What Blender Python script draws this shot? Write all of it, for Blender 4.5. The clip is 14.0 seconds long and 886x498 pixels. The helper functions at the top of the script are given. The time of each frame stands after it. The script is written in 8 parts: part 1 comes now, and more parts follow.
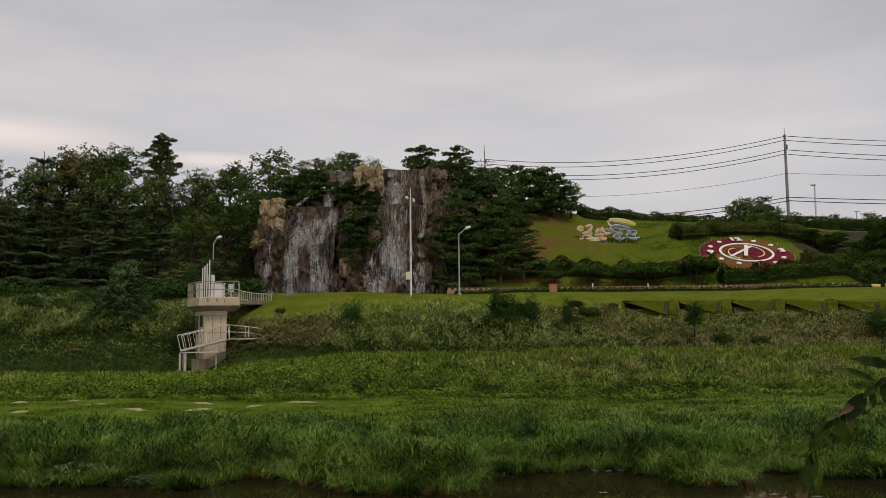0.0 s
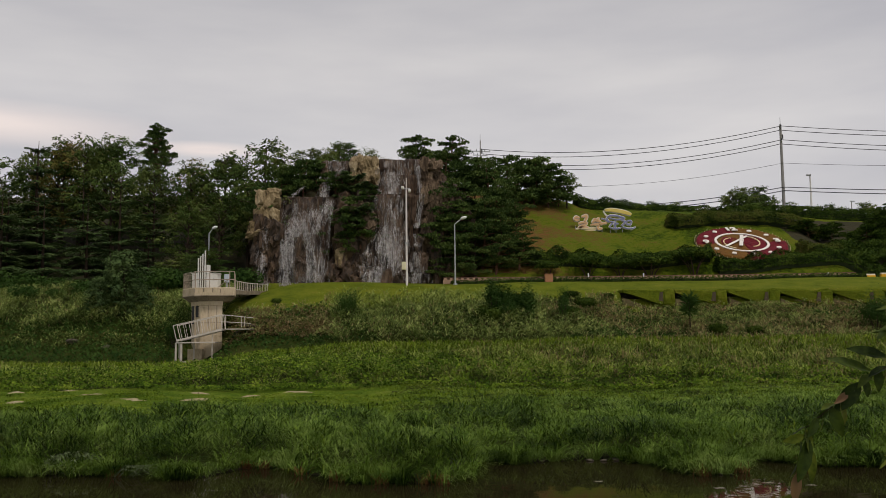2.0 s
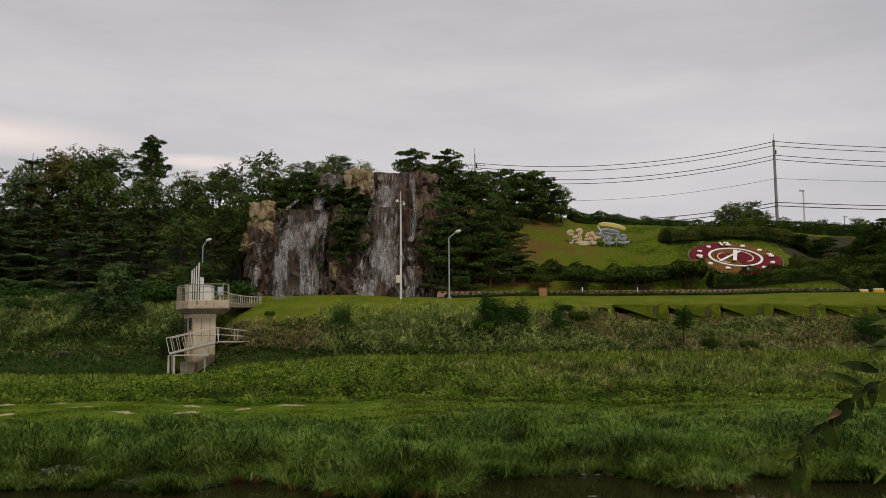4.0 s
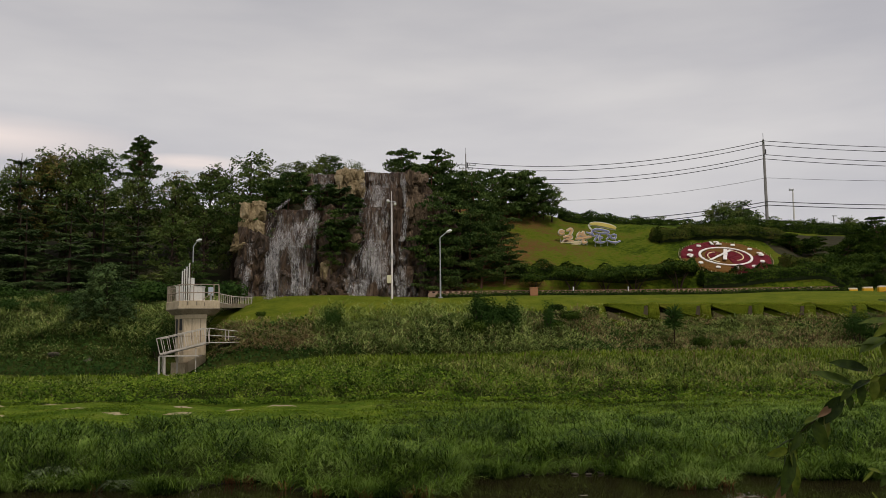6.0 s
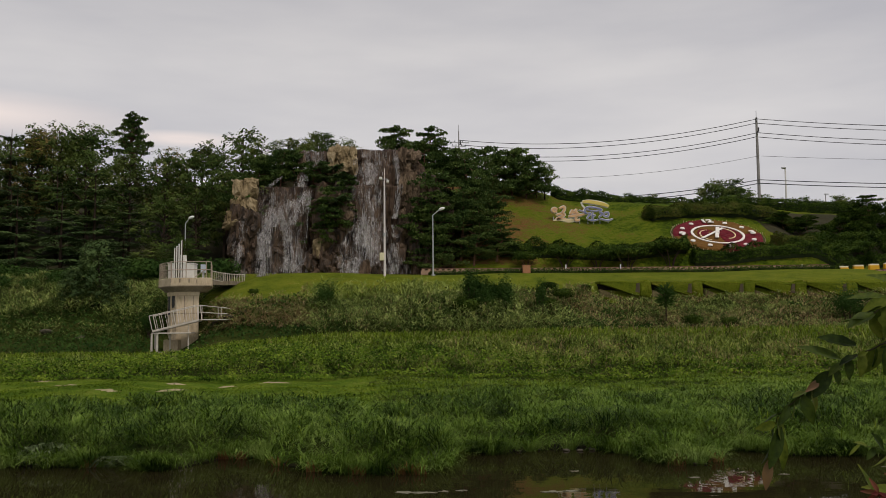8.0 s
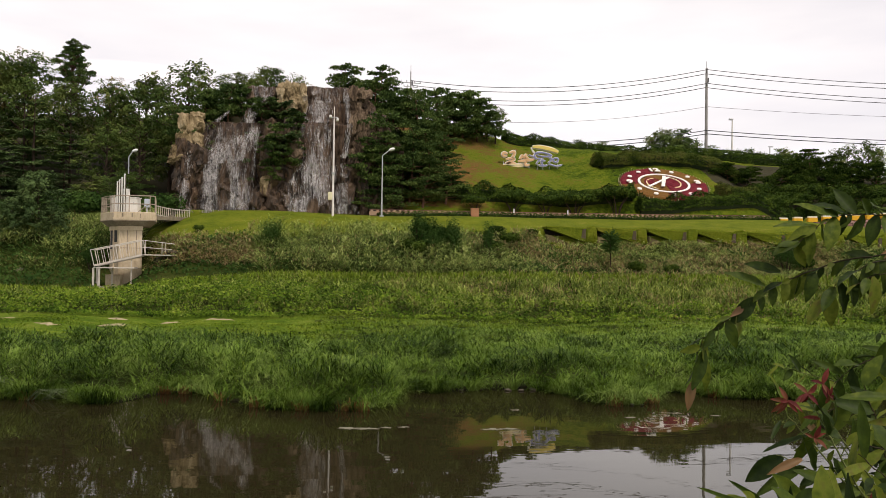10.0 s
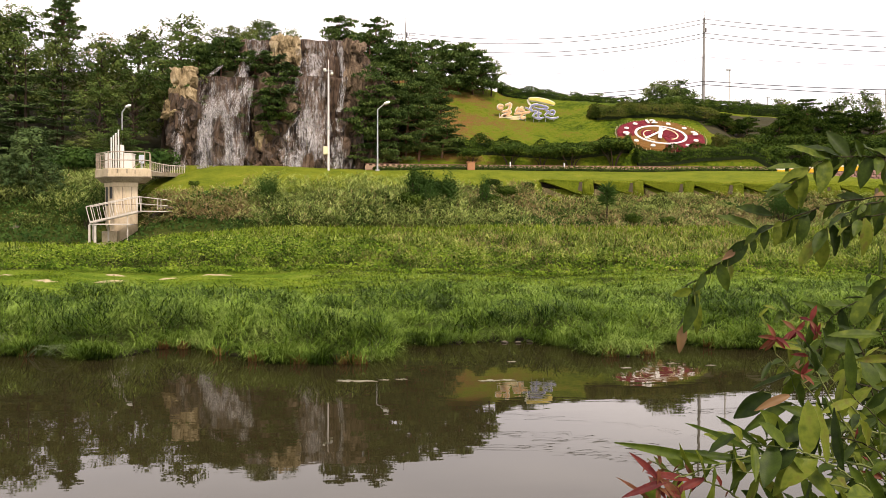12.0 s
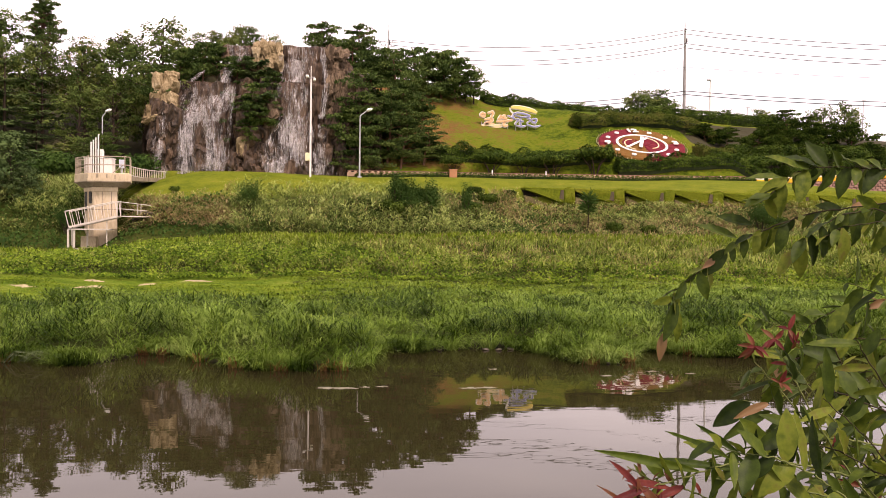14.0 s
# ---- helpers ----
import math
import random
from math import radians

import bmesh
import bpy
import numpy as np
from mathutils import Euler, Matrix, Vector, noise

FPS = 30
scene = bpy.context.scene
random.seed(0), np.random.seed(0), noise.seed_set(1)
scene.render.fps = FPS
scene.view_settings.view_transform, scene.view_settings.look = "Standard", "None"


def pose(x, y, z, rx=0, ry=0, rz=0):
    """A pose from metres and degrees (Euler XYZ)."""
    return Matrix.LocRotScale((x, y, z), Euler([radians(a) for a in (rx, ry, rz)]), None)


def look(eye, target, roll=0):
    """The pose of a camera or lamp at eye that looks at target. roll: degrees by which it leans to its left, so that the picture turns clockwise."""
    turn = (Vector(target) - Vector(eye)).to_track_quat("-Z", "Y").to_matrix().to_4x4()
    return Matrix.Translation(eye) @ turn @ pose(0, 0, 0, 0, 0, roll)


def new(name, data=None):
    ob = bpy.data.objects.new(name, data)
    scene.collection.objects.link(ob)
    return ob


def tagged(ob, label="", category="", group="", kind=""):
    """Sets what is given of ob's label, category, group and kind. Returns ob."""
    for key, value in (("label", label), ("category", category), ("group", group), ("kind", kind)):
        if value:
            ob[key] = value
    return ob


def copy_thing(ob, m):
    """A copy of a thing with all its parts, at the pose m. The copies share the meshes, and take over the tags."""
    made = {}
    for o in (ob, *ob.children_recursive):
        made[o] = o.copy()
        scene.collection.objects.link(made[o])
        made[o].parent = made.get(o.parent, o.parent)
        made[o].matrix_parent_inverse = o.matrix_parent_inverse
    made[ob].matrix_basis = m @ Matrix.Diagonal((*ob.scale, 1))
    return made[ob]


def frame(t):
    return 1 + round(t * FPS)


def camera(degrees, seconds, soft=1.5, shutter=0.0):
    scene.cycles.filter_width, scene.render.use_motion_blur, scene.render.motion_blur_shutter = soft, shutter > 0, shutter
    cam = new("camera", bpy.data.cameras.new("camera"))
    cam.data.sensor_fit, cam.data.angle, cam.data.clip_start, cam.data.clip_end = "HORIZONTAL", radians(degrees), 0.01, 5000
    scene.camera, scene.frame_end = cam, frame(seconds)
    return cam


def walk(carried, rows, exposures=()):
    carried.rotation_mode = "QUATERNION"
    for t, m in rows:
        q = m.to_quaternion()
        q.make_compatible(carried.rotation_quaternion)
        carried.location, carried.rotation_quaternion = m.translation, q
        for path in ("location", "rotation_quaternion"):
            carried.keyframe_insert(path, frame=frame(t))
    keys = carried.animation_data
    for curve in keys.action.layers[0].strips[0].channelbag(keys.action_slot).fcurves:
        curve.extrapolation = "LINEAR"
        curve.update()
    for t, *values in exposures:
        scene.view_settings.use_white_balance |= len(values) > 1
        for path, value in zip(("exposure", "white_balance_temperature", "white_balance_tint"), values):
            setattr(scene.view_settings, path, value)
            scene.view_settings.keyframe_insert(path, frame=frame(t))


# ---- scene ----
cam = camera(52.77, 14.0, soft=0.5)
PATH = [
    (0.0, pose(0.000, 0.000, 2.900, 96.140, 0.547, 0.059)),
    (0.5, pose(0.000, 0.000, 2.900, 95.799, 0.611, 0.175)),
    (1.0, pose(0.000, 0.000, 2.900, 95.455, 0.427, 0.288)),
    (1.5, pose(0.000, 0.000, 2.900, 95.543, 0.451, 0.051)),
    (2.0, pose(0.000, 0.000, 2.900, 95.497, 0.606, -0.200)),
    (2.5, pose(0.000, 0.000, 2.900, 95.600, 0.516, -0.381)),
    (3.0, pose(0.000, 0.000, 2.900, 95.683, 0.499, -0.441)),
    (3.5, pose(0.000, 0.000, 2.900, 95.978, 0.390, -0.430)),
    (4.0, pose(0.000, 0.000, 2.900, 96.360, 0.380, -0.597)),
    (6.5, pose(0.000, 0.000, 2.900, 96.330, 0.715, -1.285)),
    (7.0, pose(0.000, 0.000, 2.900, 95.958, 0.869, -1.426)),
    (7.5, pose(0.000, 0.000, 2.900, 95.572, 0.870, -1.515)),
    (8.0, pose(0.003, 0.000, 2.895, 94.904, 0.535, -1.620)),
    (8.5, pose(0.008, 0.000, 2.886, 94.074, 0.186, -2.864)),
    (9.0, pose(0.014, 0.000, 2.874, 93.208, -0.372, -3.980)),
    (11.5, pose(0.035, 0.000, 2.835, 88.668, -0.788, -5.458)),
    (12.0, pose(0.035, 0.000, 2.835, 88.272, -0.296, -5.198)),
    (12.5, pose(0.035, 0.000, 2.835, 88.186, -0.004, -5.872)),
    (13.0, pose(0.035, 0.000, 2.835, 88.458, -0.254, -6.461)),
    (13.5, pose(0.035, 0.000, 2.835, 88.636, -0.600, -6.573)),
    (14.0, pose(0.035, 0.000, 2.835, 88.746, -0.673, -6.368)),
]
walk(cam, PATH, [(0.0, -0.08, 6600, 12), (7.5, -0.08, 6600, 12), (9.2, 0.21, 6650, 13), (11.3, 1.37, 7050, 17), (12.2, 1.45, 7150, 20), (13.2, 1.45, 7300, 28), (14.0, 1.43, 7350, 31)])

# ---- light: an overcast late afternoon ----
SUN_EL, SUN_AZ = radians(56), radians(150)
world = bpy.data.worlds.new("overcast_sky")
scene.world = world
world.use_nodes = True
wn, wl = world.node_tree.nodes, world.node_tree.links
wn.clear()
w_out = wn.new("ShaderNodeOutputWorld")
w_bg = wn.new("ShaderNodeBackground")
w_sky = wn.new("ShaderNodeTexSky")
w_sky.sky_type = "NISHITA"
w_sky.sun_disc = False
w_sky.sun_elevation, w_sky.sun_rotation = SUN_EL, SUN_AZ
w_co = wn.new("ShaderNodeTexCoord")
w_map = wn.new("ShaderNodeMapping")
w_map.inputs["Scale"].default_value = (1.3, 1.3, 6.0)
w_noise = wn.new("ShaderNodeTexNoise")
w_noise.inputs["Scale"].default_value = 1.6
w_noise.inputs["Detail"].default_value = 5.0
w_noise.inputs["Roughness"].default_value = 0.5
w_ramp = wn.new("ShaderNodeValToRGB")
w_ramp.color_ramp.elements[0].position = 0.32
w_ramp.color_ramp.elements[0].color = (0.555, 0.555, 0.585, 1)
w_ramp.color_ramp.elements[1].position = 0.68
w_ramp.color_ramp.elements[1].color = (0.765, 0.75, 0.74, 1)
w_dim = wn.new("ShaderNodeMix")
w_dim.data_type = "RGBA"
w_dim.blend_type = "MULTIPLY"
w_dim.inputs["Factor"].default_value = 1.0
w_dim.inputs["B"].default_value = (0.08, 0.08, 0.08, 1)
w_mix = wn.new("ShaderNodeMix")
w_mix.data_type = "RGBA"
w_mix.inputs["Factor"].default_value = 0.93
wl.new(w_co.outputs["Generated"], w_map.inputs["Vector"])
wl.new(w_map.outputs["Vector"], w_noise.inputs["Vector"])
wl.new(w_noise.outputs["Fac"], w_ramp.inputs["Fac"])
wl.new(w_sky.outputs["Color"], w_dim.inputs["A"])
wl.new(w_dim.outputs["Result"], w_mix.inputs["A"])
wl.new(w_ramp.outputs["Color"], w_mix.inputs["B"])
# a brighter bank of cloud low over the wood
CLOUD_Z = 0.216
w_sep = wn.new("ShaderNodeVectorMath")
w_sep.operation = "DISTANCE"
w_sep.inputs[1].default_value = (-0.46, 0.0, 7.0 * CLOUD_Z)
w_squash = wn.new("ShaderNodeMapping")
w_squash.inputs["Scale"].default_value = (1.0, 0.0, 7.0)
w_near = wn.new("ShaderNodeMapRange")
w_near.inputs["From Min"].default_value = 0.24
w_near.inputs["From Max"].default_value = 0.02
w_puff = wn.new("ShaderNodeTexNoise")
w_puff.inputs["Scale"].default_value = 2.2
w_puff.inputs["Detail"].default_value = 5.0
w_pmul = wn.new("ShaderNodeMath")
w_pmul.operation = "MULTIPLY"
w_pr = wn.new("ShaderNodeMapRange")
w_pr.inputs["From Min"].default_value = 0.12
w_pr.inputs["From Max"].default_value = 0.52
w_pr.inputs["To Max"].default_value = 0.7
w_cloud = wn.new("ShaderNodeMix")
w_cloud.data_type = "RGBA"
w_cloud.inputs["B"].default_value = (0.98, 0.86, 0.80, 1)
wl.new(w_co.outputs["Generated"], w_squash.inputs["Vector"])
wl.new(w_squash.outputs["Vector"], w_sep.inputs[0])
wl.new(w_sep.outputs["Value"], w_near.inputs["Value"])
wl.new(w_squash.outputs["Vector"], w_puff.inputs["Vector"])
w_sep2 = wn.new("ShaderNodeVectorMath")
w_sep2.operation = "DISTANCE"
w_sep2.inputs[1].default_value = (-0.247, 0.0, 7.0 * 0.201)
w_near2 = wn.new("ShaderNodeMapRange")
w_near2.inputs["From Min"].default_value = 0.085
w_near2.inputs["From Max"].default_value = 0.02
w_both = wn.new("ShaderNodeMath")
w_both.operation = "MAXIMUM"
wl.new(w_squash.outputs["Vector"], w_sep2.inputs[0])
wl.new(w_sep2.outputs["Value"], w_near2.inputs["Value"])
wl.new(w_near.outputs["Result"], w_both.inputs[0])
wl.new(w_near2.outputs["Result"], w_both.inputs[1])
wl.new(w_both.outputs["Value"], w_pmul.inputs[0])
wl.new(w_puff.outputs["Fac"], w_pmul.inputs[1])
wl.new(w_pmul.outputs["Value"], w_pr.inputs["Value"])
wl.new(w_pr.outputs["Result"], w_cloud.inputs["Factor"])
w_up = wn.new("ShaderNodeSeparateXYZ")
w_grade = wn.new("ShaderNodeMapRange")
w_grade.inputs["From Min"].default_value = 0.22
w_grade.inputs["From Max"].default_value = 0.55
w_grade.inputs["To Min"].default_value = 1.0
w_grade.inputs["To Max"].default_value = 0.77
w_shade = wn.new("ShaderNodeMix")
w_shade.data_type = "RGBA"
w_shade.blend_type = "MULTIPLY"
w_shade.inputs["Factor"].default_value = 1.0
wl.new(w_co.outputs["Generated"], w_up.inputs["Vector"])
wl.new(w_up.outputs["Z"], w_grade.inputs["Value"])
wl.new(w_mix.outputs["Result"], w_shade.inputs["A"])
wl.new(w_grade.outputs["Result"], w_shade.inputs["B"])
wl.new(w_shade.outputs["Result"], w_cloud.inputs["A"])
wl.new(w_cloud.outputs["Result"], w_bg.inputs["Color"])
wl.new(w_bg.outputs["Background"], w_out.inputs["Surface"])
w_bg.inputs["Strength"].default_value = 1.0

sun_data = bpy.data.lights.new("sun", "SUN")
sun_data.energy = 1.7
sun_data.angle = radians(11)
sun_data.color = (1.0, 0.93, 0.84)
sun = new("sun", sun_data)
sun.matrix_world = look((math.sin(SUN_AZ) * math.cos(SUN_EL) * 100, math.cos(SUN_AZ) * math.cos(SUN_EL) * 100, math.sin(SUN_EL) * 100), (0, 0, 0))


# ---- materials ----
def node_mat(name):
    m = bpy.data.materials.new(name)
    m.use_nodes = True
    n, l = m.node_tree.nodes, m.node_tree.links
    return m, n, l, n["Principled BSDF"], n["Material Output"]


def ramp_node(n, colors):
    r = n.new("ShaderNodeValToRGB")
    els = r.color_ramp.elements
    while len(els) < len(colors):
        els.new(0.5)
    for i, c in enumerate(colors):
        els[i].position = i / (len(colors) - 1)
        els[i].color = (*c, 1)
    return r


def surface(name, colors, scale=1.0, rough=0.8, bump=0.3, metal=0.0, stretch=(1, 1, 1), fine=9.0, spec=0.18, vary=0.0):
    """A surface with two scales of variation, in world metres."""
    m, n, l, b, o = node_mat(name)
    geo = n.new("ShaderNodeNewGeometry")
    mp = n.new("ShaderNodeMapping")
    mp.inputs["Scale"].default_value = stretch
    l.new(geo.outputs["Position"], mp.inputs["Vector"])
    a = n.new("ShaderNodeTexNoise")
    a.inputs["Scale"].default_value = scale
    a.inputs["Detail"].default_value = 6
    a.inputs["Roughness"].default_value = 0.62
    f = n.new("ShaderNodeTexNoise")
    f.inputs["Scale"].default_value = scale * fine
    f.inputs["Detail"].default_value = 4
    l.new(mp.outputs["Vector"], a.inputs["Vector"])
    l.new(mp.outputs["Vector"], f.inputs["Vector"])
    mx = n.new("ShaderNodeMath")
    mx.operation = "MULTIPLY_ADD"
    l.new(f.outputs["Fac"], mx.inputs[0])
    mx.inputs[1].default_value = 0.45
    l.new(a.outputs["Fac"], mx.inputs[2])
    sh = n.new("ShaderNodeMapRange")
    sh.inputs["From Min"].default_value = 0.42
    sh.inputs["From Max"].default_value = 1.05
    l.new(mx.outputs["Value"], sh.inputs["Value"])
    last = sh.outputs["Result"]
    if vary:
        oi = n.new("ShaderNodeObjectInfo")
        ad = n.new("ShaderNodeMath")
        ad.operation = "MULTIPLY_ADD"
        l.new(oi.outputs["Random"], ad.inputs[0])
        ad.inputs[1].default_value = vary
        l.new(last, ad.inputs[2])
        su = n.new("ShaderNodeMath")
        su.operation = "SUBTRACT"
        l.new(ad.outputs["Value"], su.inputs[0])
        su.inputs[1].default_value = vary / 2
        last = su.outputs["Value"]
    r = ramp_node(n, colors)
    l.new(last, r.inputs["Fac"])
    l.new(r.outputs["Color"], b.inputs["Base Color"])
    b.inputs["Roughness"].default_value = rough
    b.inputs["Metallic"].default_value = metal
    b.inputs["Specular IOR Level"].default_value = spec
    if bump:
        bp = n.new("ShaderNodeBump")
        bp.inputs["Strength"].default_value = bump
        bp.inputs["Distance"].default_value = 0.12 / scale
        l.new(mx.outputs["Value"], bp.inputs["Height"])
        l.new(bp.outputs["Normal"], b.inputs["Normal"])
    return m


def foliage(name, colors, patch=0.35, through_light=0.3, rough=0.6, spec=0.02, mixin=0.5):
    """Leaves and blades: each has its own tone, and tones drift in patches; in grass and reeds the darkest patches
    stand for shaded gaps.
    """
    m, n, l, b, o = node_mat(name)
    geo = n.new("ShaderNodeNewGeometry")
    no = n.new("ShaderNodeTexNoise")
    no.inputs["Scale"].default_value = patch
    no.inputs["Detail"].default_value = 3
    l.new(geo.outputs["Position"], no.inputs["Vector"])
    st = n.new("ShaderNodeMapRange")
    st.inputs["From Min"].default_value = 0.36
    st.inputs["From Max"].default_value = 0.64
    l.new(no.outputs["Fac"], st.inputs["Value"])
    mx = n.new("ShaderNodeMix")
    mx.inputs["Factor"].default_value = mixin
    l.new(geo.outputs["Random Per Island"], mx.inputs["A"])
    l.new(st.outputs["Result"], mx.inputs["B"])
    r = ramp_node(n, colors)
    l.new(mx.outputs["Result"], r.inputs["Fac"])
    l.new(r.outputs["Color"], b.inputs["Base Color"])
    b.inputs["Roughness"].default_value = rough
    b.inputs["Specular IOR Level"].default_value = spec
    if through_light:
        t = n.new("ShaderNodeBsdfTranslucent")
        l.new(r.outputs["Color"], t.inputs["Color"])
        ms = n.new("ShaderNodeMixShader")
        ms.inputs["Fac"].default_value = through_light
        l.new(b.outputs["BSDF"], ms.inputs[1])
        l.new(t.outputs["BSDF"], ms.inputs[2])
        l.new(ms.outputs["Shader"], o.inputs["Surface"])
    return m


M_SOIL = surface("wild_turf", [(0.016, 0.026, 0.005), (0.030, 0.042, 0.007), (0.055, 0.055, 0.015)], 0.5, 0.95, 0.6, spec=0.05)
M_FLAT = surface("flat_turf", [(0.026, 0.054, 0.005), (0.060, 0.106, 0.009), (0.105, 0.148, 0.017), (0.17, 0.17, 0.045)], 0.5, 0.95, 0.8, fine=10, spec=0.02)
M_LAWN = surface("mown_lawn", [(0.045, 0.068, 0.006), (0.085, 0.112, 0.009), (0.12, 0.14, 0.012), (0.18, 0.16, 0.03)], 0.6, 0.95, 0.9, fine=12, spec=0.05)
M_MUD = surface("river_mud", [(0.014, 0.013, 0.007), (0.035, 0.030, 0.018)], 0.8, 0.8, 0.5, spec=0.1)
# litter under the wood; also the painted shade between the hillside hedges
M_FLOOR_AND_SHADE = surface("forest_floor_and_hedge_shade", [(0.02, 0.022, 0.01), (0.05, 0.042, 0.02)], 0.6, 0.95, 0.5)
M_SAND = surface("sand", [(0.24, 0.20, 0.11), (0.42, 0.36, 0.23)], 1.5, 0.95, 0.4, spec=0.05)
M_CONCRETE = surface("weathered_concrete", [(0.32, 0.25, 0.16), (0.55, 0.45, 0.31), (0.62, 0.53, 0.39)], 0.7, 0.85, 0.15, stretch=(1.5, 1.5, 0.6))
M_CONCRETE_DARK = surface("stained_concrete", [(0.10, 0.08, 0.055), (0.27, 0.22, 0.16), (0.38, 0.33, 0.26)], 0.9, 0.9, 0.15, stretch=(1.6, 1.6, 0.4))
M_WHITE = surface("white_paint", [(0.62, 0.60, 0.55), (0.80, 0.79, 0.76)], 1.2, 0.5, 0.05)
M_RAIL = surface("painted_rail", [(0.42, 0.37, 0.30), (0.66, 0.62, 0.55)], 2.0, 0.5, 0.05)
M_DECKRAIL = surface("weathered_rail_paint", [(0.24, 0.19, 0.14), (0.46, 0.39, 0.31)], 2.0, 0.6, 0.05)
M_GALV = surface("galvanised_steel", [(0.34, 0.35, 0.36), (0.52, 0.53, 0.53)], 2.0, 0.45, 0.05, metal=0.4)
M_POLE = surface("grey_concrete_pole", [(0.20, 0.19, 0.18), (0.34, 0.33, 0.31)], 1.5, 0.85, 0.1)
M_PINKWHITE = surface("white_pole_paint", [(0.62, 0.56, 0.53), (0.80, 0.76, 0.73)], 1.5, 0.5, 0.05)
M_DARK = surface("dark_fittings", [(0.03, 0.03, 0.03), (0.07, 0.07, 0.07)], 3, 0.6, 0.1)
M_WIRE = surface("cable", [(0.07, 0.07, 0.075), (0.11, 0.11, 0.115)], 3, 0.6, 0.0)
M_GLASS_LAMP = surface("lamp_globe", [(0.70, 0.70, 0.68), (0.82, 0.82, 0.80)], 3, 0.25, 0.0)
M_PALEBLUE = surface("pale_blue_panel", [(0.38, 0.44, 0.52), (0.50, 0.55, 0.62)], 2, 0.5, 0.05)
M_CREAMBOX = surface("cream_box", [(0.60, 0.56, 0.36), (0.72, 0.68, 0.46)], 2, 0.5, 0.05)
M_ROCK_DRY = surface("dry_rock", [(0.03, 0.022, 0.012), (0.17, 0.125, 0.065), (0.34, 0.265, 0.155), (0.44, 0.375, 0.25)], 1.3, 0.9, 1.0, stretch=(1.3, 1.3, 0.9), vary=0.35)
M_ROCK_BROWN = surface("brown_rock", [(0.014, 0.010, 0.007), (0.075, 0.052, 0.033), (0.18, 0.13, 0.085), (0.27, 0.205, 0.135)], 1.3, 0.85, 1.0, stretch=(2.2, 2.2, 0.5), vary=0.4)
M_ROCK_WET = surface("wet_rock", [(0.006, 0.004, 0.003), (0.032, 0.021, 0.013), (0.095, 0.060, 0.036), (0.17, 0.115, 0.07)], 1.3, 0.5, 1.0, stretch=(1.8, 1.8, 0.6), vary=0.35, spec=0.3)
M_ROCK_FACE = surface("wet_cliff_face", [(0.007, 0.005, 0.004), (0.038, 0.024, 0.016), (0.100, 0.064, 0.040), (0.17, 0.115, 0.075)], 1.5, 0.55, 1.0, stretch=(3.0, 3.0, 0.35), spec=0.2)
M_STONE = surface("river_stone", [(0.05, 0.042, 0.03), (0.15, 0.13, 0.10)], 2.0, 0.85, 0.4, vary=0.4)
M_BARK = surface("bark", [(0.025, 0.018, 0.013), (0.085, 0.058, 0.04)], 1.6, 0.95, 0.8, stretch=(2, 2, 0.5))
M_BARK_RED = surface("pine_bark", [(0.05, 0.03, 0.02), (0.19, 0.10, 0.06)], 1.6, 0.95, 0.8, stretch=(2, 2, 0.5))
# filler inside hedges, its dark colour stands for the shade behind the leaves
M_CORE_SHADE = surface("hedge_inner_shade", [(0.010, 0.018, 0.005), (0.028, 0.04, 0.012)], 2.0, 0.95, 0.6)
# terrace wall: the shade of the overhanging turf is put into this near-black colour
M_WALLSHADE = surface("wall_face_in_shade_colour", [(0.010, 0.009, 0.006), (0.026, 0.022, 0.014)], 1.5, 0.95, 0.5, spec=0.05)
M_EARTH = surface("bare_earth", [(0.035, 0.04, 0.014), (0.075, 0.065, 0.03), (0.06, 0.075, 0.02)], 1.6, 0.95, 0.6, spec=0.05)
M_CLAY = surface("bare_clay", [(0.060, 0.055, 0.022), (0.125, 0.105, 0.050), (0.17, 0.135, 0.075)], 1.6, 0.95, 0.6, spec=0.05)
M_POST = surface("brown_post", [(0.05, 0.042, 0.025), (0.11, 0.085, 0.055)], 1.5, 0.9, 0.3)
M_KERB = surface("salmon_kerb", [(0.31, 0.20, 0.13), (0.48, 0.34, 0.24)], 0.8, 0.85, 0.2)
M_RAILTOP = surface("pale_rail_stone", [(0.09, 0.048, 0.034), (0.20, 0.12, 0.085)], 1.2, 0.85, 0.2)
M_BRICKRED = surface("terracotta_block", [(0.28, 0.13, 0.065), (0.42, 0.21, 0.11)], 1.5, 0.85, 0.2)
M_YELLOW = surface("yellow_paint", [(0.55, 0.29, 0.02), (0.78, 0.45, 0.03)], 1.2, 0.5, 0.05)
M_YWHITE = surface("white_band_paint", [(0.68, 0.62, 0.50), (0.82, 0.78, 0.68)], 1.2, 0.5, 0.05)
M_PINKBLOCK = surface("pink_wall_block", [(0.22, 0.12, 0.10), (0.40, 0.25, 0.21)], 1.5, 0.9, 0.3, vary=0.5)
M_MORTAR = surface("dark_mortar", [(0.06, 0.045, 0.04), (0.12, 0.09, 0.08)], 2, 0.95, 0.3)
M_FLOWER_RED = surface("crimson_flowers", [(0.05, 0.005, 0.008), (0.125, 0.010, 0.018), (0.19, 0.028, 0.028)], 3.0, 0.9, 0.9)
M_FLOWER_ORANGE = surface("amber_flowers", [(0.06, 0.028, 0.008), (0.15, 0.070, 0.014), (0.10, 0.075, 0.018)], 3.5, 0.9, 0.9)
M_CLOCKWHITE = surface("white_marker_paint", [(0.72, 0.68, 0.62), (0.84, 0.82, 0.78)], 1.5, 0.5, 0.05)
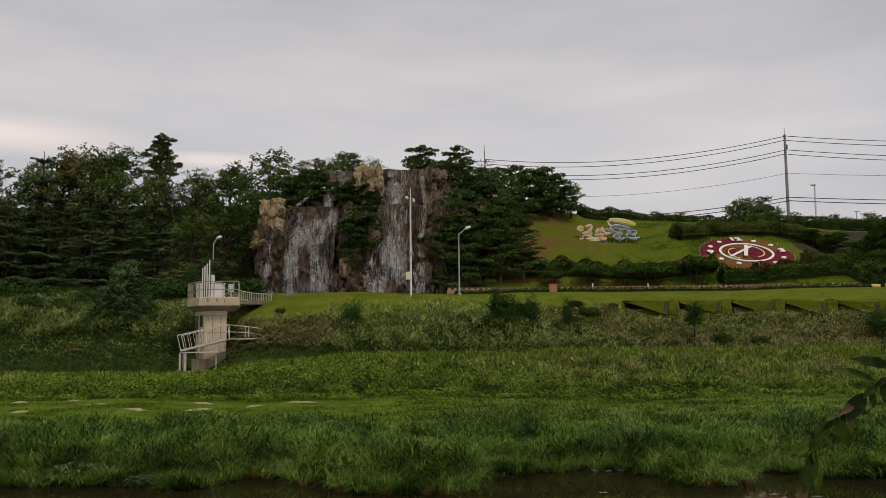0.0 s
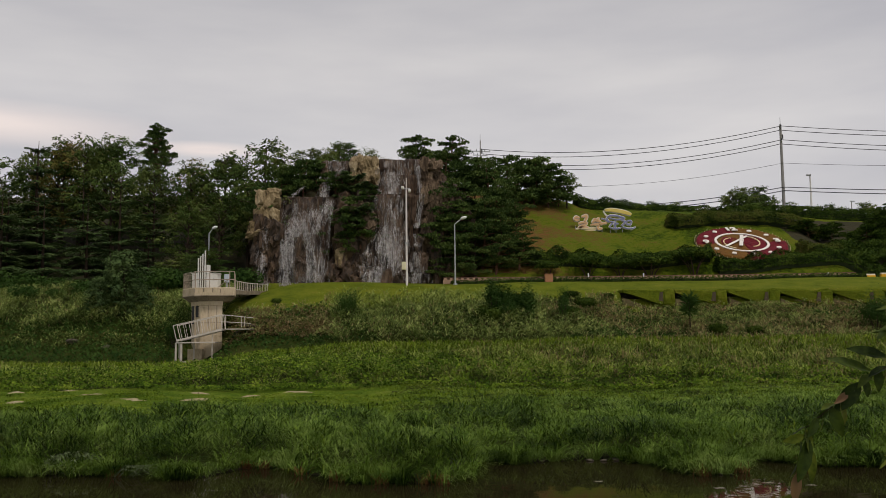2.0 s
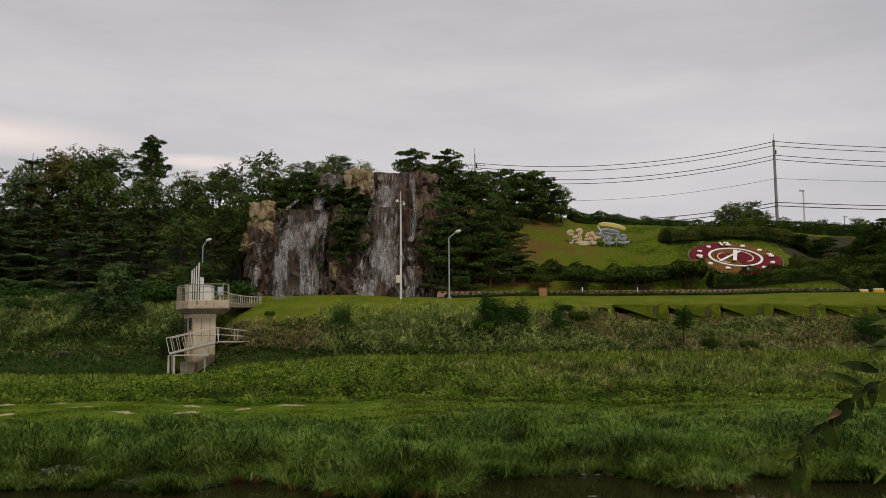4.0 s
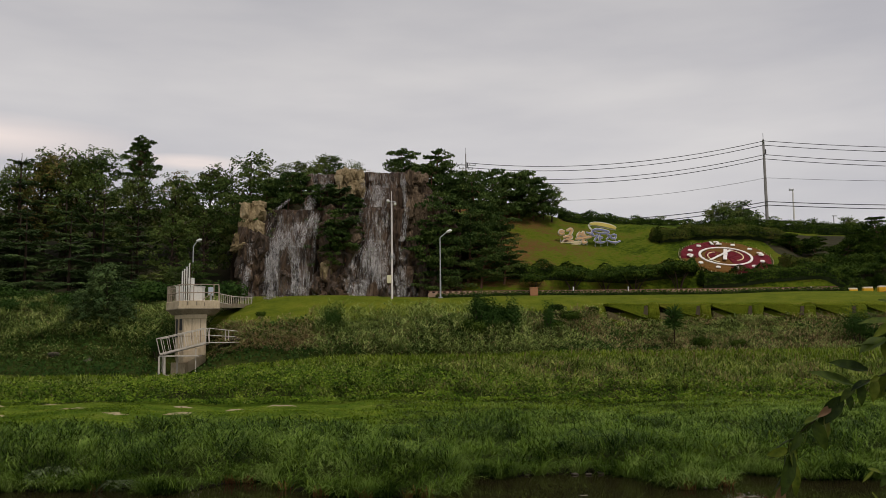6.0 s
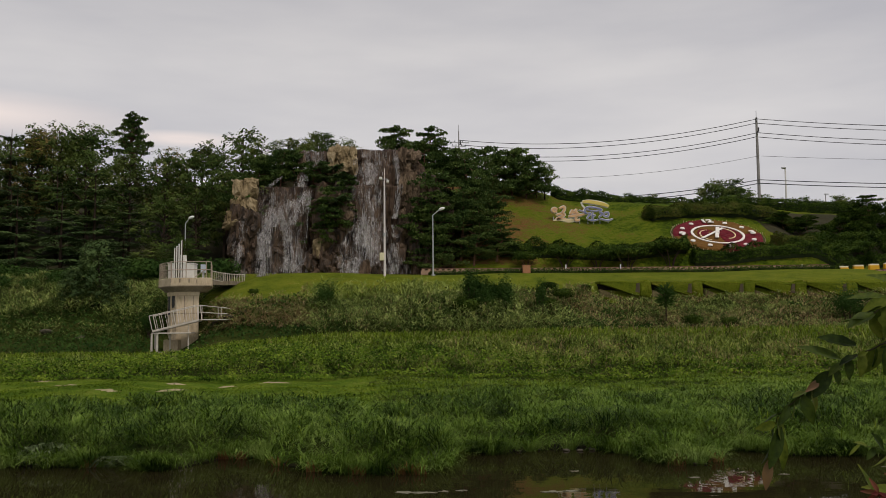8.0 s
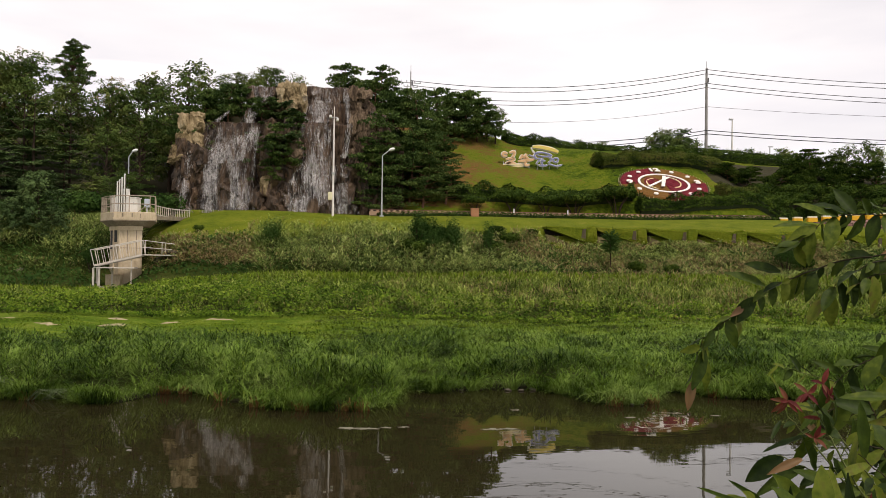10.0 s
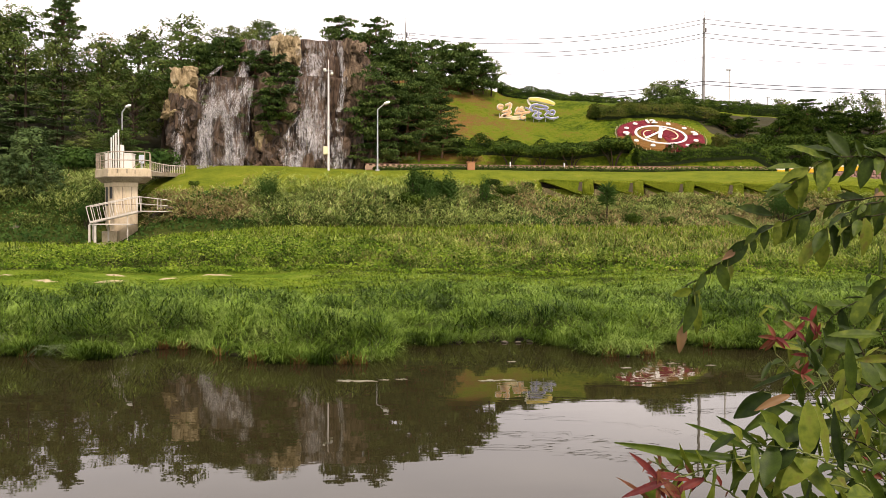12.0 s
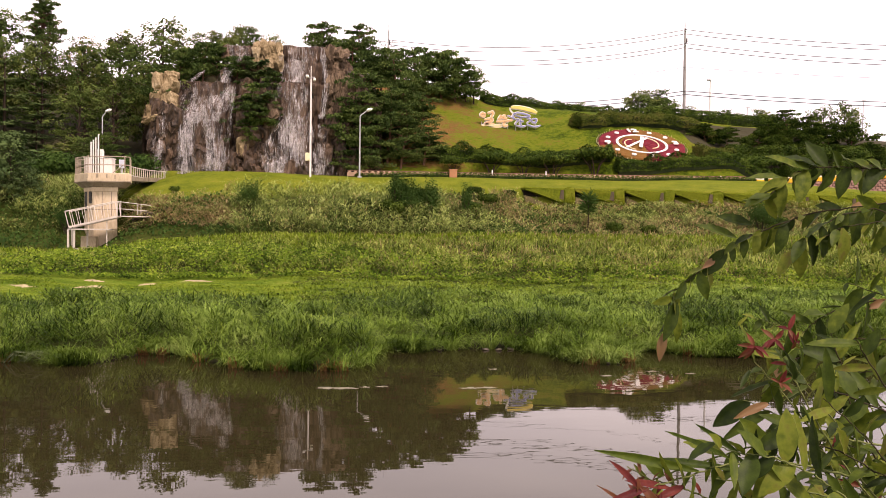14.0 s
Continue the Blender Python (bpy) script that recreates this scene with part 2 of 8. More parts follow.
M_PEACH = surface("peach_letter_face", [(0.62, 0.36, 0.18), (0.78, 0.55, 0.33)], 2, 0.5, 0.05)
M_CREAM = surface("cream_letter_face", [(0.66, 0.55, 0.30), (0.80, 0.70, 0.45)], 2, 0.5, 0.05)
M_BLUE = surface("lilac_letter_face", [(0.20, 0.22, 0.42), (0.36, 0.38, 0.58)], 2, 0.5, 0.05)
M_GOLD = surface("yellow_roof_face", [(0.62, 0.48, 0.10), (0.76, 0.62, 0.20)], 2, 0.5, 0.05)

# the near-black first tone paints shaded gaps between tussocks, in random patches
M_GRASS = foliage("river_grass", [(0.004, 0.010, 0.002), (0.032, 0.066, 0.007), (0.115, 0.188, 0.026), (0.175, 0.265, 0.050), (0.245, 0.325, 0.090)], 1.0, 0.12, 0.6, 0.02, mixin=0.68)
M_SEDGE = foliage("dark_sedge", [(0.003, 0.009, 0.002), (0.012, 0.032, 0.004), (0.045, 0.092, 0.012), (0.130, 0.195, 0.034)], 1.2, 0.14, 0.55, 0.03, mixin=0.35)
M_GRASS_PALE = foliage("bright_grass", [(0.060, 0.105, 0.008), (0.125, 0.190, 0.013), (0.21, 0.265, 0.030)], 0.5, 0.2)
M_SCRUB = foliage("brown_scrub", [(0.09, 0.066, 0.028), (0.26, 0.175, 0.085), (0.42, 0.30, 0.155), (0.20, 0.20, 0.07)], 1.2, 0.15)
M_RUST = foliage("rusty_stems", [(0.12, 0.05, 0.02), (0.24, 0.11, 0.045), (0.30, 0.17, 0.07)], 3.0, 0.15)
M_SILVER = foliage("pale_weed_leaves", [(0.06, 0.085, 0.035), (0.14, 0.18, 0.09), (0.24, 0.28, 0.16)], 3.0, 0.15)
M_GRASS_DRY = foliage("dry_grass", [(0.12, 0.092, 0.042), (0.27, 0.20, 0.10), (0.40, 0.32, 0.17)], 0.6)
# strong patches: the darkest tone is painted shade, for hollows among the reeds
M_REED = foliage("reeds", [(0.010, 0.018, 0.003), (0.084, 0.126, 0.022), (0.228, 0.292, 0.060), (0.36, 0.40, 0.110)], 0.9, 0.14, 0.6, 0.02, mixin=0.72)
M_SLOPEREED = foliage("slope_reeds", [(0.026, 0.042, 0.012), (0.160, 0.220, 0.058), (0.28, 0.345, 0.098), (0.40, 0.44, 0.16)], 1.0, 0.14, 0.6, 0.02, mixin=0.6)
M_WEED = foliage("bank_weeds", [(0.006, 0.016, 0.002), (0.040, 0.082, 0.008), (0.125, 0.195, 0.018), (0.225, 0.285, 0.036)], 0.9, 0.16, mixin=0.6)
M_SHRUBLEAF = foliage("shrub_leaves", [(0.020, 0.048, 0.012), (0.040, 0.082, 0.018), (0.065, 0.118, 0.025)], 0.5)
M_HEDGE = foliage("hedge_leaves", [(0.008, 0.018, 0.003), (0.032, 0.060, 0.009), (0.090, 0.130, 0.020)], 1.1, 0.12, mixin=0.6)
M_HEDGE_BROWN = foliage("bronzed_hedge", [(0.012, 0.022, 0.004), (0.040, 0.062, 0.010), (0.080, 0.096, 0.018), (0.10, 0.078, 0.026)], 0.7, 0.12, mixin=0.55)
M_BROADLEAF = foliage("broad_leaves", [(0.034, 0.060, 0.016), (0.060, 0.097, 0.023), (0.101, 0.140, 0.034), (0.149, 0.167, 0.046)], 0.45, 0.2, mixin=0.75)
M_BRONZELEAF = foliage("bronze_leaves", [(0.034, 0.046, 0.010), (0.105, 0.102, 0.024), (0.20, 0.155, 0.048), (0.26, 0.185, 0.070)], 0.5, 0.2, mixin=0.75)
M_CEDAR = foliage("cedar_needles", [(0.029, 0.056, 0.022), (0.065, 0.105, 0.036), (0.118, 0.168, 0.054)], 0.5, 0.15, mixin=0.6)
M_PINE = foliage("pine_needles", [(0.027, 0.052, 0.017), (0.067, 0.110, 0.029), (0.140, 0.190, 0.049)], 0.7, 0.15, mixin=0.55)
M_LAWNBLADE = foliage("lawn_blades", [(0.11, 0.155, 0.010), (0.17, 0.215, 0.016), (0.25, 0.26, 0.04)], 0.3, 0.35)
M_WILTLEAF = foliage("browned_leaf", [(0.16, 0.10, 0.04), (0.24, 0.13, 0.06)], 8.0, 0.3, 0.5, 0.3)
M_TWIG = surface("willow_twig", [(0.015, 0.011, 0.007), (0.05, 0.040, 0.018)], 20, 0.8, 0.2)
M_TWIGGREEN = surface("green_twig", [(0.08, 0.10, 0.03), (0.14, 0.16, 0.05)], 20, 0.7, 0.2)
M_FLOAT = surface("floating_scum", [(0.10, 0.095, 0.06), (0.24, 0.23, 0.17)], 6, 0.8, 0.3)


def leaf_material(name, colors, through_light=0.25, rough=0.42, spec=0.3):
    """A single leaf seen close by: each leaf has its own tone, with blotches and fine veins in it."""
    m, n, l, b, o = node_mat(name)
    info = n.new("ShaderNodeObjectInfo")
    geo = n.new("ShaderNodeNewGeometry")
    blot = n.new("ShaderNodeTexNoise")
    blot.inputs["Scale"].default_value = 85.0
    blot.inputs["Detail"].default_value = 4
    vein = n.new("ShaderNodeTexNoise")
    vein.inputs["Scale"].default_value = 420.0
    vein.inputs["Detail"].default_value = 2
    for q in (blot, vein):
        l.new(geo.outputs["Position"], q.inputs["Vector"])
    mx = n.new("ShaderNodeMath")
    mx.operation = "MULTIPLY_ADD"
    l.new(blot.outputs["Fac"], mx.inputs[0])
    mx.inputs[1].default_value = 1.0
    l.new(info.outputs["Random"], mx.inputs[2])
    sub = n.new("ShaderNodeMapRange")
    sub.inputs["From Min"].default_value = 0.30
    sub.inputs["From Max"].default_value = 1.70
    l.new(mx.outputs["Value"], sub.inputs["Value"])
    r = ramp_node(n, colors)
    l.new(sub.outputs["Result"], r.inputs["Fac"])
    l.new(r.outputs["Color"], b.inputs["Base Color"])
    b.inputs["Roughness"].default_value = rough
    b.inputs["Specular IOR Level"].default_value = spec
    bp = n.new("ShaderNodeBump")
    bp.inputs["Strength"].default_value = 0.25
    bp.inputs["Distance"].default_value = 0.0008
    l.new(vein.outputs["Fac"], bp.inputs["Height"])
    l.new(bp.outputs["Normal"], b.inputs["Normal"])
    t = n.new("ShaderNodeBsdfTranslucent")
    l.new(r.outputs["Color"], t.inputs["Color"])
    ms = n.new("ShaderNodeMixShader")
    ms.inputs["Fac"].default_value = through_light
    l.new(b.outputs["BSDF"], ms.inputs[1])
    l.new(t.outputs["BSDF"], ms.inputs[2])
    l.new(ms.outputs["Shader"], o.inputs["Surface"])
    return m


M_WILLOW = leaf_material("willow_leaf", [(0.010, 0.020, 0.004), (0.020, 0.036, 0.006), (0.036, 0.060, 0.008), (0.062, 0.092, 0.010), (0.125, 0.155, 0.018), (0.105, 0.085, 0.024)], 0.28, 0.5, 0.12)
M_REDLEAF = leaf_material("red_young_leaf", [(0.045, 0.010, 0.010), (0.10, 0.020, 0.020), (0.17, 0.036, 0.026), (0.12, 0.055, 0.022), (0.28, 0.080, 0.085)], 0.35, 0.5, 0.12)


def hill_material():
    """Mown hill turf with bare ochre ground near the pines."""
    m, n, l, b, o = node_mat("hill_turf_ground")
    geo = n.new("ShaderNodeNewGeometry")
    a = n.new("ShaderNodeTexNoise")
    a.inputs["Scale"].default_value = 0.28
    a.inputs["Detail"].default_value = 6
    a.inputs["Roughness"].default_value = 0.65
    f = n.new("ShaderNodeTexNoise")
    f.inputs["Scale"].default_value = 2.6
    f.inputs["Detail"].default_value = 8
    f.inputs["Roughness"].default_value = 0.72
    sx = n.new("ShaderNodeSeparateXYZ")
    for q in (a, f):
        l.new(geo.outputs["Position"], q.inputs["Vector"])
    l.new(geo.outputs["Position"], sx.inputs["Vector"])
    bare = n.new("ShaderNodeMapRange")
    bare.inputs["From Min"].default_value = 18.0
    bare.inputs["From Max"].default_value = 7.0
    bare.inputs["To Min"].default_value = -0.12
    bare.inputs["To Max"].default_value = 0.36
    l.new(sx.outputs["X"], bare.inputs["Value"])
    wide = n.new("ShaderNodeMapRange")
    wide.inputs["From Min"].default_value = 0.32
    wide.inputs["From Max"].default_value = 0.68
    wide.inputs["To Max"].default_value = 0.64
    l.new(a.outputs["Fac"], wide.inputs["Value"])
    tight = n.new("ShaderNodeMapRange")
    tight.inputs["From Min"].default_value = 0.3
    tight.inputs["From Max"].default_value = 0.7
    tight.inputs["To Max"].default_value = 0.62
    l.new(f.outputs["Fac"], tight.inputs["Value"])
    ad = n.new("ShaderNodeMath")
    l.new(wide.outputs["Result"], ad.inputs[0])
    l.new(bare.outputs["Result"], ad.inputs[1])
    ad2 = n.new("ShaderNodeMath")
    l.new(tight.outputs["Result"], ad2.inputs[0])
    l.new(ad.outputs["Value"], ad2.inputs[1])
    sh = n.new("ShaderNodeMapRange")
    sh.inputs["From Min"].default_value = 0.10
    sh.inputs["From Max"].default_value = 1.20
    l.new(ad2.outputs["Value"], sh.inputs["Value"])
    r = ramp_node(n, [(0.018, 0.034, 0.004), (0.066, 0.106, 0.007), (0.125, 0.158, 0.012), (0.150, 0.108, 0.026), (0.190, 0.096, 0.034)])
    l.new(sh.outputs["Result"], r.inputs["Fac"])
    l.new(r.outputs["Color"], b.inputs["Base Color"])
    b.inputs["Roughness"].default_value = 0.95
    b.inputs["Specular IOR Level"].default_value = 0.05
    bp = n.new("ShaderNodeBump")
    bp.inputs["Strength"].default_value = 1.0
    bp.inputs["Distance"].default_value = 0.4
    l.new(f.outputs["Fac"], bp.inputs["Height"])
    l.new(bp.outputs["Normal"], b.inputs["Normal"])
    return m


def river_material():
    """Still brown river water with faint ripples."""
    m, n, l, b, o = node_mat("river_water")
    geo = n.new("ShaderNodeNewGeometry")
    mp = n.new("ShaderNodeMapping")
    mp.inputs["Scale"].default_value = (0.5, 1.6, 1)
    a = n.new("ShaderNodeTexNoise")
    a.inputs["Scale"].default_value = 1.2
    a.inputs["Detail"].default_value = 3
    l.new(geo.outputs["Position"], mp.inputs["Vector"])
    l.new(mp.outputs["Vector"], a.inputs["Vector"])
    bp = n.new("ShaderNodeBump")
    bp.inputs["Strength"].default_value = 0.013
    bp.inputs["Distance"].default_value = 0.1
    l.new(a.outputs["Fac"], bp.inputs["Height"])
    l.new(bp.outputs["Normal"], b.inputs["Normal"])
    b.inputs["Base Color"].default_value = (0.020, 0.017, 0.007, 1)
    b.inputs["Roughness"].default_value = 0.01
    b.inputs["IOR"].default_value = 1.33
    b.inputs["Specular IOR Level"].default_value = 0.385
    return m


def falling_water_material(name, lo, hi, thread, most=0.85):
    """White falling water, broken into fine vertical threads and lumps of spray."""
    m, n, l, b, o = node_mat(name)
    geo = n.new("ShaderNodeNewGeometry")
    made = []
    for scale, detail in ((thread, 5), ((1.6, 1.0, 0.8), 4), ((5.0, 3.0, 5.0), 5)):
        mp = n.new("ShaderNodeMapping")
        mp.inputs["Scale"].default_value = scale
        l.new(geo.outputs["Position"], mp.inputs["Vector"])
        a = n.new("ShaderNodeTexNoise")
        a.inputs["Scale"].default_value = 1.0
        a.inputs["Detail"].default_value = detail
        a.inputs["Roughness"].default_value = 0.65
        a.inputs["Distortion"].default_value = 0.3
        l.new(mp.outputs["Vector"], a.inputs["Vector"])
        made.append(a.outputs["Fac"])
    total = made[0]
    for other, share in ((made[1], 0.7), (made[2], 0.55)):
        ad = n.new("ShaderNodeMath")
        ad.operation = "MULTIPLY_ADD"
        l.new(other, ad.inputs[0])
        ad.inputs[1].default_value = share
        l.new(total, ad.inputs[2])
        total = ad.outputs["Value"]
    sh = n.new("ShaderNodeMapRange")
    sh.inputs["From Min"].default_value = lo
    sh.inputs["From Max"].default_value = hi
    sh.inputs["To Max"].default_value = most
    l.new(total, sh.inputs["Value"])
    t = n.new("ShaderNodeBsdfTransparent")
    ms = n.new("ShaderNodeMixShader")
    l.new(sh.outputs["Result"], ms.inputs["Fac"])
    l.new(t.outputs["BSDF"], ms.inputs[1])
    l.new(b.outputs["BSDF"], ms.inputs[2])
    l.new(ms.outputs["Shader"], o.inputs["Surface"])
    b.inputs["Base Color"].default_value = (0.71, 0.68, 0.665, 1)
    b.inputs["Roughness"].default_value = 0.5
    return m


M_HILL = hill_material()
M_RIVER = river_material()
M_FALL_THIN = falling_water_material("thin_falling_water", 1.08, 1.52, (15.0, 1.4, 0.7), 0.50)
M_VEIL = falling_water_material("water_veil", 1.04, 1.6, (12.0, 1.2, 0.5), 0.06)
M_STRAND = falling_water_material("broken_water", 0.97, 1.36, (14.0, 2.0, 1.5), 0.80)


# ---- mesh helpers ----
def hash01(a, b, s):
    v = np.sin(a * 127.1 + b * 311.7 + s * 74.7) * 43758.5453
    return v - np.floor(v)


def vnoise(x, y, s=0.0):
    """Smooth value noise from 0 to 1, one cell a unit."""
    x, y = np.asarray(x, float), np.asarray(y, float)
    i, j = np.floor(x), np.floor(y)
    u, v = x - i, y - j
    u, v = u * u * (3 - 2 * u), v * v * (3 - 2 * v)
    return (hash01(i, j, s) * (1 - u) + hash01(i + 1, j, s) * u) * (1 - v) + (hash01(i, j + 1, s) * (1 - u) + hash01(i + 1, j + 1, s) * u) * v


def smooth(a, b, x):
    t = np.clip((np.asarray(x, float) - a) / (b - a), 0, 1)
    return t * t * (3 - 2 * t)


def mesh_np(name, verts, faces):
    """A mesh from an array of corners and an array of faces that all have as many corners."""
    verts, faces = np.asarray(verts, np.float32), np.asarray(faces, np.int32)
    me = bpy.data.meshes.new(name)
    k = faces.shape[1]
    me.vertices.add(len(verts))
    me.vertices.foreach_set("co", verts.ravel())
    me.loops.add(faces.size)
    me.loops.foreach_set("vertex_index", faces.ravel())
    me.polygons.add(len(faces))
    me.polygons.foreach_set("loop_start", np.arange(0, faces.size, k, dtype=np.int32))
    me.update(calc_edges=True)
    me.validate()
    return me


def part(name, data, material, parent=None, label="", soft=False):
    """Links a bmesh or mesh as one mesh object, under a thing or a part where one is given."""
    if isinstance(data, bmesh.types.BMesh):
        me = bpy.data.meshes.new(name)
        bmesh.ops.recalc_face_normals(data, faces=data.faces[:])
        data.to_mesh(me)
        data.free()
    else:
        me = data
    if material is not None and len(me.materials) == 0:
        me.materials.append(material)
    if soft:
        me.polygons.foreach_set("use_smooth", [True] * len(me.polygons))
    ob = new(name, me)
    if parent is not None:
        ob.parent = parent
    if label:
        ob["label"] = label
    return ob


def thing(name, place, label, category, group="", kind=""):
    ob = new(name)
    ob.empty_display_size = 0.2
    ob.matrix_basis = place if isinstance(place, Matrix) else Matrix.Translation(place)
    return tagged(ob, label, category, group, kind)


def box(bm, c, s, rz=0.0, bevel=0.0, rx=0.0, ry=0.0):
    m = Matrix.LocRotScale(c, Euler((rx, ry, rz)), None) @ Matrix.Diagonal((*s, 1))
    r = bmesh.ops.create_cube(bm, size=1, matrix=m)
    if bevel:
        es = {e for v in r["verts"] for e in v.link_edges}
        bmesh.ops.bevel(bm, geom=list(es), offset=bevel, segments=2, affect="EDGES", profile=0.5)
    return bm


def beam(bm, a, b, w, d=None, sides=4):
    """A straight bar from a to b; square with 4 sides, round with more."""
    a, b = Vector(a), Vector(b)
    d = w if d is None else d
    q = (b - a).to_track_quat("Z", "Y").to_matrix().to_4x4()
    m = Matrix.Translation((a + b) / 2) @ q
    if sides == 4:
        bmesh.ops.create_cube(bm, size=1, matrix=m @ Matrix.Diagonal((w, d, (b - a).length, 1)))
    else:
        bmesh.ops.create_cone(bm, cap_ends=True, segments=sides, radius1=w / 2, radius2=d / 2, depth=(b - a).length, matrix=m)
    return bm


def tube_arrays(paths, sides=6):
    """Tapered tubes along paths [(points, radii)]."""
    V, F, n0 = [], [], 0
    ang = np.arange(sides) * 2 * math.pi / sides
    for pts, rad in paths:
        pts = np.asarray(pts, float)
        tan = np.gradient(pts, axis=0)
        tan /= np.linalg.norm(tan, axis=1)[:, None] + 1e-9
        ref = np.where(np.abs(tan[:, 2:3]) > 0.9, np.array([[1.0, 0, 0]]), np.array([[0, 0, 1.0]]))
        a = np.cross(tan, ref)
        a /= np.linalg.norm(a, axis=1)[:, None] + 1e-9
        b = np.cross(tan, a)
        r = np.asarray(rad, float)[:, None, None]
        ring = pts[:, None, :] + r * (a[:, None, :] * np.cos(ang)[None, :, None] + b[:, None, :] * np.sin(ang)[None, :, None])
        V.append(ring.reshape(-1, 3))
        k = len(pts)
        i = np.arange(k - 1)[:, None] * sides
        j = np.arange(sides)[None, :]
        j2 = (j + 1) % sides
        F.append(np.stack([n0 + i + j, n0 + i + j2, n0 + i + sides + j2, n0 + i + sides + j], -1).reshape(-1, 4))
        n0 += k * sides
    return np.concatenate(V), np.concatenate(F)


def tubes(name, paths, sides=6):
    return mesh_np(name, *tube_arrays(paths, sides))


def blades(name, base, height, width, az, bend, rng, fine=False, lean=0.0):
    """Grass blades: each a tapered strip of three or five triangles that arches over to one side."""
    n = len(base)
    d = np.stack([np.cos(az), np.sin(az), np.zeros(n)], 1)
    turn = az + math.pi / 2 + rng.uniform(-0.7, 0.7, n)
    s = np.stack([np.cos(turn), np.sin(turn), np.zeros(n)], 1) * (width / 2)[:, None]
    rows = []
    for f, w in ((0.0, 0.8), (0.42, 1.0), (0.78, 0.7), (1.0, 0.0)) if fine else ((0.0, 0.7), (0.55, 1.0), (1.0, 0.0)):
        out = bend * (0.62 * f ** 1.7 + lean * f * (1 - 0.5 * f))
        up = f * (1 - 0.4 * lean) - np.clip(bend, 0, 2.4) * 0.36 * f ** 2.6
        p = base + d * (height * out)[:, None]
        p[:, 2] += height * up
        rows += [p] if w == 0 else [p - s * w, p + s * w]
    V = np.stack(rows, 1).reshape(-1, 3)
    i = np.arange(n)[:, None, None] * (7 if fine else 5)
    tri = [[0, 1, 3], [0, 3, 2], [2, 3, 5], [2, 5, 4], [4, 5, 6]] if fine else [[0, 1, 3], [0, 3, 2], [2, 3, 4]]
    return mesh_np(name, V, (i + np.array(tri)[None]).reshape(-1, 3))


def leaf_arrays(c, d, nrm, length, width):
    """Leaves as pairs of triangles folded along the midrib."""
    d = d / (np.linalg.norm(d, axis=1)[:, None] + 1e-9)
    s = np.cross(d, nrm)
    s /= np.linalg.norm(s, axis=1)[:, None] + 1e-9
    k = np.cross(s, d)
    L, Wd = np.asarray(length)[:, None], np.asarray(width)[:, None]
    a, b = c - d * L / 2, c + d * L / 2
    V = np.stack([a, c + s * Wd / 2 + k * Wd * 0.18, b, c - s * Wd / 2 + k * Wd * 0.18], 1).reshape(-1, 3)
    i = np.arange(len(c))[:, None, None] * 4
    F = (i + np.array([[0, 1, 2], [0, 2, 3]])[None]).reshape(-1, 3)
    return V, F


def laid(d, nrm, loose=0.3):
    """Directions d turned into the planes across nrm, but for a loose share."""
    nrm = nrm / (np.linalg.norm(nrm, axis=1)[:, None] + 1e-9)
    return d - nrm * (1 - loose) * np.sum(d * nrm, axis=1)[:, None]


def unit(rng, n):
    v = rng.normal(size=(n, 3))
    return v / np.linalg.norm(v, axis=1)[:, None]


# ---- the lie of the land ----
def shore(x):
    w = np.interp(x, [-40, -14, -9, -7, -6.4, -5.6, -4.9, -4.4, -3.5, -3.0, -2.3, -1.3, -0.4, 0.3, 0.66, 0.8, 1.7, 2.85, 4.08, 4.65, 5.18, 5.95, 6.5, 7.2, 8.1, 9, 12, 20, 40],
                  [20, 19.8, 19.5, 19.4, 19.65, 19.0, 18.95, 20.4, 20.4, 19.3, 18.55, 18.0, 17.95, 18.25, 18.8, 21.2, 20.6, 20.9, 21.3, 20.1, 18.55, 18.9, 20.3, 20.8, 19.8, 19.7, 19.6, 20, 20])
    return w + 0.25 * (vnoise(np.asarray(x) * 1.9, 0.0, 3) - 0.5)


def crest(x):
    return np.interp(x, [2, 8, 12, 16, 25, 36, 48, 56, 70], [19.0, 18.6, 17.8, 16.5, 15.5, 15.35, 14.7, 13.4, 12.4])


